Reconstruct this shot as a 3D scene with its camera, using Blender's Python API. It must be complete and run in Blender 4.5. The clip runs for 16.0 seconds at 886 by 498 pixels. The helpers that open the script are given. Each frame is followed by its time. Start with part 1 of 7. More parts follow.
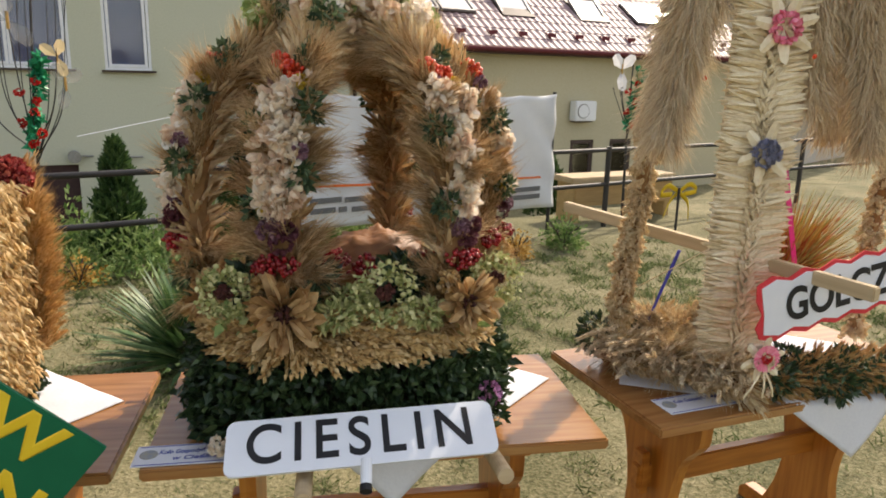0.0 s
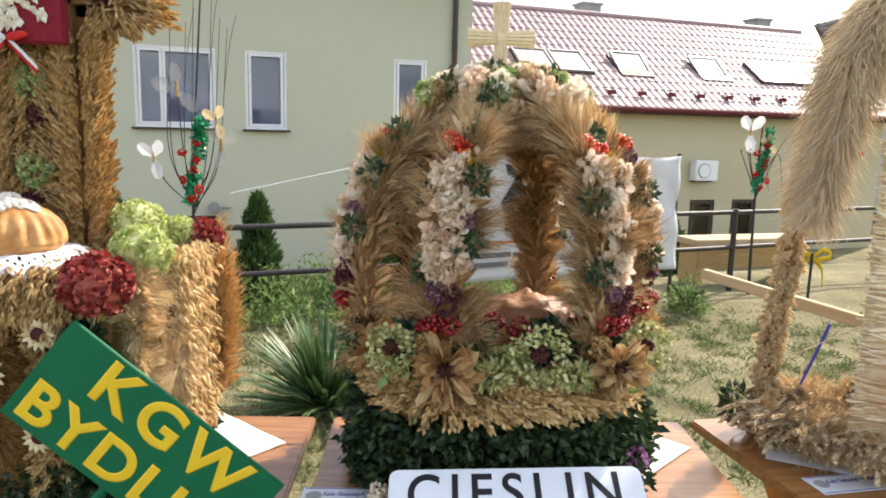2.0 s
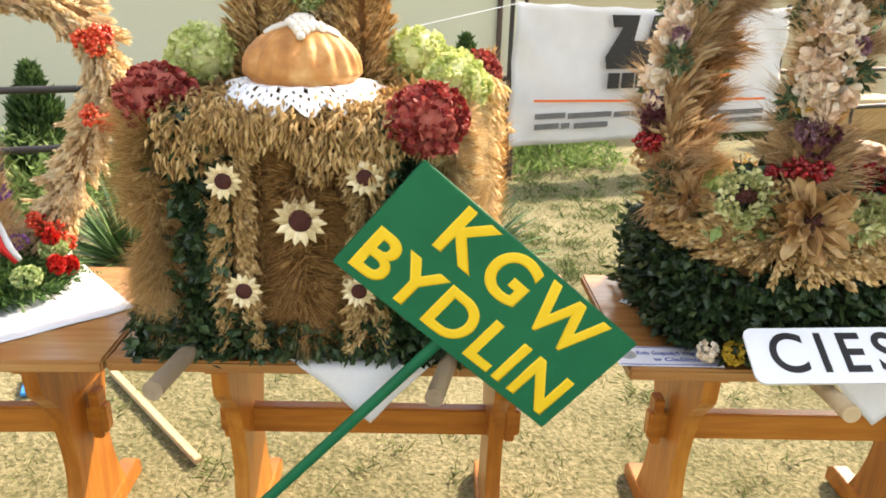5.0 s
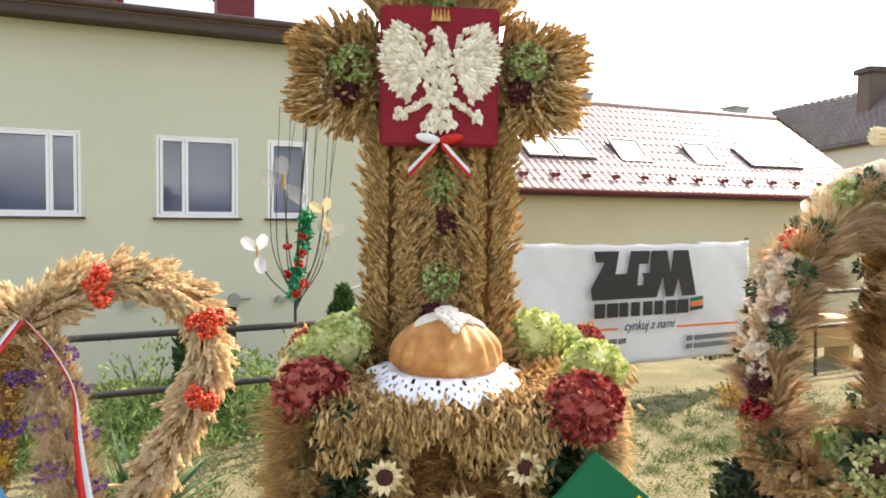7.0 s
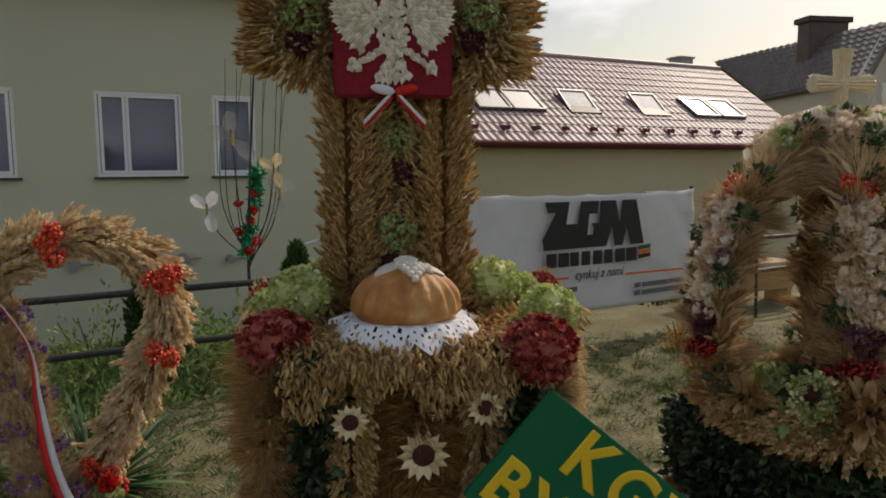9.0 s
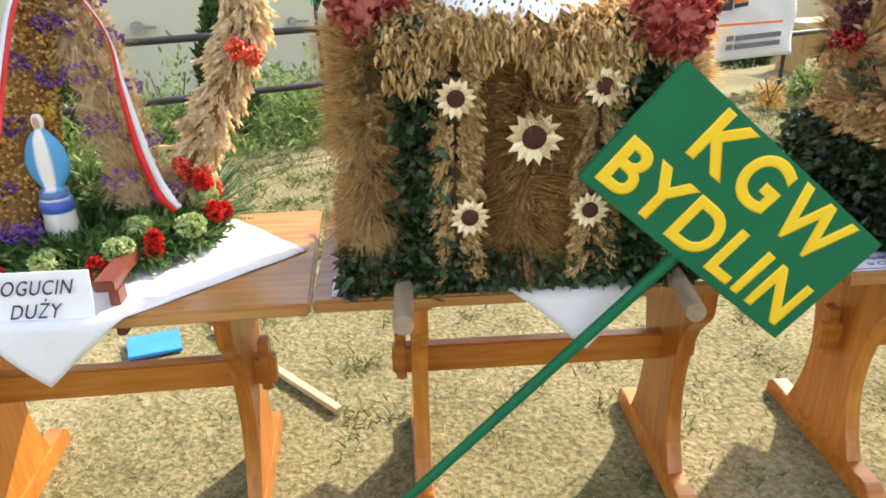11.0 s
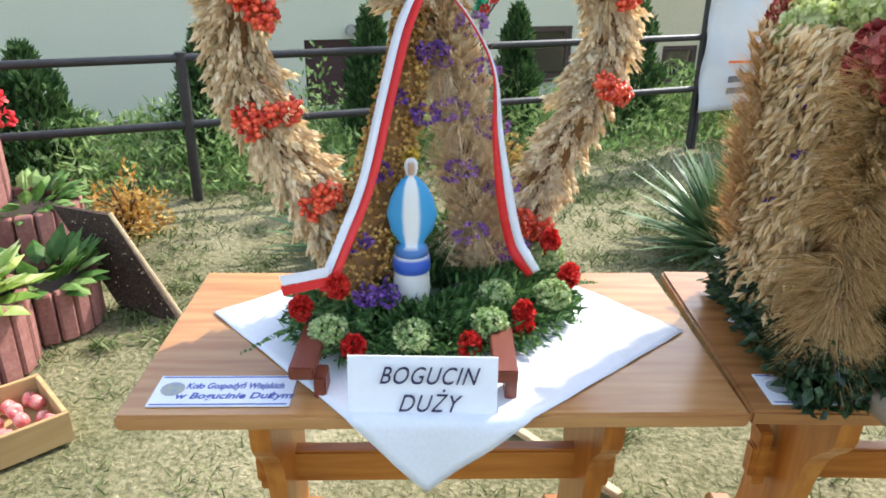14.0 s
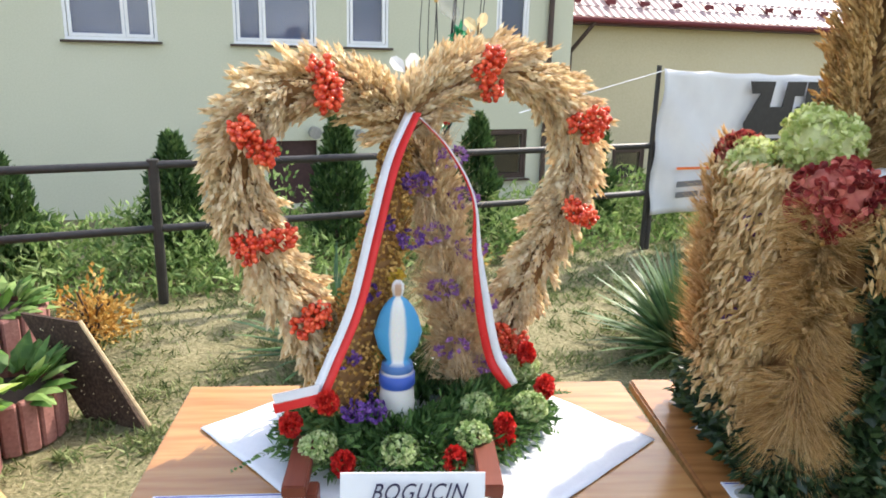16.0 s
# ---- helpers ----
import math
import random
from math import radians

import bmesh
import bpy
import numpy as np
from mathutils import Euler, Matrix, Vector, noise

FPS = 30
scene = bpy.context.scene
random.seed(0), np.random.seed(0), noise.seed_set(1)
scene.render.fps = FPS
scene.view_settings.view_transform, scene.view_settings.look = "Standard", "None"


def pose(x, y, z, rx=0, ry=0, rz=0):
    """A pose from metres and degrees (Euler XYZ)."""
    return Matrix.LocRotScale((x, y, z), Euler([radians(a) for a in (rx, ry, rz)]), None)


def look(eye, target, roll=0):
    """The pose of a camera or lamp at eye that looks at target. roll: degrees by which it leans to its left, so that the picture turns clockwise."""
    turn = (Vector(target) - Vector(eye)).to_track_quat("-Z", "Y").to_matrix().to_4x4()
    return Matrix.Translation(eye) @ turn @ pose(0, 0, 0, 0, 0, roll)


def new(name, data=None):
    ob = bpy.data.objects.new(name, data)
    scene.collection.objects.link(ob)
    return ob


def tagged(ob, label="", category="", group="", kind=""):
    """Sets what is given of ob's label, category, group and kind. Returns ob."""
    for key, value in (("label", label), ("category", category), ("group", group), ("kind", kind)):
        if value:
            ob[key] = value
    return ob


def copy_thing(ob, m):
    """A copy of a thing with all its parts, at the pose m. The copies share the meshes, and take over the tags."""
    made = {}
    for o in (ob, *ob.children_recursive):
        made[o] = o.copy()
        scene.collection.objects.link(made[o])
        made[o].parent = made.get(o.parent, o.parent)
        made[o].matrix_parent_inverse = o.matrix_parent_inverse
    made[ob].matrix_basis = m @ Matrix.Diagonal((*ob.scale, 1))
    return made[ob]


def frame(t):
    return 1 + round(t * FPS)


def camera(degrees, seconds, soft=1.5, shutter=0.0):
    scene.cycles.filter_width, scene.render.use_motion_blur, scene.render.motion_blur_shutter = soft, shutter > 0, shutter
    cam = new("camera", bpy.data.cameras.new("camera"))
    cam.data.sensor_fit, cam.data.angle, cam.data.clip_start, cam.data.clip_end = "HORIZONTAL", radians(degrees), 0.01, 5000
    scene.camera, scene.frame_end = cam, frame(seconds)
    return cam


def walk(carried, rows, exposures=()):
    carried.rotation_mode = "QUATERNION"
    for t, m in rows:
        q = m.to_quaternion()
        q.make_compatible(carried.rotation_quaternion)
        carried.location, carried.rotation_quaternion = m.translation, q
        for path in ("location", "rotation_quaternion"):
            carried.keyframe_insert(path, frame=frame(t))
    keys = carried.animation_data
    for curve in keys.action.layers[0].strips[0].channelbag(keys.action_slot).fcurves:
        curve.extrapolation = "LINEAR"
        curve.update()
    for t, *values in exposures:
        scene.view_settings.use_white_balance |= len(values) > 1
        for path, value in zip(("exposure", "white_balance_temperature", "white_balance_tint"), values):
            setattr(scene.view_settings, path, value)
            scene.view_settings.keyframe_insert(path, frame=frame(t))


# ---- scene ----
cam = camera(63.0, 16.0, soft=1.8)
PATH = [
    (0, (-0.354, -0.081, 1.678), (0.0, 1.831, 1.21), 1.4),
    (0.5, (-0.375, -0.102, 1.626), (-0.053, 1.757, 0.962), 3.1),
    (0.6, (-0.386, -0.104, 1.61), (-0.083, 1.747, 0.917), 3.2),
    (1, (-0.395, -0.107, 1.657), (-0.13, 1.777, 1.04), 1.8),
    (1.5, (-0.421, -0.119, 1.725), (-0.162, 1.834, 1.383), 1.7),
    (2, (-0.487, -0.171, 1.724), (-0.428, 1.801, 1.396), 1.5),
    (2.5, (-0.558, -0.164, 1.69), (-0.608, 1.784, 1.237), 1.5),
    (3, (-0.645, -0.086, 1.644), (-0.718, 1.83, 1.072), -0.5),
    (3.5, (-0.751, 0.014, 1.599), (-0.827, 1.895, 0.923), -0.7),
    (4, (-0.883, 0.021, 1.577), (-0.964, 1.875, 0.831), 1.4),
    (6.3, (-1.66, 0.054, 1.665), (-1.486, 1.994, 1.211), 0.1),
    (6.5, (-1.684, 0.046, 1.681), (-1.505, 1.997, 1.28), 0.3),
    (7, (-1.71, 0.032, 1.752), (-1.53, 2.022, 1.653), 0.7),
    (7.5, (-1.731, 0.026, 1.834), (-1.504, 2.008, 1.983), 0.1),
    (8, (-1.744, 0.003, 1.852), (-1.514, 1.982, 2.026), -0.1),
    (8.5, (-1.735, 0.01, 1.808), (-1.449, 1.989, 1.788), 0.6),
    (9, (-1.728, 0.004, 1.743), (-1.417, 1.967, 1.52), -0.3),
    (9.2, (-1.729, 0.001, 1.705), (-1.407, 1.95, 1.393), 0.4),
    (11.3, (-1.866, 0.162, 1.492), (-1.809, 1.982, 0.664), -1.3),
    (11.5, (-1.927, 0.201, 1.498), (-1.965, 2.014, 0.653), -0.2),
    (12, (-2.099, 0.231, 1.473), (-2.399, 1.973, 0.539), -0.5),
    (12.5, (-2.294, 0.248, 1.463), (-2.518, 1.966, 0.463), -1.3),
    (13, (-2.397, 0.352, 1.439), (-2.491, 2.079, 0.436), 0.3),
    (13.5, (-2.488, 0.468, 1.457), (-2.694, 2.203, 0.483), -0.9),
    (14, (-2.569, 0.467, 1.513), (-2.578, 2.312, 0.741), 0.7),
    (14.3, (-2.619, 0.42, 1.571), (-2.556, 2.321, 0.953), 1.0),
    (14.5, (-2.633, 0.42, 1.581), (-2.599, 2.35, 1.057), 1.3),
    (15, (-2.645, 0.407, 1.602), (-2.584, 2.37, 1.222), 1.9),
    (15.5, (-2.635, 0.388, 1.603), (-2.543, 2.337, 1.165), 1.9),
    (16, (-2.627, 0.396, 1.593), (-2.521, 2.323, 1.066), 1.5),
]
EXPOSURES = [(0.0, 0.16, 7250, 13), (0.5, 0.69, 7200, 12), (1.0, 0.94, 6700, 12), (1.5, 1.01, 6550, 12), (2.0, 0.66, 6800, 12), (2.5, 0.64, 6900, 11), (3.2, 0.85, 7650, 12), (4.2, 1.04, 7800, 12), (6.4, 1.29, 7400, 13), (7.0, 0.93, 7250, 13), (7.4, -0.57, 6600, 10), (8.0, -1.47, 5950, 10), (8.6, -1.5, 6450, 11), (9.2, -0.59, 7250, 13), (11.3, 1.11, 7050, 13), (12.5, 0.85, 6250, 10), (13.5, 0.81, 6050, 8), (14.5, 0.99, 5950, 8), (16.0, 0.97, 6500, 11)]
walk(cam, [(t, look(eye, target, roll)) for t, eye, target, roll in PATH], EXPOSURES)

# ---- world and sun ----
SUN_AZ, SUN_EL = 46.0, 41.0
world = bpy.data.worlds.new("sky")
scene.world = world
world.use_nodes = True
wn, wl = world.node_tree.nodes, world.node_tree.links
bg = wn["Background"]
sky = wn.new("ShaderNodeTexSky")
sky.sky_type, sky.sun_disc = "NISHITA", False
sky.sun_elevation, sky.sun_rotation = radians(SUN_EL), radians(SUN_AZ)
sky.air_density, sky.dust_density = 1.2, 2.2
tcw = wn.new("ShaderNodeTexCoord")
mpw = wn.new("ShaderNodeMapping")
mpw.inputs["Scale"].default_value = (1.2, 1.2, 3.5)
cl = wn.new("ShaderNodeTexNoise")
cl.inputs["Scale"].default_value, cl.inputs["Detail"].default_value = 2.1, 6.0
crw = wn.new("ShaderNodeValToRGB")
crw.color_ramp.elements[0].position, crw.color_ramp.elements[1].position = 0.51, 0.76
mxw = wn.new("ShaderNodeMixRGB")
mxw.inputs["Color2"].default_value = (17.5, 17.8, 18.2, 1)
wl.new(tcw.outputs["Generated"], mpw.inputs["Vector"])
wl.new(mpw.outputs["Vector"], cl.inputs["Vector"])
wl.new(cl.outputs["Fac"], crw.inputs["Fac"])
wl.new(crw.outputs["Color"], mxw.inputs["Fac"])
wl.new(sky.outputs["Color"], mxw.inputs["Color1"])
wl.new(mxw.outputs["Color"], bg.inputs["Color"])
bg.inputs["Strength"].default_value = 0.175
sun_data = bpy.data.lights.new("sun", "SUN")
sun_data.energy, sun_data.angle, sun_data.color = 4.4, radians(0.6), (1.0, 0.93, 0.82)
sun = new("sun", sun_data)
_s = Vector((math.sin(radians(SUN_AZ)) * math.cos(radians(SUN_EL)), math.cos(radians(SUN_AZ)) * math.cos(radians(SUN_EL)), math.sin(radians(SUN_EL))))
sun.matrix_world = look(_s * 60, (0, 0, 0))

# ---- materials ----
MATS = {}


def mat(name, cols, rough=0.8, scale=30.0, bump=0.3, island=0.6, metal=0.0, translucent=0.0, big=2.0, stretch=(1, 1, 1), spec=0.3, obj_rand=False, emit=0.0, bump_dist=0.004):
    """A node material: a ramp over cols, driven by piece-to-piece chance and by noise at two scales."""
    if name in MATS:
        return MATS[name]
    m = bpy.data.materials.new(name)
    m.use_nodes = True
    n, l = m.node_tree.nodes, m.node_tree.links
    p = n["Principled BSDF"]
    tc, mp = n.new("ShaderNodeTexCoord"), n.new("ShaderNodeMapping")
    mp.inputs["Scale"].default_value = stretch
    l.new(tc.outputs["Object"], mp.inputs["Vector"])
    fine, coarse = n.new("ShaderNodeTexNoise"), n.new("ShaderNodeTexNoise")
    fine.inputs["Scale"].default_value, fine.inputs["Detail"].default_value = scale, 5.0
    coarse.inputs["Scale"].default_value, coarse.inputs["Detail"].default_value = big, 3.0
    for tex in (fine, coarse):
        l.new(mp.outputs["Vector"], tex.inputs["Vector"])
    geo = n.new("ShaderNodeObjectInfo" if obj_rand else "ShaderNodeNewGeometry")
    a, b, c = n.new("ShaderNodeMath"), n.new("ShaderNodeMath"), n.new("ShaderNodeMath")
    a.operation = b.operation = c.operation = "MULTIPLY_ADD"
    l.new(geo.outputs["Random" if obj_rand else "Random Per Island"], a.inputs[0])
    a.inputs[1].default_value, a.inputs[2].default_value = island, 0.5 - island / 2
    l.new(fine.outputs["Fac"], b.inputs[0])
    b.inputs[1].default_value = 0.9
    b2 = n.new("ShaderNodeMath")
    b2.operation = "SUBTRACT"
    l.new(a.outputs[0], b2.inputs[0])
    b2.inputs[1].default_value = 0.45
    l.new(b2.outputs[0], b.inputs[2])
    l.new(coarse.outputs["Fac"], c.inputs[0])
    c.inputs[1].default_value = 0.7
    c2 = n.new("ShaderNodeMath")
    c2.operation = "SUBTRACT"
    l.new(b.outputs[0], c2.inputs[0])
    c2.inputs[1].default_value = 0.35
    l.new(c2.outputs[0], c.inputs[2])
    ramp = n.new("ShaderNodeValToRGB")
    el = ramp.color_ramp.elements
    while len(el) < len(cols):
        el.new(0.5)
    for i, col in enumerate(cols):
        el[i].position = 0.12 + 0.76 * i / max(1, len(cols) - 1)
        el[i].color = (*col, 1)
    l.new(c.outputs[0], ramp.inputs["Fac"])
    l.new(ramp.outputs["Color"], p.inputs["Base Color"])
    p.inputs["Roughness"].default_value, p.inputs["Metallic"].default_value = rough, metal
    p.inputs["Specular IOR Level"].default_value = spec
    if bump:
        bn = n.new("ShaderNodeBump")
        bn.inputs["Strength"].default_value, bn.inputs["Distance"].default_value = bump, bump_dist
        l.new(fine.outputs["Fac"], bn.inputs["Height"])
        l.new(bn.outputs["Normal"], p.inputs["Normal"])
    if translucent:
        tr, mx = n.new("ShaderNodeBsdfTranslucent"), n.new("ShaderNodeMixShader")
        l.new(ramp.outputs["Color"], tr.inputs["Color"])
        mx.inputs["Fac"].default_value = translucent
        l.new(p.outputs[0], mx.inputs[1])
        l.new(tr.outputs[0], mx.inputs[2])
        l.new(mx.outputs[0], n["Material Output"].inputs["Surface"])
    MATS[name] = m
    return m


def wood(name, cols, axis=0, rough=0.35):
    stretch = [14, 14, 14]
    stretch[axis] = 1.2
    return mat(name, cols, rough, 3.5, 0.15, 0.25, big=0.8, stretch=tuple(stretch), spec=0.5, obj_rand=True, bump_dist=0.002)


WHEAT = mat("pale_wheat", [(0.60, 0.44, 0.24), (0.86, 0.72, 0.48), (0.94, 0.86, 0.67)], 0.7, 60, 0.2, 0.7, translucent=0.5)
WHEAT_GOLD = mat("golden_wheat", [(0.37, 0.22, 0.085), (0.66, 0.45, 0.19), (0.86, 0.68, 0.38)], 0.7, 60, 0.2, 0.7, translucent=0.45)
WHEAT_BROWN = mat("brown_grass", [(0.29, 0.14, 0.045), (0.52, 0.29, 0.105), (0.72, 0.48, 0.21)], 0.75, 60, 0.2, 0.7, translucent=0.38)
PAMPAS = mat("pampas_plume", [(0.60, 0.47, 0.30), (0.83, 0.70, 0.50), (0.94, 0.86, 0.69)], 0.9, 60, 0.1, 0.7, translucent=0.45)
ARMGRASS = mat("tan_grass", [(0.36, 0.22, 0.10), (0.67, 0.48, 0.27), (0.87, 0.72, 0.49)], 0.7, 60, 0.2, 0.8, translucent=0.5)
PLUSH = mat("dark_brown_grass", [(0.14, 0.062, 0.02), (0.34, 0.175, 0.06), (0.56, 0.34, 0.13)], 0.75, 60, 0.2, 0.8, translucent=0.3)
RUFF = mat("golden_ears", [(0.40, 0.235, 0.085), (0.68, 0.455, 0.195), (0.85, 0.65, 0.36)], 0.65, 60, 0.2, 0.8, translucent=0.25)
PALEGOLD = mat("pale_bearded_straw", [(0.62, 0.45, 0.24), (0.86, 0.69, 0.43), (0.95, 0.86, 0.65)], 0.65, 60, 0.15, 0.7, translucent=0.52)
AMBER = mat("amber_straw", [(0.54, 0.34, 0.14), (0.80, 0.58, 0.29), (0.93, 0.78, 0.51)], 0.65, 60, 0.15, 0.7, translucent=0.52)
OAT = mat("oat_grain", [(0.50, 0.34, 0.15), (0.78, 0.59, 0.31), (0.92, 0.79, 0.53)], 0.6, 60, 0.2, 0.7, translucent=0.45)
CORE = mat("straw_core", [(0.18, 0.09, 0.035), (0.34, 0.19, 0.08)], 0.9, 40, 0.5)
STRAW = mat("cream_straw", [(0.58, 0.45, 0.27), (0.75, 0.62, 0.41), (0.85, 0.75, 0.56)], 0.55, 80, 0.25, 0.6)
GREEN = mat("dark_leaf", [(0.008, 0.022, 0.008), (0.025, 0.055, 0.018), (0.06, 0.10, 0.035)], 0.45, 40, 0.2, 0.8, translucent=0.15, spec=0.5)
FERN = mat("fern_green", [(0.03, 0.08, 0.018), (0.075, 0.155, 0.04), (0.16, 0.27, 0.085)], 0.55, 40, 0.2, 0.8, translucent=0.25)
LIME = mat("hydrangea_green", [(0.34, 0.42, 0.11), (0.56, 0.62, 0.24), (0.74, 0.76, 0.41)], 0.7, 60, 0.1, 0.8, translucent=0.3)
SEDUM = mat("sedum_green", [(0.22, 0.33, 0.10), (0.38, 0.48, 0.19), (0.58, 0.62, 0.34)], 0.7, 60, 0.2, 0.8, translucent=0.2)
MAROON = mat("hydrangea_red", [(0.13, 0.012, 0.012), (0.34, 0.038, 0.034), (0.58, 0.17, 0.13)], 0.6, 60, 0.1, 0.8, translucent=0.25)
RED = mat("carnation_red", [(0.35, 0.008, 0.008), (0.62, 0.02, 0.015), (0.80, 0.06, 0.04)], 0.6, 60, 0.1, 0.8, translucent=0.25)
BERRY = mat("rowan_berry", [(0.40, 0.018, 0.008), (0.68, 0.06, 0.02), (0.82, 0.14, 0.06)], 0.25, 40, 0.1, 0.8, spec=0.5)
DARKBERRY = mat("dark_berry", [(0.16, 0.006, 0.008), (0.36, 0.012, 0.016)], 0.25, 40, 0.1, 0.8, spec=0.5)
PURPLE = mat("purple_statice", [(0.07, 0.03, 0.16), (0.16, 0.07, 0.30), (0.28, 0.13, 0.42)], 0.7, 60, 0.1, 0.8, translucent=0.2)
DUSK = mat("dusky_violet_flower", [(0.15, 0.065, 0.09), (0.29, 0.15, 0.19), (0.46, 0.29, 0.33)], 0.7, 60, 0.1, 0.8, translucent=0.25)
VIOLET = mat("violet_statice", [(0.17, 0.06, 0.24), (0.33, 0.15, 0.42), (0.50, 0.28, 0.56)], 0.7, 60, 0.1, 0.8, translucent=0.25)
PLUM = mat("plum_flower", [(0.08, 0.02, 0.03), (0.18, 0.055, 0.07)], 0.7, 60, 0.1, 0.8, translucent=0.2)
CREAM = mat("cream_petal", [(0.80, 0.66, 0.50), (0.92, 0.83, 0.70), (0.96, 0.92, 0.84)], 0.6, 50, 0.15, 0.7, translucent=0.4)
PEACH = mat("peach_petal", [(0.72, 0.52, 0.37), (0.90, 0.75, 0.59), (0.96, 0.88, 0.76)], 0.65, 50, 0.15, 0.8, translucent=0.4)
GARLANDGREEN = mat("grey_green_leaf", [(0.025, 0.05, 0.022), (0.07, 0.11, 0.05), (0.15, 0.20, 0.10)], 0.6, 40, 0.2, 0.8, translucent=0.25)
YELLOWF = mat("yellow_petal", [(0.50, 0.32, 0.03), (0.80, 0.58, 0.08)], 0.6, 50, 0.15, 0.7, translucent=0.3)
GOLDBALL = mat("gold_tansy", [(0.20, 0.09, 0.02), (0.42, 0.23, 0.05), (0.64, 0.41, 0.13)], 0.7, 50, 0.15, 0.8)
SEEDBROWN = mat("seed_brown", [(0.03, 0.008, 0.006), (0.09, 0.025, 0.02)], 0.8, 60, 0.5)
PUMPKIN = mat("pumpkin_seed", [(0.48, 0.37, 0.19), (0.70, 0.57, 0.34), (0.82, 0.71, 0.48)], 0.55, 60, 0.2, 0.8)
SEEDWHITE = mat("white_seed", [(0.50, 0.44, 0.33), (0.68, 0.62, 0.50), (0.80, 0.76, 0.65)], 0.55, 60, 0.2, 0.8)
CRUST = mat("bread_crust", [(0.28, 0.10, 0.028), (0.50, 0.22, 0.062), (0.74, 0.46, 0.20)], 0.55, 26, 0.9, 0.0, big=7.0, spec=0.35, bump_dist=0.006)
DOUGH = mat("pale_dough", [(0.58, 0.52, 0.44), (0.76, 0.71, 0.63)], 0.6, 25, 0.3, 0.3)
LACE = mat("white_lace", [(0.72, 0.72, 0.74), (0.84, 0.84, 0.86)], 0.8, 60, 0.2)
LINEN = mat("white_linen", [(0.74, 0.75, 0.80), (0.82, 0.83, 0.87)], 0.85, 120, 0.25, 0.0, big=4, translucent=0.12)
PAPER = mat("paper", [(0.70, 0.71, 0.76), (0.79, 0.80, 0.84)], 0.5, 20, 0.05, 0.0)
BLUEPRINT = mat("blue_print", [(0.06, 0.08, 0.30), (0.10, 0.13, 0.42)], 0.6, 20, 0.0, 0.0)
BLACK = mat("black_paint", [(0.010, 0.010, 0.012), (0.028, 0.027, 0.028)], 0.5, 20, 0.05, 0.0)
INK = mat("dark_ink", [(0.02, 0.018, 0.05), (0.05, 0.045, 0.10)], 0.7, 20, 0.0, 0.0)
WHITEPLATE = mat("white_plate", [(0.72, 0.74, 0.78), (0.82, 0.83, 0.86)], 0.22, 6, 0.03, 0.0, spec=0.5)
SIGNGREEN = mat("green_paint", [(0.003, 0.112, 0.050), (0.006, 0.150, 0.066)], 0.55, 8, 0.08, 0.0, spec=0.2)
SIGNYELLOW = mat("yellow_paint", [(0.78, 0.50, 0.02), (0.86, 0.60, 0.04)], 0.5, 20, 0.05, 0.0)
TABLE_TOP = wood("varnished_pine", [(0.20, 0.08, 0.022), (0.34, 0.15, 0.048), (0.46, 0.245, 0.092)], 0, 0.2)
TABLE_LEG = wood("orange_varnished_pine", [(0.20, 0.055, 0.008), (0.39, 0.13, 0.018), (0.55, 0.225, 0.04)], 2, 0.32)
TABLE_BEAM = wood("orange_varnished_beam", [(0.20, 0.055, 0.008), (0.39, 0.13, 0.018), (0.55, 0.225, 0.04)], 0, 0.32)
REDWOOD = wood("red_stained_wood", [(0.10, 0.022, 0.012), (0.22, 0.055, 0.03)], 1, 0.4)
RAWWOOD = wood("raw_timber", [(0.38, 0.27, 0.15), (0.60, 0.46, 0.28)], 0, 0.75)
PLAINWOOD = wood("plain_turned_wood", [(0.20, 0.14, 0.085), (0.33, 0.25, 0.17)], 1, 0.6)
CRATEWOOD = wood("crate_wood", [(0.30, 0.18, 0.07), (0.52, 0.35, 0.15)], 0, 0.7)
WALLPAINT = mat("cream_plaster", [(0.45, 0.46, 0.345), (0.515, 0.52, 0.405), (0.565, 0.565, 0.455)], 0.9, 45, 0.25, 0.0, big=0.35, bump_dist=0.003)
WALLPAINT2 = mat("yellow_plaster", [(0.43, 0.385, 0.25), (0.505, 0.45, 0.305), (0.55, 0.505, 0.36)], 0.9, 45, 0.25, 0.0, big=0.35, bump_dist=0.003)
FASCIA = mat("brown_fascia", [(0.045, 0.030, 0.025), (0.085, 0.055, 0.045)], 0.5, 20, 0.1, 0.0)
ROOFRED = mat("red_metal_tile", [(0.25, 0.16, 0.165), (0.32, 0.215, 0.22), (0.40, 0.285, 0.28)], 0.5, 14, 0.05, 0.3, big=0.5, spec=0.6)
ROOFGREY = mat("grey_tile", [(0.085, 0.072, 0.068), (0.14, 0.12, 0.112), (0.21, 0.18, 0.165)], 0.7, 14, 0.1, 0.5)
BRICKRED = mat("red_chimney_paint", [(0.10, 0.018, 0.022), (0.17, 0.035, 0.04)], 0.7, 25, 0.3, 0.0)
PVC = mat("white_pvc", [(0.74, 0.75, 0.77), (0.82, 0.82, 0.83)], 0.35, 12, 0.03, 0.0)
FENCEMETAL = mat("dark_fence_metal", [(0.012, 0.011, 0.011), (0.035, 0.03, 0.028)], 0.5, 30, 0.15, 0.0, spec=0.5)
GREYMETAL = mat("grey_metal", [(0.22, 0.22, 0.22), (0.36, 0.36, 0.35)], 0.45, 20, 0.08, 0.0, metal=0.6)
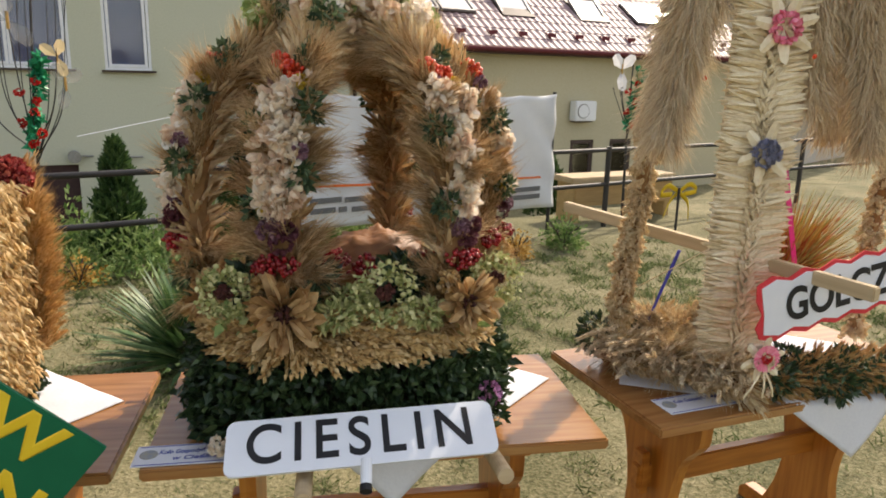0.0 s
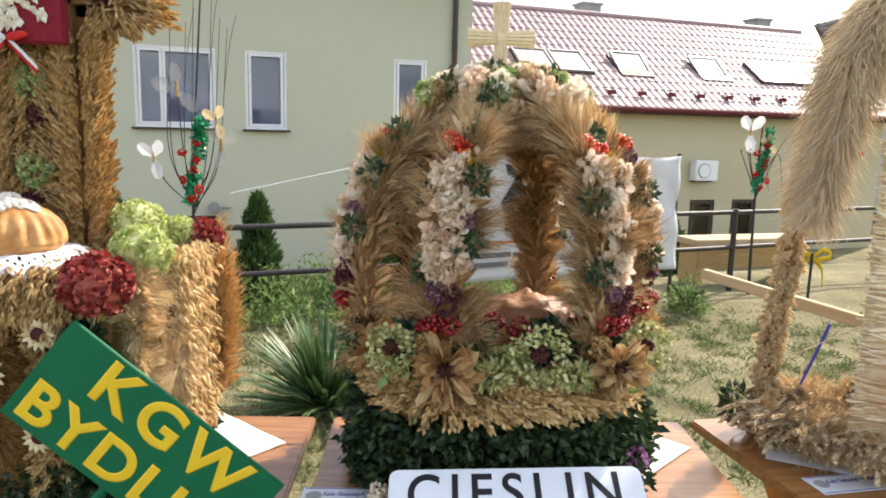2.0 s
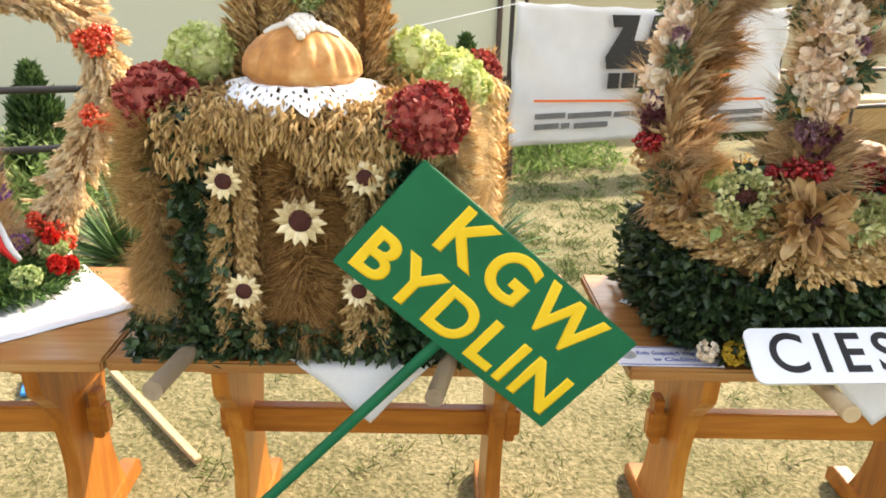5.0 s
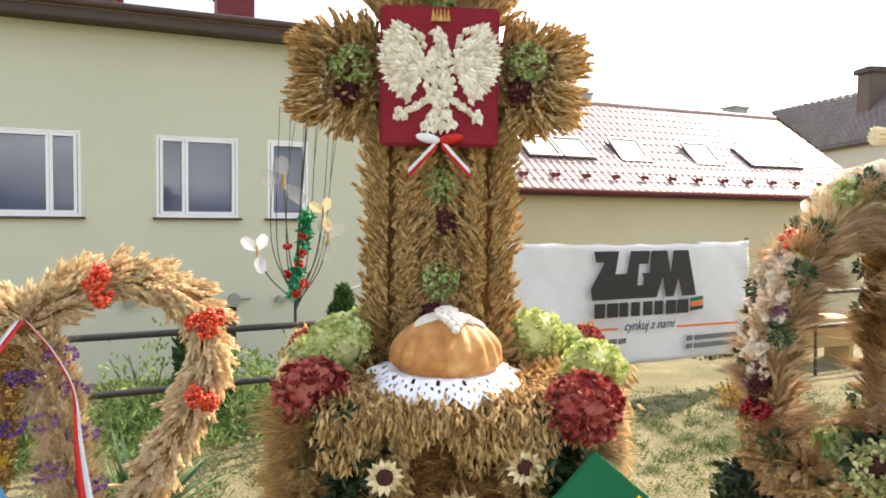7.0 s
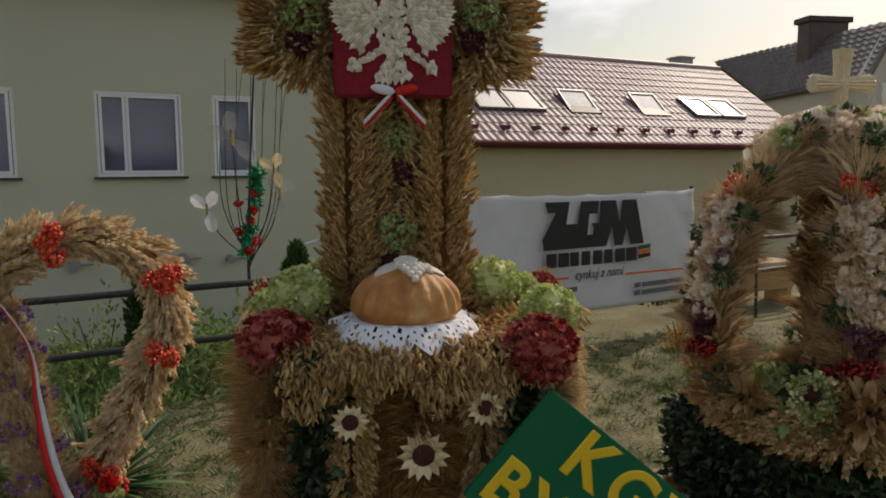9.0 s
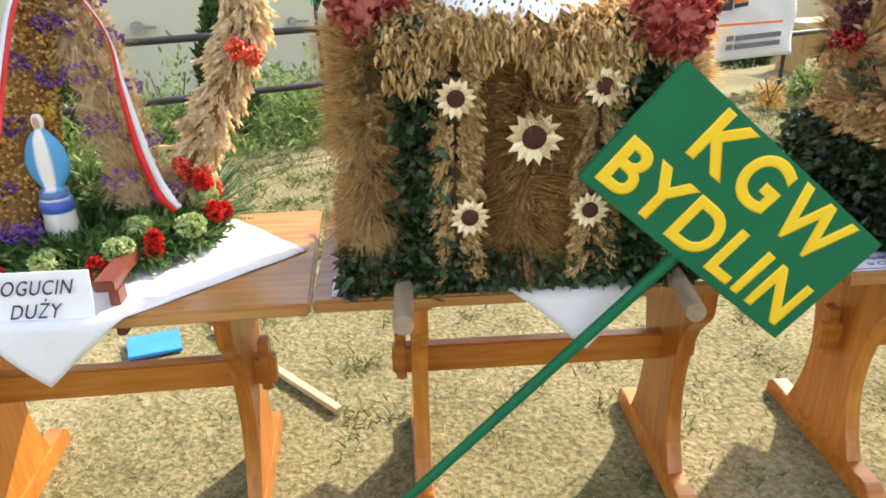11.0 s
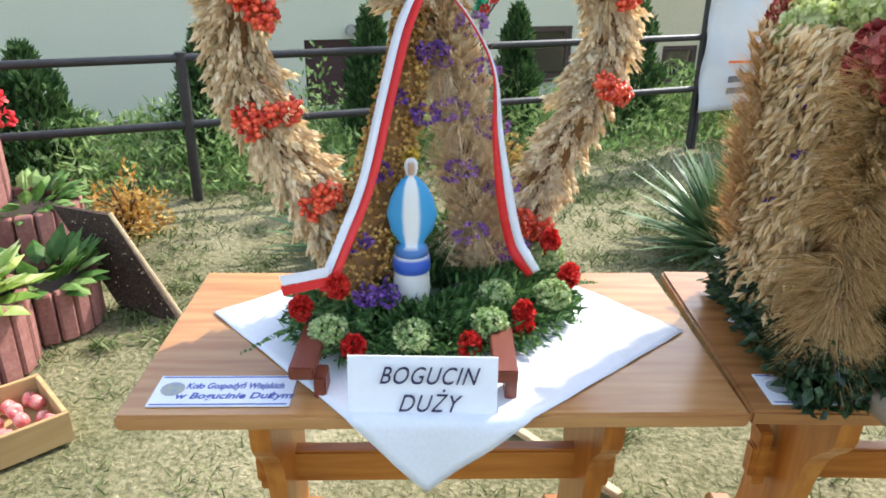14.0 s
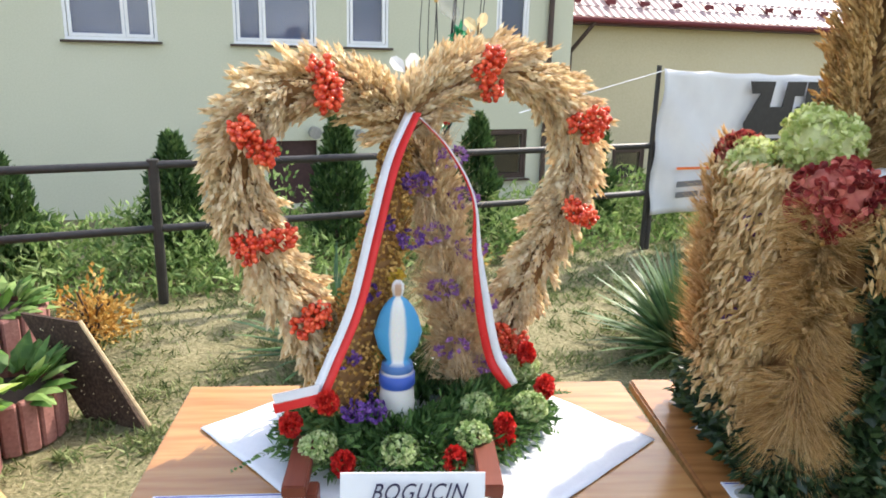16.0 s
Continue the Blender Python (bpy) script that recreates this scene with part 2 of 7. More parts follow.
BANNER = mat("white_banner", [(0.66, 0.67, 0.69), (0.76, 0.77, 0.78)], 0.55, 6, 0.12, 0.0, big=1.2, translucent=0.3, bump_dist=0.02)
ORANGE = mat("orange_print", [(0.72, 0.13, 0.02), (0.80, 0.18, 0.03)], 0.6, 20, 0.0, 0.0)
CONCRETE = mat("red_split_concrete", [(0.17, 0.065, 0.055), (0.27, 0.12, 0.10), (0.37, 0.19, 0.16)], 0.9, 55, 0.5, 0.3)
SOIL = mat("dark_soil", [(0.02, 0.014, 0.01), (0.06, 0.042, 0.03)], 0.95, 30, 0.6)
HOSTA = mat("hosta_leaf", [(0.15, 0.26, 0.035), (0.34, 0.43, 0.09), (0.58, 0.61, 0.27)], 0.5, 20, 0.1, 0.8, translucent=0.3)
# green leaf darkened: the shade over the planters is put into the colour
HOSTASHADE = mat("hosta_shaded_leaf", [(0.05, 0.12, 0.02), (0.12, 0.23, 0.05), (0.27, 0.38, 0.12)], 0.5, 20, 0.1, 0.8, translucent=0.3)
THUJA = mat("thuja_green", [(0.02, 0.05, 0.014), (0.055, 0.11, 0.03), (0.11, 0.18, 0.055)], 0.7, 30, 0.2, 0.8, translucent=0.2)
WEED = mat("weed_green", [(0.08, 0.15, 0.035), (0.18, 0.28, 0.08), (0.34, 0.43, 0.16)], 0.65, 30, 0.1, 0.8, translucent=0.3)
YUCCA = mat("yucca_leaf", [(0.03, 0.08, 0.025), (0.075, 0.15, 0.05), (0.18, 0.26, 0.10)], 0.45, 20, 0.1, 0.8, translucent=0.15, spec=0.5)
SHRUBGOLD = mat("golden_barberry", [(0.35, 0.17, 0.03), (0.55, 0.32, 0.07), (0.70, 0.50, 0.18)], 0.7, 30, 0.1, 0.8, translucent=0.3)
RUSTY = mat("weathered_board", [(0.016, 0.010, 0.008), (0.04, 0.024, 0.017), (0.085, 0.055, 0.038), (0.26, 0.21, 0.165)], 0.9, 70, 0.6, 0.0)
APPLE = mat("apple_skin", [(0.45, 0.025, 0.04), (0.62, 0.12, 0.12), (0.78, 0.58, 0.42)], 0.3, 22, 0.02, 0.7, spec=0.5)
BLUEPLASTIC = mat("blue_plastic", [(0.02, 0.18, 0.50), (0.03, 0.26, 0.62)], 0.4, 10, 0.03, 0.0)


# ---- mesh helpers ----
RNG = np.random.default_rng(7)


def obj(name, me, material, parent=None, label=""):
    """One mesh object, under parent where one is given."""
    ob = new(name, me)
    if material:
        me.materials.clear()
        me.materials.append(material)
    if parent:
        ob.parent = parent
    if label:
        ob["label"] = label
    return ob


def part(name, bm, material, parent, label=""):
    me = bpy.data.meshes.new(name)
    bm.to_mesh(me)
    bm.free()
    return obj(name, me, material, parent, label)


def thing(name, loc=(0, 0, 0), label="", category="", group="", kind="", rz=0.0):
    e = new(name)
    e.empty_display_size = 0.1
    e.matrix_basis = pose(*loc, 0, 0, rz)
    return tagged(e, label, category, group, kind)


def raw(name, V, F, smooth=False):
    """A mesh from arrays of vertices (n, 3) and faces (m, 3 or 4)."""
    me = bpy.data.meshes.new(name)
    V, F = np.asarray(V, dtype=np.float32), np.asarray(F, dtype=np.int32)
    k = F.shape[1]
    me.vertices.add(len(V))
    me.vertices.foreach_set("co", V.ravel())
    me.loops.add(F.size)
    me.loops.foreach_set("vertex_index", F.ravel())
    me.polygons.add(len(F))
    me.polygons.foreach_set("loop_start", np.arange(0, F.size, k, dtype=np.int32))
    me.polygons.foreach_set("use_smooth", np.full(len(F), smooth))
    me.update(calc_edges=True)
    return me


def unit(D):
    D = np.asarray(D, float)
    return D / np.maximum(np.linalg.norm(D, axis=-1, keepdims=True), 1e-9)


def turned(D, L, W, T=None, up=None):
    """Matrices whose z column is D * L, whose x and y columns are W and T wide; rolled by chance, or with y towards up."""
    D = unit(D)
    n = len(D)
    ref = RNG.normal(size=(n, 3)) if up is None else np.broadcast_to(np.asarray(up, float), (n, 3))
    X = unit(np.cross(ref, D) + 1e-6)
    Y = np.cross(D, X)
    L, W = np.broadcast_to(L, n), np.broadcast_to(W, n)
    T = W if T is None else np.broadcast_to(T, n)
    return np.stack([X * W[:, None], Y * T[:, None], D * L[:, None]], axis=2)


def scatter(template, M, P):
    tv, tf = template
    V = np.einsum("nij,kj->nki", M, tv) + np.asarray(P)[:, None, :]
    F = tf[None] + (np.arange(len(M)) * len(tv))[:, None, None]
    return V.reshape(-1, 3), F.reshape(-1, tf.shape[1])


def joined(*pairs):
    V, F, o = [], [], 0
    for v, f in pairs:
        V.append(v)
        F.append(f + o)
        o += len(v)
    return np.concatenate(V), np.concatenate(F)


def spindle(sides, rings):
    """Closed along z: rings of (z, radius), first and last a point."""
    v, f = [(0, 0, rings[0][0])], []
    for z, r in rings[1:-1]:
        v += [(r * math.cos(2 * math.pi * i / sides), r * math.sin(2 * math.pi * i / sides), z) for i in range(sides)]
    v.append((0, 0, rings[-1][0]))
    m = len(rings) - 2
    for i in range(sides):
        j = (i + 1) % sides
        f.append((0, 1 + j, 1 + i))
        for k in range(m - 1):
            a, b = 1 + k * sides, 1 + (k + 1) * sides
            f += [(a + i, a + j, b + j), (a + i, b + j, b + i)]
        a = 1 + (m - 1) * sides
        f.append((a + i, a + j, len(v) - 1))
    return np.array(v, float), np.array(f)


GRAIN = spindle(4, [(0, 0), (0.4, 0.5), (1, 0)])
EAR_PLAIN = spindle(5, [(0, 0), (0.08, 0.5), (0.55, 0.62), (0.85, 0.4), (1, 0)])
BALL = spindle(6, [(-0.5, 0), (-0.34, 0.37), (0.05, 0.5), (0.38, 0.33), (0.5, 0)])
NEEDLE = (np.array([(-0.6, -0.36, 0), (0.6, -0.36, 0), (0, 0.6, 0), (0, 0, 1)], float), np.array([(0, 1, 3), (1, 2, 3), (2, 0, 3)]))
LEAF = (np.array([(0, 0, 0), (-0.5, 0.12, 0.45), (0, -0.06, 0.5), (0.5, 0.12, 0.45), (0, 0.2, 1)], float), np.array([(0, 2, 1), (0, 3, 2), (1, 2, 4), (2, 3, 4)]))
PETAL = (np.array([(0, 0, 0), (-0.42, 0.10, 0.5), (0, -0.04, 0.5), (0.42, 0.10, 0.5), (-0.3, 0.16, 0.88), (0.3, 0.16, 0.88), (0, 0.10, 1)], float),
         np.array([(0, 2, 1), (0, 3, 2), (1, 2, 4), (2, 6, 4), (2, 5, 6), (2, 3, 5)]))
BLADE = (np.array([(-0.5, 0, 0), (0.5, 0, 0), (-0.4, 0.10, 0.45), (0.4, 0.10, 0.45), (-0.2, 0.45, 0.85), (0.2, 0.45, 0.85), (0, 0.75, 1)], float),
         np.array([(0, 1, 3), (0, 3, 2), (2, 3, 5), (2, 5, 4), (4, 5, 6)]))

TURF = (np.array([(-0.5, 0, 0), (0.5, 0, 0), (-0.36, 0.14, 0.5), (0.36, 0.14, 0.5), (0, 0.7, 1)], float), np.array([(0, 1, 3), (0, 3, 2), (2, 3, 4)]))
SEED = spindle(4, [(-0.5, 0), (-0.2, 0.46), (0.25, 0.44), (0.5, 0)])


def _ear(awns):
    """Seeds in two ranks round a stalk, with some awns."""
    prs = []
    seed = spindle(3, [(0, 0), (0.4, 0.5), (1, 0)])
    for k in range(7):
        z = 0.02 + 0.11 * k
        r = 0.26 * (1.15 - 0.09 * k)
        for s in (0, 1):
            a = math.pi * s + (math.pi / 2) * (k % 2)
            d = unit(np.array([[math.cos(a) * 0.22, math.sin(a) * 0.22, 1.0]]))
            d[0, :2] *= 2.0
            X = np.array([-math.sin(a), math.cos(a), 0])
            Y = np.array([math.cos(a), math.sin(a), 0])
            M = np.stack([X * 0.54, Y * 0.56, np.array([math.cos(a) * 0.30, math.sin(a) * 0.30, 0.25])], axis=1)[None]
            prs.append(scatter(seed, M, np.array([[math.cos(a) * r * 0.5, math.sin(a) * r * 0.5, z]])))
    for a in awns:
        M = np.stack([np.array([0.06, 0, 0]), np.array([0, 0.06, 0]), np.array([math.cos(a) * 0.5, math.sin(a) * 0.5, 0.45])], axis=1)[None]
        prs.append(scatter((np.array([(-0.5, -0.4, 0), (0.5, -0.4, 0), (0, 0.5, 0), (0, 0, 1)], float), np.array([(0, 1, 3), (1, 2, 3), (2, 0, 3)])), M, np.array([[0, 0, 0.55]])))
    return joined(*prs)


EAR, BARE_EAR = _ear((0.3, 2.5, 4.6)), _ear(())


def spline(points, n):
    """n points of a smooth line through the given ones."""
    p = np.array(points, float)
    p = np.vstack([2 * p[0] - p[1], p, 2 * p[-1] - p[-2]])
    out = []
    m = len(p) - 3
    for i in range(n):
        u = i / (n - 1) * m
        k = min(int(u), m - 1)
        t = u - k
        a, b, c, d = p[k], p[k + 1], p[k + 2], p[k + 3]
        out.append(0.5 * (2 * b + (c - a) * t + (2 * a - 5 * b + 4 * c - d) * t * t + (3 * b - a - 3 * c + d) * t ** 3))
    return np.array(out)


def tube(points, r, sides=10):
    """A closed tube along a line of points; r: one radius or one for each."""
    p = np.asarray(points, float)
    n = len(p)
    r = np.broadcast_to(r, n)
    t = unit(np.gradient(p, axis=0))
    ref = np.array([0.13, 0.21, 0.97]) if abs(t[:, 2]).mean() < 0.8 else np.array([0.97, 0.21, 0.13])
    x = unit(np.cross(t, ref))
    y = np.cross(t, x)
    a = np.linspace(0, 2 * math.pi, sides, endpoint=False)
    V = p[:, None] + r[:, None, None] * (x[:, None] * np.cos(a)[None, :, None] + y[:, None] * np.sin(a)[None, :, None])
    V = V.reshape(-1, 3)
    F = []
    for k in range(n - 1):
        for i in range(sides):
            j = (i + 1) % sides
            F += [(k * sides + i, k * sides + j, (k + 1) * sides + j), (k * sides + i, (k + 1) * sides + j, (k + 1) * sides + i)]
    V = np.vstack([V, p[:1], p[-1:]])
    e = (n - 1) * sides
    for i in range(sides):
        j = (i + 1) % sides
        F += [(j, i, len(V) - 2), (e + i, e + j, len(V) - 1)]
    return V, np.array(F)


def along(points, count):
    """count places on a line: points and tangents, at even steps with some chance."""
    p = np.asarray(points, float)
    s = np.concatenate([[0], np.cumsum(np.linalg.norm(np.diff(p, axis=0), axis=1))])
    u = np.sort(RNG.uniform(0, s[-1], count))
    q = np.stack([np.interp(u, s, p[:, k]) for k in range(3)], axis=1)
    g = unit(np.gradient(p, axis=0))
    t = unit(np.stack([np.interp(u, s, g[:, k]) for k in range(3)], axis=1))
    return q, t, u / s[-1]


def sheath(points, count, r, length, width, lean=0.55, template=None, reverse=False, jitter=0.22):
    """Ears bound round a line like thatch: each starts near the core and leans out along the line."""
    q, t, _ = along(points, count)
    if reverse:
        t = -t
    rad = unit(np.cross(t, RNG.normal(size=t.shape)))
    D = unit(t + rad * lean + RNG.normal(size=t.shape) * jitter)
    L = length * RNG.uniform(0.75, 1.2, count)
    return scatter(EAR if template is None else template, turned(D, L, width * RNG.uniform(0.8, 1.2, count)), q + rad * r * RNG.uniform(0.5, 1.0, (count, 1)))


def box_bm(size, loc=(0, 0, 0), m=None, bevel=0.004, seg=2):
    bm = bmesh.new()
    bmesh.ops.create_cube(bm, size=1.0, matrix=Matrix.Diagonal((*size, 1)))
    if bevel:
        bmesh.ops.bevel(bm, geom=bm.edges[:], offset=bevel, segments=seg, affect="EDGES")
    bmesh.ops.transform(bm, matrix=(Matrix.Translation(loc) @ (m or Matrix())), verts=bm.verts)
    return bm


def rod_bm(a, b, r, r2=None, sides=14):
    a, b = Vector(a), Vector(b)
    bm = bmesh.new()
    q = (b - a).to_track_quat("Z", "Y").to_matrix().to_4x4()
    bmesh.ops.create_cone(bm, cap_ends=True, segments=sides, radius1=r, radius2=r if r2 is None else r2, depth=(b - a).length, matrix=Matrix.Translation((a + b) / 2) @ q)
    return bm


def prism_bm(outline, y0, y1, m=None, bevel=0.0):
    """An outline of (x, z) pushed from y0 to y1."""
    bm = bmesh.new()
    f = bm.faces.new([bm.verts.new((x, y0, z)) for x, z in outline])
    r = bmesh.ops.extrude_face_region(bm, geom=[f])
    bmesh.ops.translate(bm, verts=[v for v in r["geom"] if isinstance(v, bmesh.types.BMVert)], vec=(0, y1 - y0, 0))
    bmesh.ops.recalc_face_normals(bm, faces=bm.faces[:])
    if bevel:
        bmesh.ops.bevel(bm, geom=bm.edges[:], offset=bevel, segments=2, affect="EDGES")
    if m:
        bmesh.ops.transform(bm, matrix=m, verts=bm.verts)
    return bm


def words(name, text, size, m, material, parent, depth=0.002, spacing=1.0, shear=0.0, bold=0.0, width=None, label="", stroke=0.0):
    """Raised lettering in the built-in font, centred on the pose m (text in its xy plane)."""
    cu = bpy.data.curves.new(name, "FONT")
    cu.body, cu.size, cu.extrude, cu.align_x, cu.align_y = text, size, depth, "CENTER", "CENTER"
    cu.space_character, cu.shear, cu.offset = spacing, shear, bold
    cu.bevel_depth, cu.bevel_resolution = stroke, 0
    tmp = bpy.data.objects.new(name, cu)
    scene.collection.objects.link(tmp)
    bpy.context.view_layer.update()
    me = bpy.data.meshes.new_from_object(tmp)
    bpy.data.objects.remove(tmp)
    co = np.zeros(len(me.vertices) * 3, dtype=np.float32)
    me.vertices.foreach_get("co", co)
    co = co.reshape(-1, 3)
    k = 1.0 if width is None else width / max(1e-6, float(np.ptp(co[:, 0])))
    me.transform(m @ Matrix.Diagonal((k, 1, 1 if stroke == 0 else 0.2, 1)))
    return obj(name, me, material, parent, label)


def basis(o, x, y):
    """The pose at o whose x axis is along x and whose y axis is nearest to y."""
    x = Vector(x).normalized()
    z = x.cross(Vector(y)).normalized()
    y = z.cross(x)
    return Matrix.Translation(o) @ Matrix((x, y, z)).transposed().to_4x4()


def floret_ball(centre, radius, count, petal, squash=(1, 1, 1), lift=0.5, template=None):
    """Florets of four petals over a ball, as on a hydrangea head."""
    D = unit(RNG.normal(size=(count, 3)))
    P = np.array(centre) + D * np.array(squash) * radius * RNG.uniform(0.82, 1.0, (count, 1))
    N4 = np.repeat(D, 4, axis=0)
    side = unit(np.cross(N4, RNG.normal(size=N4.shape)))
    Q = unit(side + N4 * lift)
    return scatter(PETAL if template is None else template, turned(Q, petal * RNG.uniform(0.8, 1.2, len(Q)), petal, up=None), np.repeat(P, 4, axis=0))


def berries(centre, radius, count, size, squash=(1, 1, 1)):
    D = unit(RNG.normal(size=(count, 3)))
    P = np.array(centre) + D * np.array(squash) * radius * RNG.uniform(0.55, 1.0, (count, 1))
    return scatter(BALL, turned(D, size, size), P)


def leafy(centre, radius, count, length, width, squash=(1, 1, 1), droop=0.0):
    D = unit(RNG.normal(size=(count, 3)))
    P = np.array(centre) + D * np.array(squash) * radius * RNG.uniform(0.6, 1.0, (count, 1))
    Q = unit(D + RNG.normal(size=D.shape) * 0.7 + np.array([0, 0, -droop]))
    return scatter(LEAF, turned(Q, length * RNG.uniform(0.7, 1.2, count), width), P)


STUFF = {"wheat_ruff", "straw_bundle", "wheat_sheath", "grass_sheath", "floret_cover", "seed_cover", "bearded_wheat", "boxwood_base", "thuja_cover", "oat_fringe", "top_cover", "edge_sheath", "arm_sheath", "head_sheath", "oat_centre", "oat_panel", "leaf_cover", "grass_fringe", "pillar_sheath", "base_sheath", "base_fringe", "icing_cover", "rowan_sprig", "statice", "blossom_cover", "crown_leaf", "leaf_clump", "stem"}


def shell(pair, name, material, parent, label="", smooth=False):
    o = obj(name, raw(name, *pair, smooth), material, parent, label)
    if name in STUFF:
        o["kind"] = "stuff"
    return o


# ---- ground ----
FENCE_A, FENCE_DIR = np.array([-4.147, 4.808]), np.array([0.924, 0.382])
FENCE_N = np.array([-0.382, 0.924])


def ground_z(x, y):
    d = (x - FENCE_A[0]) * FENCE_N[0] + (y - FENCE_A[1]) * FENCE_N[1]
    s = np.clip((d - 0.5) / 4.0, 0, 1)
    return -1.05 * s * s * (3 - 2 * s)


def make_ground():
    g = np.sinh(np.linspace(-6.6, 6.6, 221))
    gx, gy = np.meshgrid(g * 2.2 - 1.5, g * 2.2 + 3.5, indexing="ij")
    gz = ground_z(gx, gy) + 0.012 * np.sin(gx * 3.1 + gy * 1.7) * (np.abs(gx) < 20)
    V = np.stack([gx, gy, gz], axis=2).reshape(-1, 3)
    i, j = np.meshgrid(np.arange(220), np.arange(220), indexing="ij")
    a = (i * 221 + j).ravel()
    F = np.stack([a, a + 221, a + 222, a + 1], axis=1)
    m = mat("dry_lawn", [(0.035, 0.042, 0.016), (0.115, 0.110, 0.048), (0.245, 0.215, 0.118), (0.39, 0.345, 0.215)], 0.95, 55, 1.0, 0.0, big=1.4, bump_dist=0.012)
    tagged(obj("ground", raw("ground", V, F, True), m), "dry trodden summer lawn with green patches", "lawn", kind="structure")


def make_grass():
    n = 115000
    x, y = RNG.uniform(-5.5, 4.0, n), 0.9 + 6.3 * RNG.uniform(0, 1, n) ** 1.35
    z = ground_z(x, y) + 0.012 * np.sin(x * 3.1 + y * 1.7) - 0.004
    D = unit(np.stack([RNG.normal(0, 0.9, n), RNG.normal(0, 0.9, n), np.full(n, 0.55)], axis=1))
    P = np.stack([x, y, z], axis=1)
    dry = mat("dry_grass", [(0.10, 0.10, 0.036), (0.27, 0.235, 0.115), (0.49, 0.43, 0.27)], 0.85, 30, 0, 1.0, translucent=0.25)
    o = shell(scatter(TURF, turned(D, RNG.uniform(0.015, 0.042, n), 0.0032), P), "dry_grass", dry, None)
    tagged(o, "short dry yellow grass blades on the lawn", "grass", kind="stuff")
    k = 3000
    # extra, larger tufts beyond y 3: olive grass that also stands in for shade
    cx, cy = RNG.uniform(-5.5, 4, k), np.where(RNG.uniform(0, 1, k) < 0.5, RNG.uniform(0.8, 7.0, k), RNG.uniform(3.0, 6.4, k))
    w = RNG.integers(5, 30, k)
    ci = np.repeat(np.arange(k), w)
    m = len(ci)
    x, y = cx[ci] + RNG.normal(0, 0.035, m), cy[ci] + RNG.normal(0, 0.035, m)
    D = unit(np.stack([RNG.normal(0, 0.8, m), RNG.normal(0, 0.8, m), np.full(m, 0.6)], axis=1))
    o = shell(scatter(TURF, turned(D, RNG.uniform(0.025, 0.06, m) * np.where(cy[ci] > 3.0, 1.35, 1.0), np.where(cy[ci] > 3.0, 0.009, 0.006)), np.stack([x, y, ground_z(x, y)], axis=1)), "green_grass_tufts", mat("olive_grass", [(0.06, 0.09, 0.026), (0.14, 0.18, 0.06), (0.27, 0.30, 0.13)], 0.75, 30, 0, 0.9, translucent=0.25), None)
    tagged(o, "small green weed and clover tufts in the dry lawn", "grass", kind="stuff")


make_ground()
make_grass()

# ---- buildings ----
TH = math.degrees(math.atan(0.3176))
GLASS = bpy.data.materials.new("window_glass")
GLASS.use_nodes = True
_gn, _gl = GLASS.node_tree.nodes, GLASS.node_tree.links
_gn.remove(_gn["Principled BSDF"])
_see, _shine, _both, _fr = _gn.new("ShaderNodeBsdfTransparent"), _gn.new("ShaderNodeBsdfGlossy"), _gn.new("ShaderNodeMixShader"), _gn.new("ShaderNodeFresnel")
_see.inputs["Color"].default_value = (0.80, 0.84, 0.88, 1)
_shine.inputs["Roughness"].default_value = 0.04
_fr.inputs["IOR"].default_value = 1.6
_gl.new(_fr.outputs[0], _both.inputs["Fac"])
_gl.new(_see.outputs[0], _both.inputs[1])
_gl.new(_shine.outputs[0], _both.inputs[2])
_gl.new(_both.outputs[0], _gn["Material Output"].inputs["Surface"])
CURTAIN = mat("grey_blind", [(0.16, 0.20, 0.34), (0.23, 0.27, 0.42)], 0.7, 20, 0.1, 0.0)
ROOFGLASS = mat("roof_window_glass", [(0.55, 0.57, 0.60), (0.66, 0.68, 0.70)], 0.12, 6, 0.02, 0.0, metal=0.75, spec=0.8)
DARKROOM = mat("dark_interior", [(0.012, 0.01, 0.012), (0.03, 0.026, 0.03)], 0.9, 20, 0.1, 0.0)


def holed_wall(name, u0, u1, z0, z1, v0, v1, holes, material, parent):
    us = sorted({u0, u1, *[h[0] for h in holes], *[h[1] for h in holes]})
    zs = sorted({z0, z1, *[h[2] for h in holes], *[h[3] for h in holes]})
    bm = bmesh.new()
    for a, b in zip(us, us[1:]):
        for c, d in zip(zs, zs[1:]):
            if any(h[0] <= a and b <= h[1] and h[2] <= c and d <= h[3] for h in holes):
                continue
            bmesh.ops.create_cube(bm, size=1.0, matrix=Matrix.Translation(((a + b) / 2, (v0 + v1) / 2, (c + d) / 2)) @ Matrix.Diagonal((b - a, v1 - v0, d - c, 1)))
    bmesh.ops.remove_doubles(bm, verts=bm.verts, dist=0.0005)
    bm.verts.index_update()
    seen = {}
    for f in bm.faces:
        seen.setdefault(tuple(sorted(v.index for v in f.verts)), []).append(f)
    inner = [f for fs in seen.values() if len(fs) > 1 for f in fs]
    bmesh.ops.delete(bm, geom=inner, context="FACES")
    return part(name, bm, material, parent)


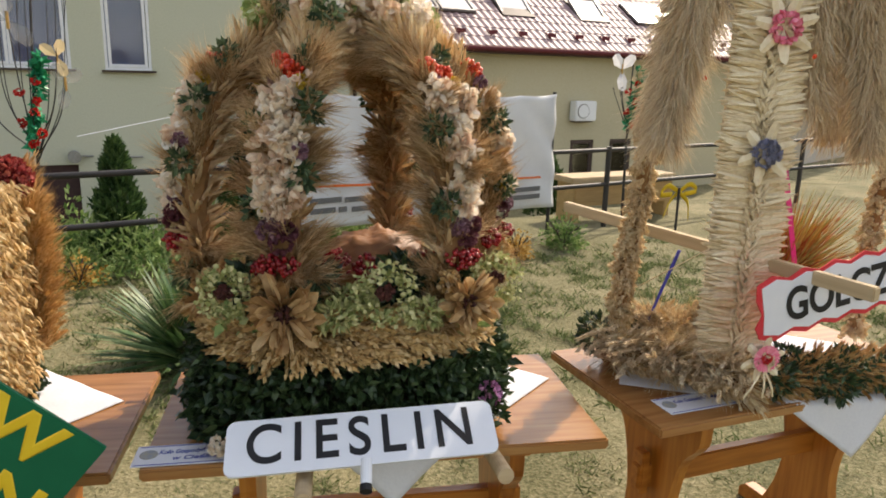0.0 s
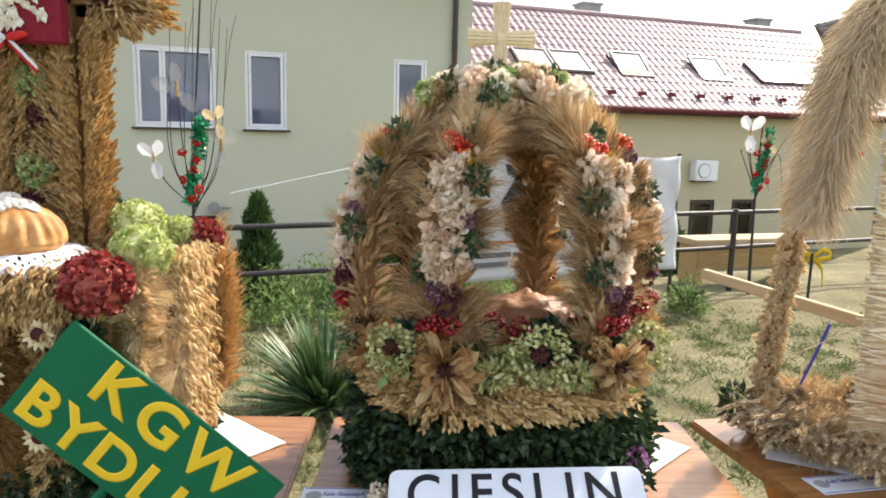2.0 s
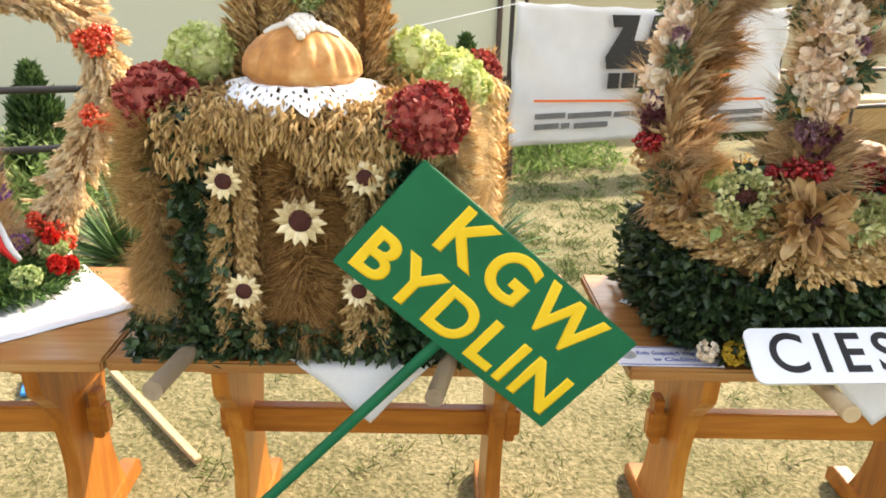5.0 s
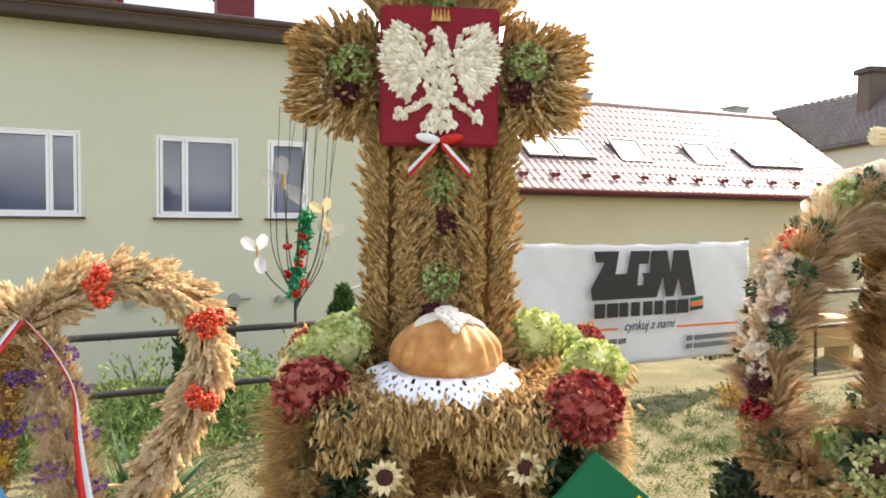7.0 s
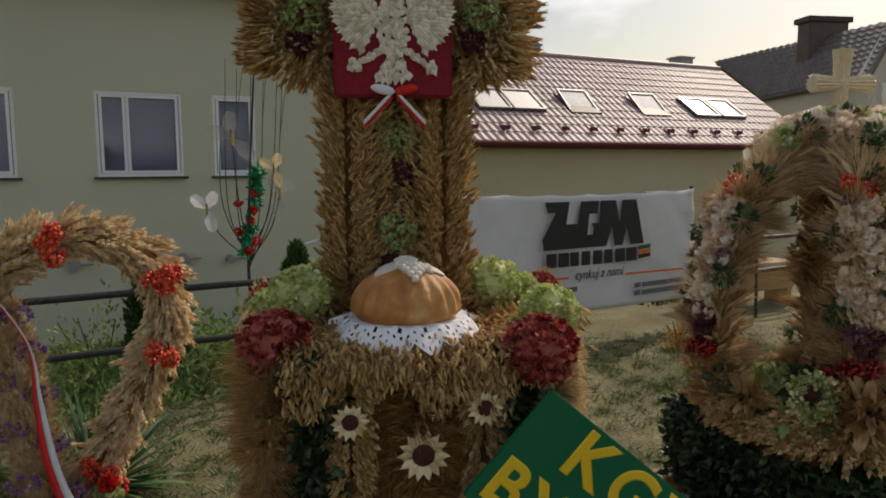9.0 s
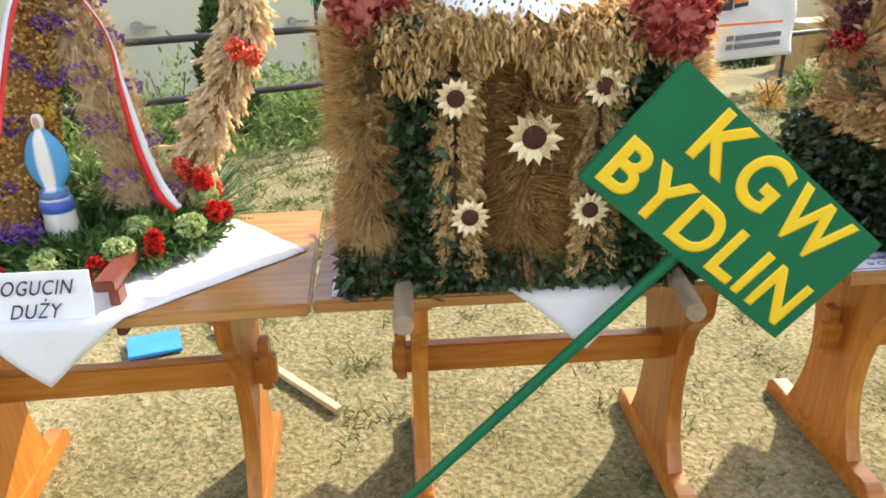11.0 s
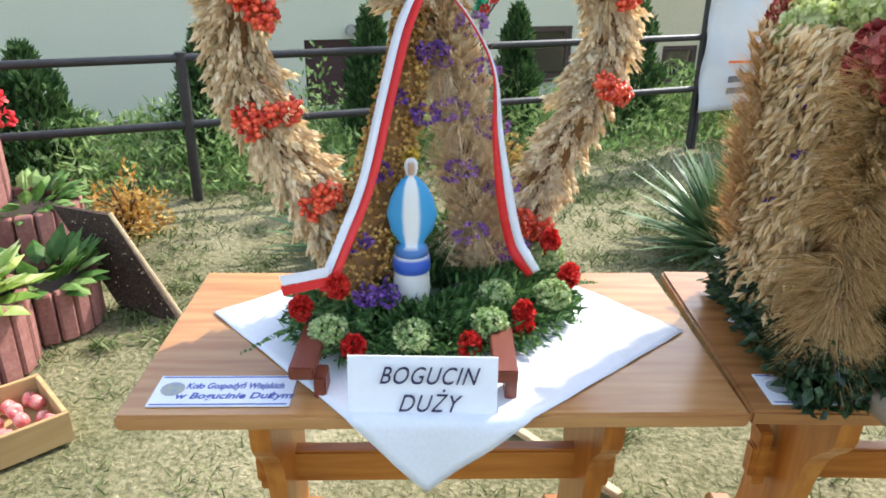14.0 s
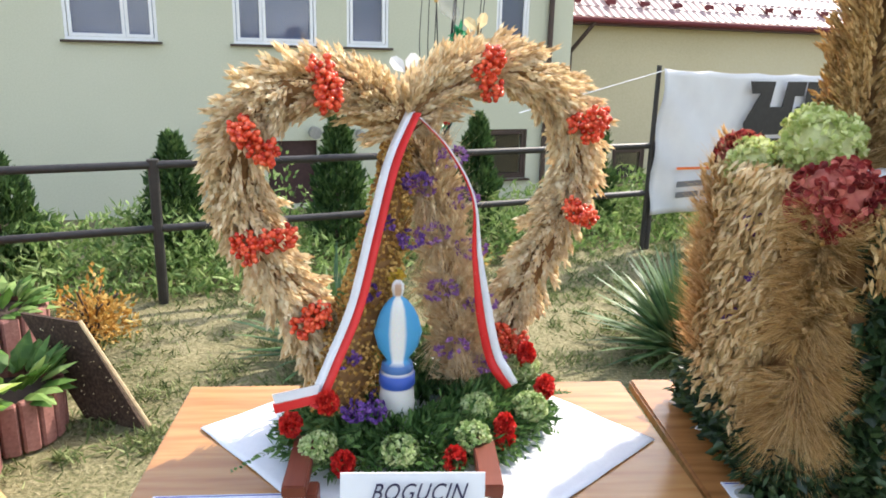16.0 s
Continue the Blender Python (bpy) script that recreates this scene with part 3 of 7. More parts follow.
def window(parent, u0, u1, z0, z1, split=None, v=0.0, frame_mat=None, blind=True, label="white plastic window with grey blinds"):
    """A window set 8 cm into the wall: frame, sashes, panes, blind and outer sill."""
    fm = frame_mat or PVC
    w = new("window")
    w.parent = parent
    w["label"] = label
    d = v + 0.05

    def ring(name, a, b, c, e, t, y, dep):
        bm = bmesh.new()
        for cx, cz, sx, sz in (((a + b) / 2, c + t / 2, b - a, t), ((a + b) / 2, e - t / 2, b - a, t), (a + t / 2, (c + e) / 2, t, e - c - 2 * t), (b - t / 2, (c + e) / 2, t, e - c - 2 * t)):
            bmesh.ops.create_cube(bm, size=1.0, matrix=Matrix.Translation((cx, y, cz)) @ Matrix.Diagonal((sx, dep, sz, 1)))
        return part(name, bm, fm, w)
    ring("window_frame", u0, u1, z0, z1, 0.045, d, 0.07)
    cuts = [u0 + 0.055] + ([u0 + split * (u1 - u0)] if split else []) + [u1 - 0.055]
    for a, b in zip(cuts, cuts[1:]):
        ring("sash", a + 0.004, b - 0.004, z0 + 0.05, z1 - 0.05, 0.045, d - 0.012, 0.05)
        pn = part("pane", box_bm((b - a - 0.11, 0.008, z1 - z0 - 0.22), ((a + b) / 2, d, (z0 + z1) / 2), bevel=0), GLASS, w)
        pn.visible_shadow = False
    if blind:
        part("blind", box_bm((u1 - u0 - 0.1, 0.01, z1 - z0 - 0.1), ((u0 + u1) / 2, d + 0.10, (z0 + z1) / 2), bevel=0), CURTAIN, w)
    else:
        part("dark_interior", box_bm((u1 - u0 - 0.1, 0.01, z1 - z0 - 0.1), ((u0 + u1) / 2, d + 0.16, (z0 + z1) / 2), bevel=0), DARKROOM, w)
    part("window_sill", box_bm((u1 - u0 + 0.12, 0.17, 0.035), ((u0 + u1) / 2, v - 0.005, z0 - 0.02), bevel=0.006), FASCIA, w)
    return w


def left_wing():
    h = thing("office_building", (0, 13.93, 0), "two-storey cream plastered building with white windows", "building", rz=TH)
    wins = [(-7.94, -6.68, 1.63, 2.98, 0.65), (-5.58, -4.28, 1.63, 2.98, 0.345), (-3.79, -3.08, 1.63, 2.98, None), (-1.12, -0.48, 1.63, 2.98, None), (-10.4, -9.1, 1.63, 2.98, 0.5)]
    base = [(-5.13, -4.31, -0.97, 0.11), (-1.36, -0.40, -0.66, 0.25)]
    holed_wall("wall", -13.0, 0.40, -1.3, 4.62, 0.0, 0.35, [w[:4] for w in wins] + base, WALLPAINT, h)
    part("side_wall", box_bm((0.3, 7.0, 5.92), (0.25, 3.853, 1.66), bevel=0), WALLPAINT, h)
    part("back_wall", box_bm((13.0, 0.3, 5.92), (-6.5, 7.2, 1.66), bevel=0), WALLPAINT, h)
    for u0, u1, z0, z1, s in wins:
        window(h, u0, u1, z0, z1, s)
    window(h, *base[1], None, frame_mat=FASCIA, label="dark basement window", blind=False)
    part("basement_shutter", box_bm((0.82, 0.05, 1.08), (-4.72, 0.12, -0.43), bevel=0.004), mat("brown_shutter", [(0.035, 0.018, 0.018), (0.07, 0.035, 0.033)], 0.6, 20, 0.1, 0.0), h, "dark brown shutter")
    part("fascia", box_bm((14.1, 0.06, 0.24), (-6.2, -0.40, 4.74), bevel=0.01), FASCIA, h)
    part("soffit", box_bm((14.1, 0.42, 0.03), (-6.2, -0.18, 4.645), bevel=0), FASCIA, h)
    part("gutter", rod_bm((-13.2, -0.49, 4.84), (0.6, -0.49, 4.84), 0.06), FASCIA, h)
    part("roof", box_bm((14.1, 7.9, 0.06), (-6.2, 3.5, 4.94), Matrix.Rotation(radians(2.0), 4, "X"), bevel=0.01), ROOFRED, h)
    for u, w, z in ((-6.5, 0.85, 5.12), (-4.28, 0.62, 5.42)):
        c = part("chimney", box_bm((w, 0.6, 0.9), (u, 0.55, z - 0.42), bevel=0.015), BRICKRED, h)
        part("chimney_cap", box_bm((w + 0.06, 0.66, 0.05), (u, 0.55, z + 0.05), bevel=0.01), BRICKRED, c)
    ant = part("aerial", rod_bm((-4.7, 0.4, 5.3), (-4.7, 0.4, 6.1), 0.012), GREYMETAL, h, "thin grey aerial")
    for k in range(5):
        part("aerial_rod", rod_bm((-4.83, 0.4, 5.75 + 0.07 * k), (-4.57, 0.4, 5.75 + 0.07 * k), 0.006, sides=6), GREYMETAL, ant)
    s = part("siren", rod_bm((-6.2, 0.2, 4.95), (-6.2, 0.2, 5.65), 0.045), FASCIA, h, "rooftop warning siren with horn loudspeakers")
    part("siren_disc", rod_bm((-6.2, 0.2, 5.66), (-6.2, 0.2, 5.78), 0.34, 0.16, 20), FASCIA, s)
    part("siren_disc", rod_bm((-6.2, 0.2, 5.58), (-6.2, 0.2, 5.66), 0.20, 0.34, 20), FASCIA, s)
    part("siren_mast", rod_bm((-6.2, 0.2, 5.78), (-6.2, 0.2, 6.3), 0.03), FASCIA, s)
    for dx, dz, r in ((-0.24, 6.0, 0.13), (0.24, 6.25, 0.13), (-0.1, 6.2, 0.09), (0.08, 5.95, 0.1)):
        part("horn", rod_bm((-6.2 + dx * 0.2, 0.2, dz), (-6.2 + dx, 0.16, dz + 0.02), 0.03, r), GREYMETAL, s)
    part("downpipe", rod_bm((-0.08, -0.07, -1.2), (-0.08, -0.07, 2.78), 0.05), FASCIA, h, "brown rainwater pipe")
    part("downpipe_bend", rod_bm((-0.08, -0.07, 2.77), (0.04, -0.07, 2.95), 0.05), FASCIA, h)
    part("downpipe", rod_bm((0.04, -0.07, 2.93), (0.04, -0.07, 4.66), 0.05), FASCIA, h)
    for z in (0.2, 1.7, 3.2):
        part("pipe_clip", rod_bm((0.04 if z > 3 else -0.08, -0.07, z), (0.04 if z > 3 else -0.08, -0.07, z + 0.03), 0.062), FASCIA, h)
    for u, z, r in ((-4.36, 0.245, 0.10), (-3.6, 0.21, 0.07), (-6.0, 0.25, 0.10)):
        f = part("wall_fan", rod_bm((u, -0.16, z), (u, 0.0, z), r, r), GREYMETAL, h, "round grey wall vent")
        part("vent_arm", rod_bm((u, -0.05, z), (u + 0.28, -0.04, z), 0.015), GREYMETAL, f)


def tiled_sheet(u0, u1, v0, z0, v1, z1, wave=0.19, row=0.35):
    """Pressed metal tiles: waves across, a step at each row."""
    n = int((u1 - u0) / wave * 6)
    rows = int(math.hypot(v1 - v0, z1 - z0) / row)
    s = []
    for k in range(rows):
        s += [(k / rows, 0.022), ((k + 0.95) / rows, 0.004)]
    s.append((1.0, 0.004))
    nv = unit(np.array([[-(z1 - z0), v1 - v0]]))[0]
    u = np.linspace(u0, u1, n)
    V = []
    for t, lift in s:
        h = lift + 0.012 * np.cos((u - u0) / wave * 2 * math.pi)
        V.append(np.stack([u, v0 + (v1 - v0) * t + nv[0] * h, z0 + (z1 - z0) * t + nv[1] * h], axis=1))
    V = np.concatenate(V)
    i, j = np.meshgrid(np.arange(len(s) - 1), np.arange(n - 1), indexing="ij")
    a = (i * n + j).ravel()
    return V, np.stack([a, a + 1, a + n + 1, a + n], axis=1)


def right_wing():
    h = thing("annex_building", (0, 13.93, 0), "low yellow plastered annex with red metal roof", "building", rz=TH)
    basew = [(6.25, 6.95, -0.72, 0.24), (7.45, 8.15, -0.72, 0.24), (1.95, 2.75, -0.95, -0.25)]
    holed_wall("wall", 0.17, 12.0, -1.4, 2.28, 0.7, 1.0, basew, WALLPAINT2, h)
    part("end_wall", box_bm((0.3, 6.6, 3.6), (11.85, 4.3, 0.4), bevel=0), WALLPAINT2, h)
    part("back_wall", box_bm((11.8, 0.3, 3.6), (6.1, 7.6, 0.4), bevel=0), WALLPAINT2, h)
    for b in basew:
        window(h, *b, None, v=0.7, frame_mat=FASCIA, blind=False, label="dark basement window")
    r = part("roof", box_bm((12.1, 4.30, 0.05), (6.15, 2.13, 3.44), Matrix.Rotation(math.atan(0.686), 4, "X"), bevel=0.0), FASCIA, h)
    obj("metal_tiles", raw("metal_tiles", *tiled_sheet(0.17, 12.1, 0.33, 2.30, 3.90, 4.75)), ROOFRED, r, "red pressed metal roof tiles")
    obj("metal_tiles", raw("metal_tiles", *tiled_sheet(0.17, 12.1, 7.6, 2.21, 3.90, 4.75)), ROOFRED, r)
    part("ridge_cap", rod_bm((0.2, 3.90, 4.745), (12.1, 3.90, 4.745), 0.09), ROOFRED, r)
    part("fascia", box_bm((12.3, 0.04, 0.13), (6.2, 0.34, 2.225), bevel=0.006), mat("dark_red_fascia", [(0.05, 0.018, 0.018), (0.09, 0.03, 0.03)], 0.5, 20, 0.1, 0.0), h)
    part("soffit", box_bm((12.3, 0.36, 0.03), (6.2, 0.54, 2.17), bevel=0), FASCIA, h)
    part("gutter", rod_bm((0.2, 0.27, 2.25), (12.3, 0.27, 2.25), 0.055), BRICKRED, h)
    part("downpipe", rod_bm((1.05, 0.3, 2.2), (0.75, 0.62, 1.65), 0.04), FASCIA, h)
    part("downpipe", rod_bm((0.75, 0.62, 1.66), (0.75, 0.62, -1.2), 0.04), FASCIA, h)
    for u in (5.4, 11.05):
        c = part("chimney", box_bm((0.55, 0.5, 0.9), (u, 4.45, 4.62), bevel=0.015), GREYMETAL, h)
        part("chimney_cap", box_bm((0.64, 0.58, 0.06), (u, 4.45, 5.08), bevel=0.01), GREYMETAL, c)
    sl = 0.686
    ang = math.atan(sl)
    for u0 in (2.12, 3.03, 4.64, 6.86, 8.62, 9.56):
        u1 = u0 + 0.86
        sk = new("skylight")
        sk.parent = h
        sk["label"] = "roof window with grey metal frame"
        m = Matrix.Translation(((u0 + u1) / 2, 1.71, 2.30 + sl * (1.71 - 0.33) + 0.06)) @ Matrix.Rotation(ang, 4, "X")
        opened = Matrix.Rotation(radians(9 if u0 in (4.64, 6.86) else 0), 4, "X")
        part("curb", box_bm((0.90, 0.94, 0.09), m=m @ Matrix.Translation((0, 0, -0.05)), bevel=0.01), FASCIA, sk)
        bm = bmesh.new()
        for cx, cy, sx, sy in ((0, 0.43, 0.86, 0.05), (0, -0.43, 0.86, 0.05), (0.405, 0, 0.05, 0.81), (-0.405, 0, 0.05, 0.81)):
            bmesh.ops.create_cube(bm, size=1.0, matrix=m @ opened @ Matrix.Translation((cx, cy, 0.015)) @ Matrix.Diagonal((sx, sy, 0.06, 1)))
        part("sash", bm, GREYMETAL, sk)
        part("pane", box_bm((0.76, 0.81, 0.008), m=m @ opened @ Matrix.Translation((0, 0, 0.014)), bevel=0), ROOFGLASS, sk, "bright pane that mirrors the sky")
    for k in range(15):
        u, v = 0.75 + 0.78 * k, 0.70
        z = 2.30 + sl * (v - 0.33)
        bm = box_bm((0.05, 0.24, 0.02), (u, v, z + 0.045), Matrix.Rotation(ang, 4, "X"), bevel=0.004)
        b2 = box_bm((0.22, 0.02, 0.09), (u + 0.05, v - 0.08, z + 0.05), bevel=0.004)
        me = bpy.data.meshes.new("t")
        b2.to_mesh(me)
        bm.from_mesh(me)
        b2.free()
        part("snow_guard", bm, BRICKRED, h)
    ac = part("air_conditioner", box_bm((0.62, 0.24, 0.46), (6.45, 0.55, 0.93), bevel=0.02), PVC, h, "white outdoor air conditioning unit")
    part("fan_grille", rod_bm((6.36, 0.415, 0.93), (6.36, 0.44, 0.93), 0.17, sides=24), GREYMETAL, ac)
    for k in range(3):
        part("grille_ring", rod_bm((6.36, 0.405 + 0.002 * k, 0.93), (6.36, 0.414, 0.93), 0.15 - 0.045 * k, sides=20), PVC if k % 2 == 0 else FASCIA, ac)
    part("bracket", box_bm((0.5, 0.2, 0.03), (6.45, 0.6, 0.68), bevel=0), FASCIA, ac)


def skew_sheet(a, b, c, d, wave=0.36, row=0.42):
    """A tiled sheet between the ridge a to b and the eave c to d."""
    V, F = tiled_sheet(0.0, 1.0 * 9, 0.0, 0.0, 4.2, 0.0, wave, row)
    u, t, h = V[:, :1] / 9, V[:, 1:2] / 4.2, V[:, 2:3]
    a, b, c, d = (np.array(p, float) for p in (a, b, c, d))
    return (c + (d - c) * u) * (1 - t) + (a + (b - a) * u) * t + np.array([0, 0, 2.2]) * h, F


def grey_house():
    h = thing("gabled_house", (19.0, 24.15, 0), "distant plastered house with dark grey tiled gable roof", "house")
    wm = mat("beige_plaster", [(0.48, 0.44, 0.37), (0.58, 0.54, 0.47)], 0.9, 30, 0.2, 0.0)
    A, B, C, D = (0, 0, 7.07), (-1.1, 10.95, 7.07), (-2.64, -1.81, 4.74), (-1.78, 5.85, 4.74)
    C2, D2 = (2.64, 1.81, 4.74), (1.6, 13.0, 4.74)
    obj("roof", raw("roof", *skew_sheet(A, B, C, D)), ROOFGREY, h)
    obj("roof", raw("roof", *skew_sheet(A, B, C2, D2)), ROOFGREY, h)
    k = 0.93
    part("gable_wall", prism_bm([(-2.95, -1.3), (2.95, -1.3), (2.95, 4.8), (0, 6.95), (-2.95, 4.8)], 0.05, 0.4, Matrix.Rotation(math.atan2(1.81, 2.64), 4, "Z")), wm, h)
    bm = bmesh.new()
    q = [(-2.44, -1.6), (-1.6, 5.85)]
    vs = [bm.verts.new((x, y, z)) for z in (-1.3, 4.75) for x, y in q + [(1.5, 12.0), (2.5, 1.9)]]
    for i in range(4):
        bm.faces.new((vs[i], vs[(i + 1) % 4], vs[4 + (i + 1) % 4], vs[4 + i]))
    part("side_wall", bm, wm, h)
    part("eave_board", rod_bm((C[0], C[1], 4.66), (D[0], D[1], 4.66), 0.10), FASCIA, h)
    part("verge_board", rod_bm((A[0], A[1], 6.98), (C[0], C[1], 4.66), 0.10), FASCIA, h)
    part("verge_board", rod_bm((A[0], A[1], 6.98), (C2[0], C2[1], 4.66), 0.10), FASCIA, h)
    part("chimney", box_bm((1.75, 0.8, 2.0), (-0.45, 3.6, 6.62), bevel=0.03), mat("brown_chimney", [(0.10, 0.075, 0.065), (0.17, 0.125, 0.11)], 0.8, 20, 0.3, 0.0), h)
    part("chimney_cap", box_bm((2.0, 1.0, 0.22), (-0.45, 3.6, 7.66), bevel=0.02), FASCIA, h)
    rot = Matrix.Rotation(math.atan2(1.81, 2.64), 4, "Z")
    for x in (-1.3, 0.6):
        w = part("window", box_bm((0.9, 0.08, 1.1), m=rot @ Matrix.Translation((x, 0.02, 4.1)), bevel=0.01), PVC, h)
        part("pane", box_bm((0.78, 0.06, 0.98), m=rot @ Matrix.Translation((x, -0.01, 4.1)), bevel=0), GLASS, w)


left_wing()
right_wing()
grey_house()


# ---- fence and banner ----
def fpt(s, z, off=0.0):
    p = FENCE_A + FENCE_DIR * s + FENCE_N * off
    return (p[0], p[1], z)


def fence():
    f = thing("railing", (0, 0, 0), "dark painted steel pipe railing along the lawn", "fence")
    for s in (-7.74, -3.87, 0.0, 3.87, 7.74, 11.61):
        p = part("post", rod_bm(fpt(s, -0.25), fpt(s, 0.91), 0.032), FENCEMETAL, f)
        part("post_cap", rod_bm(fpt(s, 0.91), fpt(s, 0.925), 0.036), FENCEMETAL, p)
    for z in (0.89, 0.495):
        part("rail", rod_bm(fpt(-9.0, z), fpt(13.5, z), 0.025), FENCEMETAL, f)


def banner():
    a, b = Vector((-0.595, 6.205, 0)), Vector((2.205, 7.335, 0))
    L = (b - a).length
    th = thing("banner", a, "white advertising banner tied to the railing", "banner", rz=math.degrees(math.atan2(b.y - a.y, b.x - a.x)))
    nx, nz = 60, 24
    V = []
    for i in range(nx + 1):
        for k in range(nz + 1):
            f, g = i / nx, k / nz
            x, z = L * f, 0.32 + 1.19 * g
            edge = max(0.0, 1 - 4 * min(f, 1 - f))
            sag = 0.030 * math.sin(math.pi * f) * g + 0.014 * abs(math.sin(6 * math.pi * f)) * g ** 4
            fold = 0.016 * math.sin(x * 5.3 + z * 3.4) + 0.012 * math.sin(x * 2.1 - z * 5) + 0.018 * edge * math.sin((x + z) * 13)
            V.append((x, fold, z - sag))
    i, k = np.meshgrid(np.arange(nx), np.arange(nz), indexing="ij")
    q = (i * (nz + 1) + k).ravel()
    sheet = obj("sheet", raw("sheet", V, np.stack([q, q + nz + 1, q + nz + 2, q + 1], axis=1), True), BANNER, th)
    sheet.modifiers.new("thick", "SOLIDIFY").thickness = 0.004

    def pan(name, outline, material, label=""):
        return part(name, prism_bm(outline, -0.056, -0.048), material, th, label)
    logo = [(0.73, 1.43), (1.02, 1.43), (0.98, 1.24), (1.13, 1.24), (1.17, 1.43), (1.40, 1.43), (1.38, 1.32), (1.27, 1.32), (1.25, 1.14), (1.33, 1.14), (1.34, 1.20), (1.31, 1.24), (1.41, 1.24), (1.42, 1.43), (1.62, 1.43), (1.68, 1.20), (1.71, 1.43), (1.90, 1.43), (2.02, 1.03), (1.84, 1.03), (1.78, 1.20), (1.72, 1.03), (1.62, 1.03), (1.58, 1.22), (1.50, 1.03), (0.72, 1.03), (0.70, 1.12), (0.86, 1.34), (0.76, 1.34)]
    pan("logo_block", [(x + 0.18, 0.965 + (z - 1.03) * 1.13) for x, z in logo], BLACK, "black angular company logo")
    for k, w in enumerate((0.14, 0.15, 0.12, 0.12, 0.13, 0.12, 0.15, 0.17)):
        x = 0.93 + 0.147 * k
        pan("lettering_bar", [(x, 0.795), (x + w * 0.84, 0.795), (x + w * 0.84, 0.93), (x, 0.93)], BLACK)
    for k, m in enumerate((SIGNGREEN, ORANGE, BLACK)):
        pan("flag_stripe", [(2.13, 0.90 - 0.045 * k), (2.30, 0.915 - 0.045 * k), (2.30, 0.955 - 0.045 * k), (2.13, 0.94 - 0.045 * k)], m)
    pan("orange_line", [(1.96, 0.655), (2.80, 0.645), (2.80, 0.665), (1.96, 0.675)], ORANGE)
    pan("orange_line", [(0.20, 0.70), (1.20, 0.672), (1.20, 0.692), (0.20, 0.72)], ORANGE)
    words("slogan", "cynkuj z nami", 0.13, basis((1.60, -0.052, 0.70), (1, 0, 0), (0, 0, 1)), INK, th, shear=0.3, width=0.64)
    for x0, w, z in ((0.22, 0.30, 0.55), (0.55, 0.45, 0.545), (1.03, 0.17, 0.54), (1.22, 0.09, 0.54), (0.22, 0.24, 0.46), (0.49, 0.08, 0.46), (0.62, 0.35, 0.455), (2.09, 0.08, 0.51), (2.20, 0.60, 0.51), (2.09, 0.08, 0.43), (2.20, 0.60, 0.43)):
        pan("text_bar", [(x0, z), (x0 + w, z + 0.004), (x0 + w, z + 0.052), (x0, z + 0.048)], mat("grey_print", [(0.10, 0.10, 0.10), (0.16, 0.16, 0.16)], 0.6, 20, 0, 0.0))
    for x in (0.0, L):
        part("banner_pole", rod_bm((x, 0.05, -0.3), (x, 0.05, 1.53), 0.02), FENCEMETAL, th)
    part("tie_cord", rod_bm((0, 0, 1.49), (-1.6, -0.5, 1.22), 0.0032, sides=6), LINEN, th)


fence()
banner()


# ---- garden plants ----
def thuja(x, y, z0, h, r, label="young upright thuja with dense green sprays"):
    t = thing("thuja", (x, y, z0), label, "conifer", "thujas along the railing")
    part("trunk", rod_bm((0, 0, -0.05), (0, 0, h * 0.85), 0.03, 0.008, 8), FASCIA, t)
    n = 2600
    u = RNG.uniform(0.02, 1.0, n) ** 0.9
    prof = r * np.interp(u, [0, 0.15, 0.45, 0.8, 1.0], [0.75, 1.0, 0.9, 0.45, 0.04]) * (1 + 0.18 * np.sin(u * 19 + x * 7))
    a = RNG.uniform(0, 2 * math.pi, n)
    rr = prof * RNG.uniform(0.55, 1.08, n)
    P = np.stack([np.cos(a) * rr, np.sin(a) * rr, u * h], axis=1)
    D = np.stack([np.cos(a) * 0.55, np.sin(a) * 0.55, np.full(n, 1.0)], axis=1) + RNG.normal(size=(n, 3)) * 0.35
    shell(scatter(LEAF, turned(D, RNG.uniform(0.05, 0.11, n), 0.035), P), "crown", THUJA, t)


for x, y, top, r in ((-0.95, 7.0, 1.14, 0.25), (-2.02, 6.55, 1.04, 0.19), (-3.16, 6.08, 1.06, 0.21), (-4.30, 5.65, 0.94, 0.23), (-5.35, 5.25, 0.86, 0.30), (-6.5, 4.8, 0.9, 0.3), (2.9, 9.6, 0.6, 0.3)):
    z0 = float(ground_z(np.array(x), np.array(y)))
    thuja(x, y, z0, top - z0, r)


def weeds():
    n = 30000
    s, o = RNG.uniform(-4.5, 5.2, n), RNG.gamma(2.2, 0.42, n) - 0.05
    clump = 0.5 + 0.5 * np.sin(s * 2.3 + 1.0) * np.sin(s * 5.1 + o * 2)
    keep = RNG.uniform(0, 1, n) < 0.35 + 0.65 * clump
    s, o, clump = s[keep], o[keep], clump[keep]
    p = FENCE_A + s[:, None] * FENCE_DIR + o[:, None] * FENCE_N
    n = len(p)
    h = RNG.uniform(0, 1, n) * (0.18 + 0.42 * clump) * np.clip(o * 1.6, 0.25, 1)
    P = np.stack([p[:, 0], p[:, 1], ground_z(p[:, 0], p[:, 1]) + h], axis=1)
    D = np.stack([RNG.normal(0, 0.7, n), RNG.normal(0, 0.7, n), RNG.uniform(0.2, 1.0, n)], axis=1)
    k = shell(scatter(LEAF, turned(D, RNG.uniform(0.05, 0.12, n), RNG.uniform(0.012, 0.034, n)), P), "weeds", WEED, None)
    tagged(k, "tall green weeds and ground cover behind the railing", "weeds", kind="stuff")


weeds()


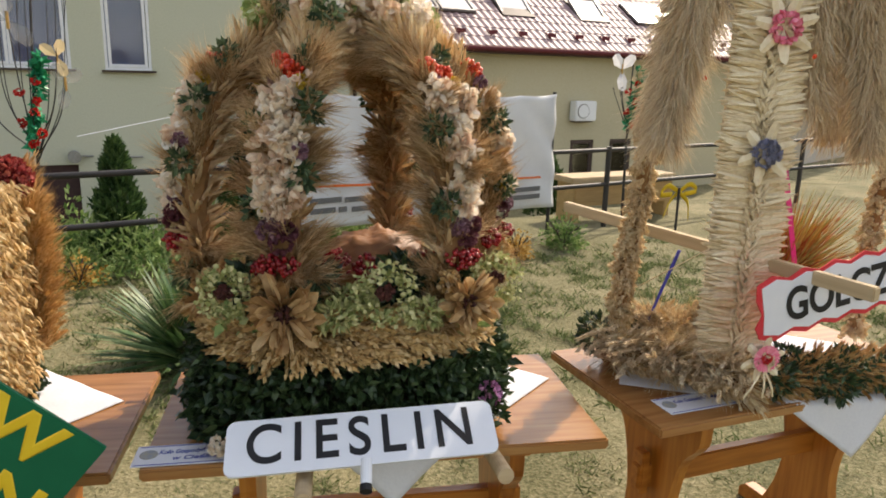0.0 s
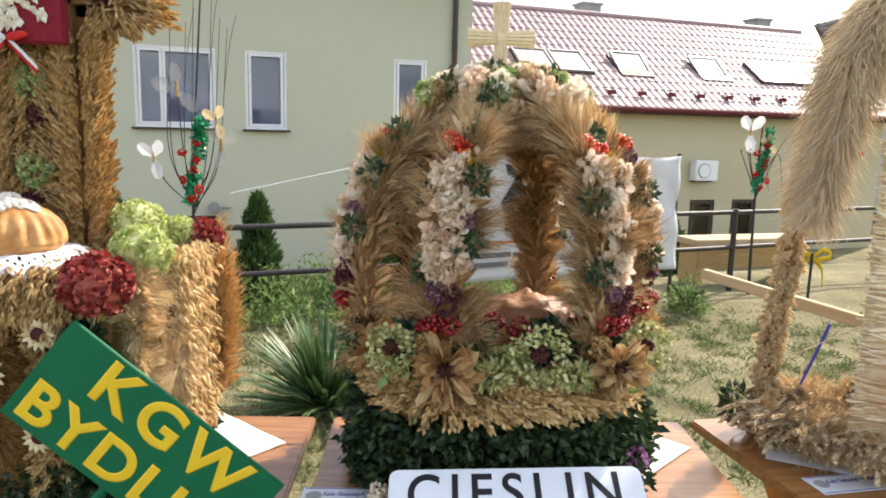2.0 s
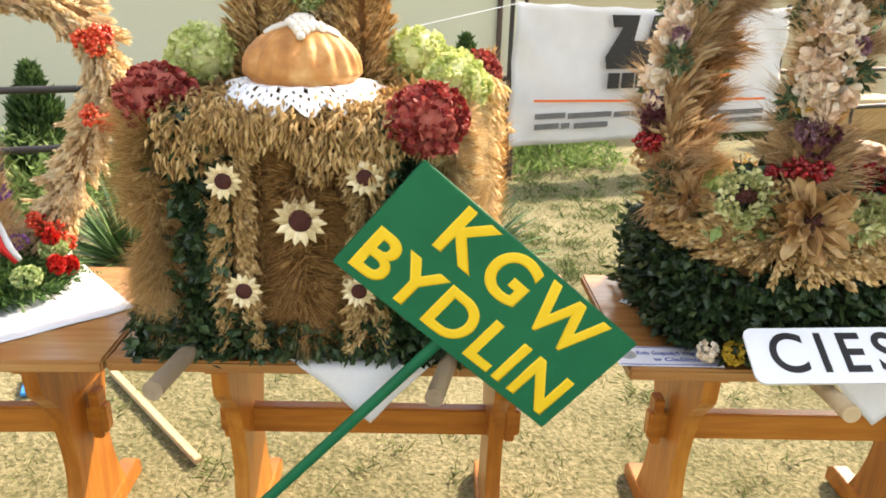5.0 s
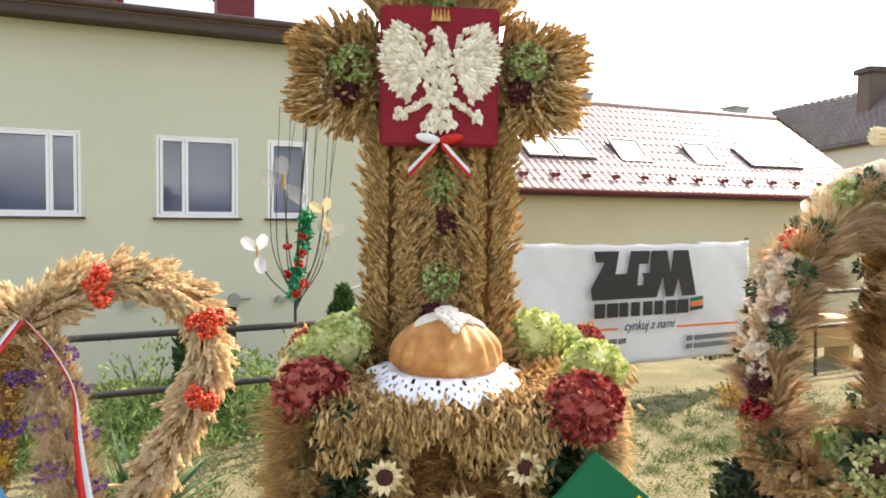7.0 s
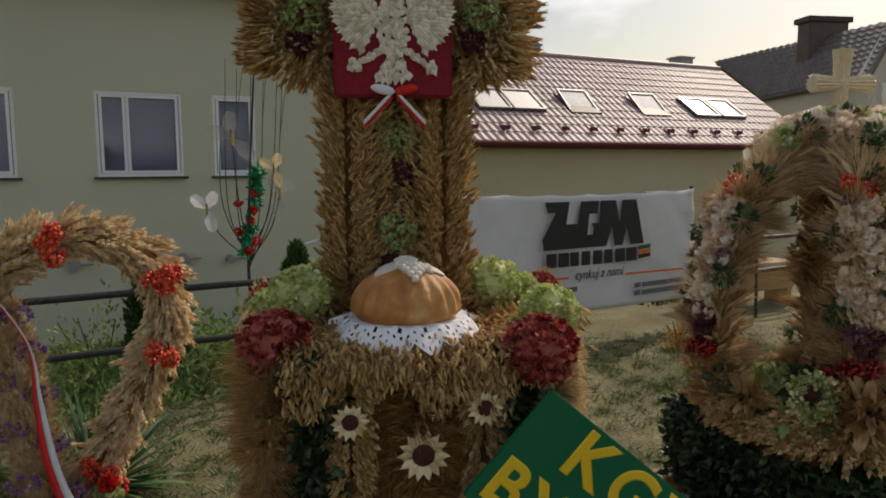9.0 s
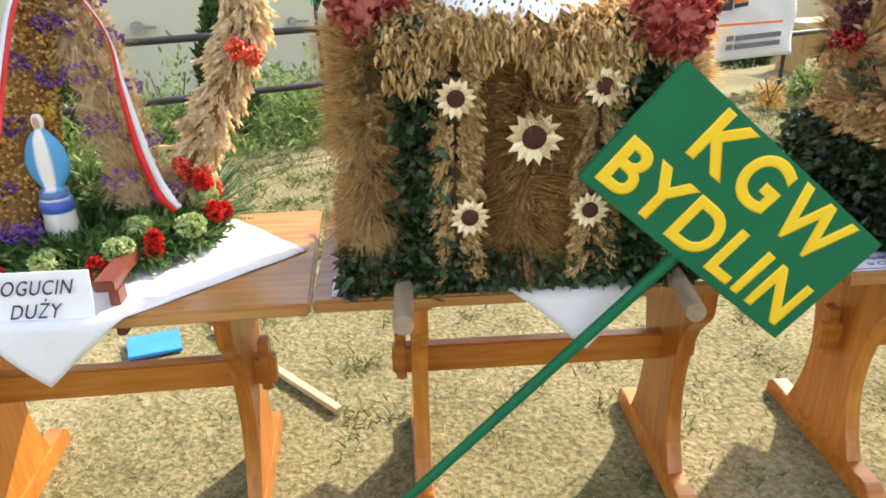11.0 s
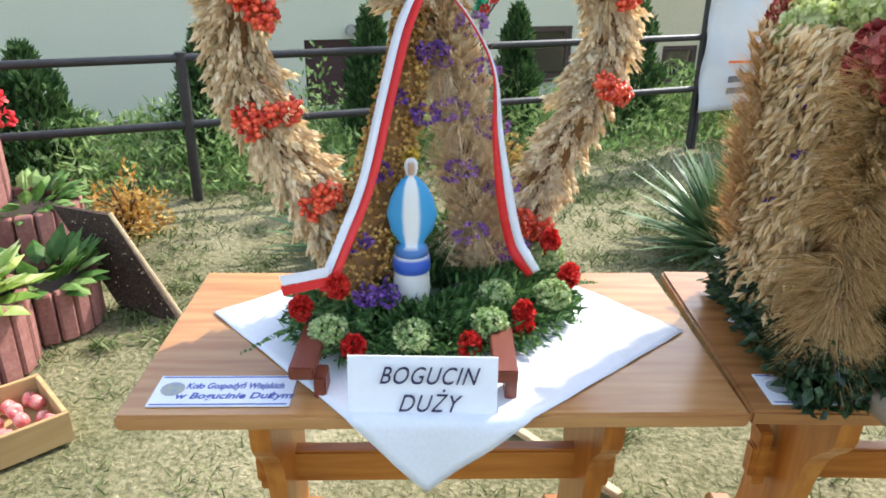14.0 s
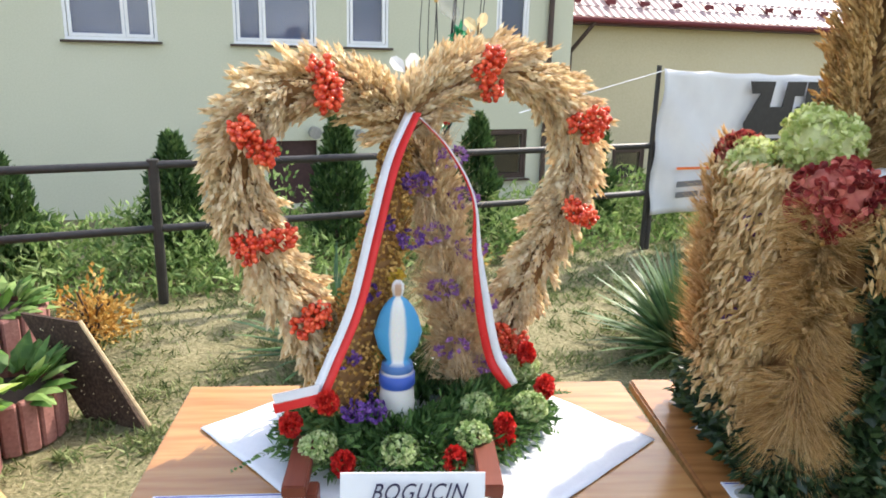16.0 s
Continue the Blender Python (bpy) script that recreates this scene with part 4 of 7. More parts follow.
def shrub(name, x, y, z, r, h, m, n, label, leaf=0.045):
    t = thing(name, (x, y, z), label, "shrub")
    st = [tube(spline([(0, 0, -0.02), (math.cos(a) * r * 0.3, math.sin(a) * r * 0.3, h * 0.5), (math.cos(a) * r * 0.75, math.sin(a) * r * 0.75, h * q)], 6), 0.006, 5) for a, q in zip(np.linspace(0, 6.28, 9)[:-1], RNG.uniform(0.7, 1.0, 8))]
    shell(joined(*st), "stem", FASCIA, t)
    D = unit(RNG.normal(size=(n, 3)))
    D[:, 2] = np.abs(D[:, 2])
    R = RNG.uniform(0.35, 1.05, (n, 1)) * (1 + 0.25 * np.sin(D[:, :1] * 7 + D[:, 1:2] * 5))
    P = D * R * np.array([r, r, h])
    shell(scatter(LEAF, turned(D + RNG.normal(size=D.shape) * 0.6, leaf * RNG.uniform(0.6, 1.3, n), leaf * 0.55), P), "foliage", m, t)


shrub("barberry", -4.35, 4.25, 0, 0.20, 0.32, SHRUBGOLD, 900, "small golden-leaved barberry shrub on the lawn", 0.04)
shrub("barberry", -2.15, 5.75, 0, 0.16, 0.22, SHRUBGOLD, 500, "small golden-leaved barberry shrub on the lawn", 0.035)
shrub("barberry", 1.55, 6.35, 0, 0.15, 0.25, SHRUBGOLD, 500, "small golden-leaved barberry shrub on the lawn", 0.035)
shrub("green_bush", -3.75, 6.6, -0.45, 0.42, 0.95, WEED, 1500, "rounded light green bush behind the railing", 0.06)
shrub("green_bush", -0.2, 7.5, -0.45, 0.6, 0.75, WEED, 1500, "loose green bush behind the railing", 0.07)
shrub("green_bush", 2.15, 6.75, 0, 0.22, 0.30, WEED, 700, "low green bush at the railing", 0.05)
shrub("green_bush", -2.6, 7.0, -0.5, 0.5, 0.85, WEED, 1300, "loose green bush behind the railing", 0.07)


def yucca(x, y, r, n, label="spiky green yucca on the lawn"):
    t = thing("yucca", (x, y, 0), label, "yucca", "yuccas")
    a = RNG.uniform(0, 2 * math.pi, n)
    e = RNG.uniform(0.12, 1.45, n)
    D = np.stack([np.cos(a) * np.cos(e), np.sin(a) * np.cos(e), np.sin(e)], axis=1)
    b = (np.array([(-0.35, 0, 0), (0.35, 0, 0), (-0.5, 0.04, 0.35), (0, -0.10, 0.35), (0.5, 0.04, 0.35), (-0.35, 0.2, 0.75), (0.35, 0.2, 0.75), (0, 0.5, 1)], float), np.array([(0, 1, 3), (0, 3, 2), (1, 4, 3), (2, 3, 5), (3, 6, 5), (3, 4, 6), (5, 6, 7)]))
    down = np.array([0, 0, -1.0])
    shell(scatter(b, turned(D, r * RNG.uniform(0.75, 1.15, n), 0.032, 0.20 * r, up=down), np.stack([np.cos(a) * 0.04, np.sin(a) * 0.04, np.full(n, 0.02)], axis=1)), "leaf_rosette", YUCCA, t)
    part("stem", rod_bm((0, 0, -0.03), (0, 0, 0.12), 0.05, 0.03), FASCIA, t)


yucca(-1.06, 4.08, 0.56, 220)
yucca(-3.0, 4.0, 0.55, 120)


# ---- tables ----
def table(x, y, rz=0.0):
    t = thing("trestle_table", (x, y, 0), "varnished orange pine trestle table on the lawn", "table", "row of trestle tables", rz=rz)
    part("tabletop", box_bm((1.182, 0.61, 0.032), (0, 0, 0.734), bevel=0.006), TABLE_TOP, t)
    prof = spline([(0.225, 0, 0.66), (0.215, 0, 0.60), (0.15, 0, 0.52), (0.115, 0, 0.40), (0.105, 0, 0.28), (0.13, 0, 0.16), (0.17, 0, 0.07)], 20)
    outline = [(0.225, 0.70)] + [(p[0], p[2]) for p in prof] + [(-p[0], p[2]) for p in prof[::-1]] + [(-0.225, 0.70)]
    for s in (-0.35, 0.365):
        part("leg", prism_bm(outline, -0.021, 0.021, Matrix.Translation((s, 0, 0)) @ Matrix.Rotation(radians(90), 4, "Z")), TABLE_LEG, t)
        f = part("foot", prism_bm([(-0.29, 0.0), (0.29, 0.0), (0.29, 0.045), (0.26, 0.072), (-0.26, 0.072), (-0.29, 0.045)], -0.026, 0.026, Matrix.Translation((s, 0, 0)) @ Matrix.Rotation(radians(90), 4, "Z"), 0.003), TABLE_BEAM, t)
        part("rubber_end", box_bm((0.05, 0.05, 0.02), (s, -0.262, 0.004), bevel=0.003), BLACK, f)
        part("top_batten", box_bm((0.07, 0.50, 0.036), (s, 0, 0.70), bevel=0.006), TABLE_BEAM, t)
        part("wedge", box_bm((0.03, 0.05, 0.15), (s + (0.05 if s > 0 else -0.05), 0, 0.42), bevel=0.004), TABLE_BEAM, t)
    part("stretcher", box_bm((0.87, 0.04, 0.085), (0.01, 0, 0.405), bevel=0.005), TABLE_BEAM, t)
    return t


TABLE_Y = 1.862
first_table = table(-2.602, TABLE_Y)
for x, y, rz in ((-1.425, TABLE_Y, 0.0), (-0.18, TABLE_Y, 0.0), (1.095, 2.0, 11.0)):
    copy_thing(first_table, pose(x, y, 0, 0, 0, rz))
first_table.matrix_basis = pose(-2.594, 1.834, 0, 0, 0, 2.0)
first_table.scale = (0.955, 1, 1)


def draped(name, cx, cy, half, turn, label, front=1.557):
    """A square cloth laid cornerwise; what passes the table's front edge hangs down."""
    n = 44
    V = []
    c, s = math.cos(radians(turn)), math.sin(radians(turn))
    for i in range(n + 1):
        for j in range(n + 1):
            a, b = (i / n - 0.5) * 2 * half, (j / n - 0.5) * 2 * half
            x, y = cx + a * c - b * s, cy + a * s + b * c
            over = front - y
            z = 0.7545 + 0.0015 * math.sin(a * 40) * math.sin(b * 33)
            if over > 0:
                k = min(over, 0.012)
                z -= max(0.0, over - 0.006)
                y = front - k - 0.006 * math.sin(x * 30) * min(1, over * 8)
            V.append((x, y, z))
    i, j = np.meshgrid(np.arange(n), np.arange(n), indexing="ij")
    q = (i * (n + 1) + j).ravel()
    o = obj(name, raw(name, V, np.stack([q, q + n + 1, q + n + 2, q + 1], axis=1), True), LINEN)
    o.modifiers.new("thick", "SOLIDIFY").thickness = 0.002
    return tagged(o, label, "tablecloth", "table cloths")


draped("tablecloth", -2.57, 1.870, 0.365, 42, "white linen cloth laid cornerwise on the table", front=1.522)
draped("tablecloth", -1.417, 1.92, 0.371, 48, "white linen cloth under the harvest wreath")
draped("tablecloth", -0.165, 1.95, 0.38, 45, "white linen cloth under the harvest crown")
draped("tablecloth", 1.20, 1.957, 0.33, 54, "white linen cloth under the straw wreath", 1.70)


def name_card(cx, cy, line2, rz=0.0, z=0.7515):
    t = thing("name_card", (cx, cy, z), "printed paper card with blue lettering on the table", "card", "name cards", rz=rz)
    part("sheet", box_bm((0.255, 0.098, 0.002), (0, 0, 0.001), bevel=0), PAPER, t)
    part("crest", rod_bm((-0.095, 0.005, 0.0005), (-0.095, 0.005, 0.0028), 0.022, sides=16), mat("crest_print", [(0.15, 0.25, 0.45), (0.55, 0.45, 0.2)], 0.6, 60, 0, 0.0), t)
    for k, zz in ((1, 0.044), (-1, -0.044)):
        part("border_line", box_bm((0.245, 0.003, 0.0012), (0, zz, 0.0022), bevel=0), BLUEPRINT, t)
    words("lettering", "Koło Gospodyń Wiejskich", 0.026, Matrix.Translation((0.018, 0.014, 0.0022)), BLUEPRINT, t, 0.0004, shear=0.2, bold=0.0006, width=0.18)
    words("lettering", line2, 0.026, Matrix.Translation((0.022, -0.018, 0.0022)), BLUEPRINT, t, 0.0004, shear=0.2, bold=0.0006)


name_card(-2.975, 1.592, "w Bogucinie Dużym", 2.0)
name_card(-1.845, 1.625, "w Bydlinie")
name_card(-0.665, 1.62, "w Cieślinie")
name_card(0.76, 1.735, "", 11)
loose = obj("paper_sheet", raw("paper_sheet", [(-0.10, -0.14, 0), (0.12, -0.13, 0.004), (0.10, 0.14, 0.012), (-0.12, 0.12, 0)], [(0, 1, 2, 3)]), PAPER)
loose.matrix_basis = pose(0.74, 1.92, 0.757, 0, 0, 60)
loose.modifiers.new("thick", "SOLIDIFY").thickness = 0.0015
tagged(loose, "loose white paper sheet on the table", "paper")


# ---- heart-shaped harvest wreath ----
def heart_wreath():
    ang = math.degrees(math.atan(0.42))
    h = thing("heart_wreath", (-2.65, 2.0, 0), "heart-shaped harvest wreath of wheat ears with rowan berries", "harvest wreath", rz=ang)
    left = spline([(0.03, 0, 1.445), (-0.07, 0, 1.500), (-0.17, 0, 1.525), (-0.28, 0, 1.49), (-0.338, 0, 1.405), (-0.340, 0, 1.31), (-0.312, 0, 1.215), (-0.265, 0, 1.115), (-0.20, 0, 0.99), (-0.14, 0, 0.84)], 60)
    right = spline([(0.02, 0, 1.445), (0.12, 0, 1.525), (0.24, 0, 1.566), (0.39, 0, 1.525), (0.475, 0, 1.42), (0.480, 0, 1.285), (0.415, 0, 1.145), (0.35, 0, 1.02), (0.28, 0, 0.90), (0.22, 0, 0.82)], 60)
    for line in (left, right):
        c = shell(tube(line, 0.033, 12), "heart_frame", CORE, h)
        shell(sheath(line, 800, 0.034, 0.086, 0.0195, 0.75), "wheat_sheath", WHEAT, c, "bound pale wheat ears")
    for line, us in ((left, (0.24, 0.44, 0.67, 0.85)), (right, (0.20, 0.44, 0.62, 0.89))):
        for k, u in enumerate(us):
            p = line[int(u * 59)]
            g = unit(line[min(59, int(u * 59) + 1)] - line[int(u * 59) - 1])
            cen = p + np.array([0, -0.058, 0])
            side = np.array([g[2], 0, -g[0]])
            bits = [berries(cen + np.array([0, -0.012, 0]) + side * (q - 0.1) * 0.040 + RNG.normal(0, 0.010, 3), 0.029, 44, 0.0128) for q in (-0.75, -0.2, 0.3, 0.75)]
            shell(joined(*bits), "rowan_sprig", BERRY, h, "orange-red rowan berries", True)
    # two inner pillars
    lp = spline([(-0.005, -0.03, 1.40), (-0.035, -0.05, 1.25), (-0.085, -0.06, 1.05), (-0.155, -0.07, 0.82)], 30)
    rp = spline([(0.05, -0.02, 1.40), (0.09, -0.03, 1.25), (0.12, -0.05, 1.05), (0.16, -0.07, 0.82)], 30)
    c = shell(tube(lp, np.linspace(0.018, 0.05, 30), 10), "gold_pillar", CORE, h, "pillar of dried golden seed heads")
    q, t, u = along(lp, 2800)
    rad = unit(np.cross(t, RNG.normal(size=t.shape)))
    P = q + rad * (0.030 + 0.052 * u[:, None]) * RNG.uniform(0.7, 1.2, (2800, 1))
    shell(scatter(SEED, turned(rad, 0.0092, 0.0092), P), "seed_cover", GOLDBALL, c)
    for q, u0 in enumerate((0.20, 0.36, 0.42, 0.60, 0.76, 0.82, 0.95)):
        p = lp[int(u0 * 29)] + np.array([(0.02 + 0.04 * u0) * (-1) ** q, -0.045 - 0.035 * u0, 0.0])
        shell(floret_ball(p, 0.022, 26, 0.010, (1.3, 0.7, 0.8), lift=0.9), "statice", PURPLE, c)
    c = shell(tube(rp, np.linspace(0.018, 0.03, 30), 10), "wheat_pillar", CORE, h, "pillar of soft bearded wheat with violet flowers")
    pr = [sheath(rp[::-1], 420, 0.02, 0.078, 0.0165, 1.0), sheath(rp[::-1], 1500, 0.02, 0.11, 0.0015, 1.1, NEEDLE)]
    shell(joined(*pr), "bearded_wheat", PALEGOLD, c)
    for q, u0 in enumerate((0.08, 0.24, 0.30, 0.44, 0.50, 0.64, 0.70, 0.84, 0.90)):
        p = rp[int(u0 * 29)] + np.array([0.045 * (-1) ** q, -0.045 - 0.02 * u0, 0.0])
        shell(floret_ball(p, 0.027, 30, 0.010, (1.5, 0.7, 0.75), lift=0.9), "statice", VIOLET, c, "violet dried statice")
    for u0 in (0.18, 0.38, 0.58, 0.78, 0.98):
        p = rp[int(u0 * 29)]
        b = RNG.uniform(0, 2 * math.pi, 30)
        D = np.stack([np.cos(b) * 0.55, np.sin(b) * 0.55 - 0.2, np.full(30, -0.9)], axis=1) + RNG.normal(size=(30, 3)) * 0.15
        tier = [scatter(EAR, turned(D, 0.075 * RNG.uniform(0.8, 1.2, 30), 0.013), p + D * 0.02), scatter(NEEDLE, turned(np.repeat(D, 8, axis=0) + RNG.normal(size=(240, 3)) * 0.25, 0.11, 0.0014), np.repeat(p + D * 0.05, 8, axis=0))]
        shell(joined(*tier), "wheat_spray", PALEGOLD, c)
    # striped ribbon
    for k, pts in enumerate(([(0.012, -0.07, 1.468), (-0.050, -0.11, 1.375), (-0.100, -0.14, 1.24), (-0.148, -0.16, 1.09), (-0.200, -0.17, 0.98), (-0.235, -0.17, 0.905), (-0.25, -0.165, 0.895)], [(0.02, -0.05, 1.468), (0.08, -0.10, 1.395), (0.13, -0.13, 1.29), (0.14, -0.14, 1.16), (0.155, -0.16, 1.02), (0.175, -0.17, 0.93), (0.188, -0.19, 0.895), (0.21, -0.20, 0.86)])):
        line = spline(pts, 50)
        t = unit(np.gradient(line, axis=0))
        w = np.interp(np.linspace(0, 1, 50), [0, 0.3, 0.55, 0.85, 1], [0.12, 0.2, 0.9, 1, 0.8])[:, None] if k else np.ones((50, 1))
        tw = np.array([0.55, -0.8, 0.1]) if k == 0 else np.array([0.75, -0.45, 0.25])
        side = unit(np.cross(t, np.cross(np.broadcast_to(tw, t.shape), t))) * 0.0205 * w
        for s, m, nm in ((-1, PVC, "white_stripe"), (1, RED, "red_stripe")):
            V = np.concatenate([line, line + side * s * (1 if k == 0 else -1)])
            i = np.arange(49)
            o = obj("ribbon", raw("ribbon", V, np.stack([i, i + 1, i + 51, i + 50], axis=1), True), LINEN if s < 0 else mat("red_satin", [(0.55, 0.015, 0.015), (0.68, 0.03, 0.03)], 0.4, 10, 0.02, 0.0), h, "white ribbon half" if s < 0 else "red ribbon half")
            o.modifiers.new("thick", "SOLIDIFY").thickness = 0.0012
    for z0, z1, m in ((0.898, 0.918, MATS["red_satin"]), (0.918, 0.938, LINEN)):
        part("ribbon_end", prism_bm([(-0.325, z0 - 0.006), (-0.235, z0), (-0.235, z1), (-0.33, z1 - 0.004)], -0.182, -0.180), m, h)
    # foliage base
    n = 11000
    a = RNG.uniform(0, 2 * math.pi, n)
    R = np.array([0.325, 0.235, 0.068])
    e = RNG.uniform(0.0, 1.2, n)
    D = np.stack([np.cos(a) * np.cos(e), np.sin(a) * np.cos(e), np.sin(e)], axis=1)
    base = np.array([0.02, -0.11, 0.77])
    P = base + D * R * RNG.uniform(0.6, 1.0, (n, 1))
    Q = unit(D + RNG.normal(size=(n, 3)) * 0.6)
    P += RNG.normal(0, 0.010, (n, 3))
    P[:, 2] = np.maximum(P[:, 2], 0.775)
    shell(scatter(LEAF, turned(Q, RNG.uniform(0.02, 0.042, n), 0.0085), P), "thuja_cover", FERN, h, "green thuja sprigs")
    for x, y in ((0.02, 0.06), (0.10, 0.02), (-0.08, 0.06)):
        shell(leafy((x, y, 0.85), 0.07, 260, 0.05, 0.014), "green_sprig", FERN, h)
    for ax, ay in ((-0.33, -0.16), (-0.26, -0.26), (0.0, -0.33), (0.12, -0.31), (0.22, -0.26), (0.33, -0.14)):
        tips = []
        for k in range(26):
            u = k / 25
            st = np.array([ax * (0.5 + 0.75 * u), -0.11 + (ay + 0.11) * (0.5 + 0.75 * u), 0.84 - 0.06 * u])
            for s in (-1, 1):
                d = np.array([ax, ay + 0.11, 0.0]) * 2 + s * np.array([-(ay + 0.11), ax, 0.1]) * 2
                tips.append(scatter(LEAF, turned(np.array([d]), 0.05 * (1.1 - u), 0.010), st[None]))
        shell(joined(*tips), "fern_frond", FERN, h)
    for x, y, z in ((-0.10, -0.285, 0.815), (0.055, -0.305, 0.82), (-0.25, -0.22, 0.82), (0.23, -0.25, 0.83), (0.29, -0.12, 0.86), (0.11, -0.22, 0.835)):
        shell(floret_ball((x, y, z), 0.036, 170, 0.0105, (1, 1, 0.8)), "sedum_head", SEDUM, h, "pale green sedum head")
    for x, y, z in ((0.0, -0.335, 0.800), (-0.215, -0.27, 0.805), (-0.29, -0.16, 0.85), (-0.22, -0.19, 0.90), (0.135, -0.30, 0.83), (0.13, -0.31, 0.805), (0.30, -0.20, 0.84), (0.29, -0.13, 0.90), (0.33, -0.16, 0.82)):
        shell(floret_ball((x, y, z), 0.013, 60, 0.014, (1, 0.8, 1.4), lift=1.2), "carnation", RED, h, "red carnation")
    for x, y, z in ((-0.165, -0.19, 0.87), (-0.12, -0.20, 0.865)):
        shell(floret_ball((x, y, z), 0.022, 40, 0.010), "violet_flower", PURPLE, h)
    for x, y, z in ((-0.035, -0.10, 1.12), ):
        shell(floret_ball((x, y, z), 0.014, 30, 0.010), "yellow_flower", YELLOWF, h)


heart_wreath()


def statue():
    """A small robed figure on a plinth, turned from one outline."""
    m = bpy.data.materials.new("painted_plaster")
    m.use_nodes = True
    n, l = m.node_tree.nodes, m.node_tree.links
    at, no = n.new("ShaderNodeAttribute"), n.new("ShaderNodeTexNoise")
    at.attribute_name = "paint"
    no.inputs["Scale"].default_value = 60
    ml = n.new("ShaderNodeMixRGB")
    ml.blend_type, ml.inputs["Fac"].default_value = "MULTIPLY", 0.25
    l.new(at.outputs["Color"], ml.inputs["Color1"])
    l.new(no.outputs["Color"], ml.inputs["Color2"])
    l.new(ml.outputs["Color"], n["Principled BSDF"].inputs["Base Color"])
    n["Principled BSDF"].inputs["Roughness"].default_value = 0.45
    prof = [(0.0, -0.075), (0.036, -0.075), (0.036, 0.0), (0.037, 0.004), (0.034, 0.055), (0.035, 0.060), (0.037, 0.064), (0.036, 0.092), (0.030, 0.097), (0.033, 0.101), (0.031, 0.118), (0.021, 0.124), (0.021, 0.135), (0.024, 0.16), (0.0255, 0.20), (0.024, 0.24), (0.022, 0.265), (0.016, 0.285), (0.0095, 0.293), (0.0105, 0.30), (0.0130, 0.312), (0.012, 0.325), (0.007, 0.334), (0.0, 0.336)]
    sides = 28
    V, F, C = [], [], []
    for r, z in prof:
        for i in range(sides):
            a = 2 * math.pi * i / sides
            x, y = math.cos(a), math.sin(a)
            k = 1.0
            if 0.13 < z < 0.29:
                k = 1.05 + 0.85 * abs(x) ** 3 * math.sin(((z - 0.13) / 0.16) ** 0.8 * math.pi) + 0.05 * math.cos(9 * a)
            V.append((r * x * k, r * y * (0.8 if z > 0.12 else 1), z))
            front = y < -0.35 and abs(x) < 0.62
            if z < 0.058:
                c = (0.72, 0.72, 0.70)
            elif z < 0.095:
                c = (0.03, 0.09, 0.42)
            elif z < 0.10:
                c = (0.74, 0.74, 0.72)
            elif z < 0.122:
                c = (0.06, 0.16, 0.40)
            elif z < 0.294:
                c = (0.76, 0.76, 0.73) if front else (0.06, 0.33, 0.62)
            else:
                c = (0.48, 0.30, 0.20) if front and abs(x) < 0.5 and z < 0.33 else ((0.10, 0.055, 0.03) if front and z < 0.333 else (0.74, 0.74, 0.72))
            C.append((*c, 1))
    for k in range(len(prof) - 1):
        for i in range(sides):
            j = (i + 1) % sides
            F.append((k * sides + i, k * sides + j, (k + 1) * sides + j, (k + 1) * sides + i))
    me = raw("statuette", V, F, True)
    ca = me.color_attributes.new("paint", "FLOAT_COLOR", "POINT")
    ca.data.foreach_set("color", np.array(C, dtype=np.float32).ravel())
    o = obj("statuette", me, m)
    o.matrix_basis = pose(-2.640, 1.83, 0.848, 0, 0, 4) @ Matrix.Diagonal((1.06, 1.06, 0.85, 1))
    tagged(o, "small painted plaster devotional figurine in blue mantle", "figurine")


statue()


def heart_sign():
    t = thing("name_sign", (-2.607, 1.535, 0.803), "white paper name sign with italic lettering", "sign")
    m = basis((0, 0, 0), (1, 0, 0), (0, 0.16, 1))
    part("sheet", box_bm((0.262, 0.112, 0.003), (0, 0.006, 0), m=m, bevel=0), PAPER, t)
    words("lettering", "BOGUCIN", 0.046, m @ Matrix.Translation((0.008, 0.022, 0.0025)), INK, t, 0.0006, 1.1, 0.4, width=0.175)
    words("lettering", "DUŻY", 0.046, m @ Matrix.Translation((0.008, -0.030, 0.0025)), INK, t, 0.0006, 1.1, 0.4, width=0.112)
    for k, (x, n) in enumerate(((-0.20, "support"), (0.165, "support"))):
        s = thing("wooden_bracket", (-2.625 + x, 1.66, 0.755), "dark red stained wooden bracket beside the sign", "bracket", "brackets of the heart wreath")
        part("arm", box_bm((0.045, 0.19, 0.026), (0, 0, 0.052), bevel=0.003), REDWOOD, s)
        part("upright", box_bm((0.022, 0.05, 0.115), (0.03 if k == 0 else 0.012, -0.058, -0.02), bevel=0.003), REDWOOD, s)


heart_sign()


# ---- harvest altar with cross ----
def brush(centre, normal, radius, count, m_parent, material, width=0.0032, lift=0.35, squash=(1, 1, 1), name="straw_fan", down=0.0):
    """Long bearded straws spreading from a centre like a fan."""
    nrm = unit(np.array([normal]))[0]
    D = RNG.normal(size=(count, 3))
    D -= (D @ nrm)[:, None] * nrm
    D = unit(D) * np.array(squash) + nrm * lift * RNG.uniform(0.3, 1.4, (count, 1)) + np.array([0, 0, -down])
    L = radius * RNG.uniform(0.6, 1.1, count)
    P = np.array(centre) + RNG.normal(0, 0.012, (count, 3))
    return shell(scatter(NEEDLE, turned(D, L, width), P), name, material, m_parent)


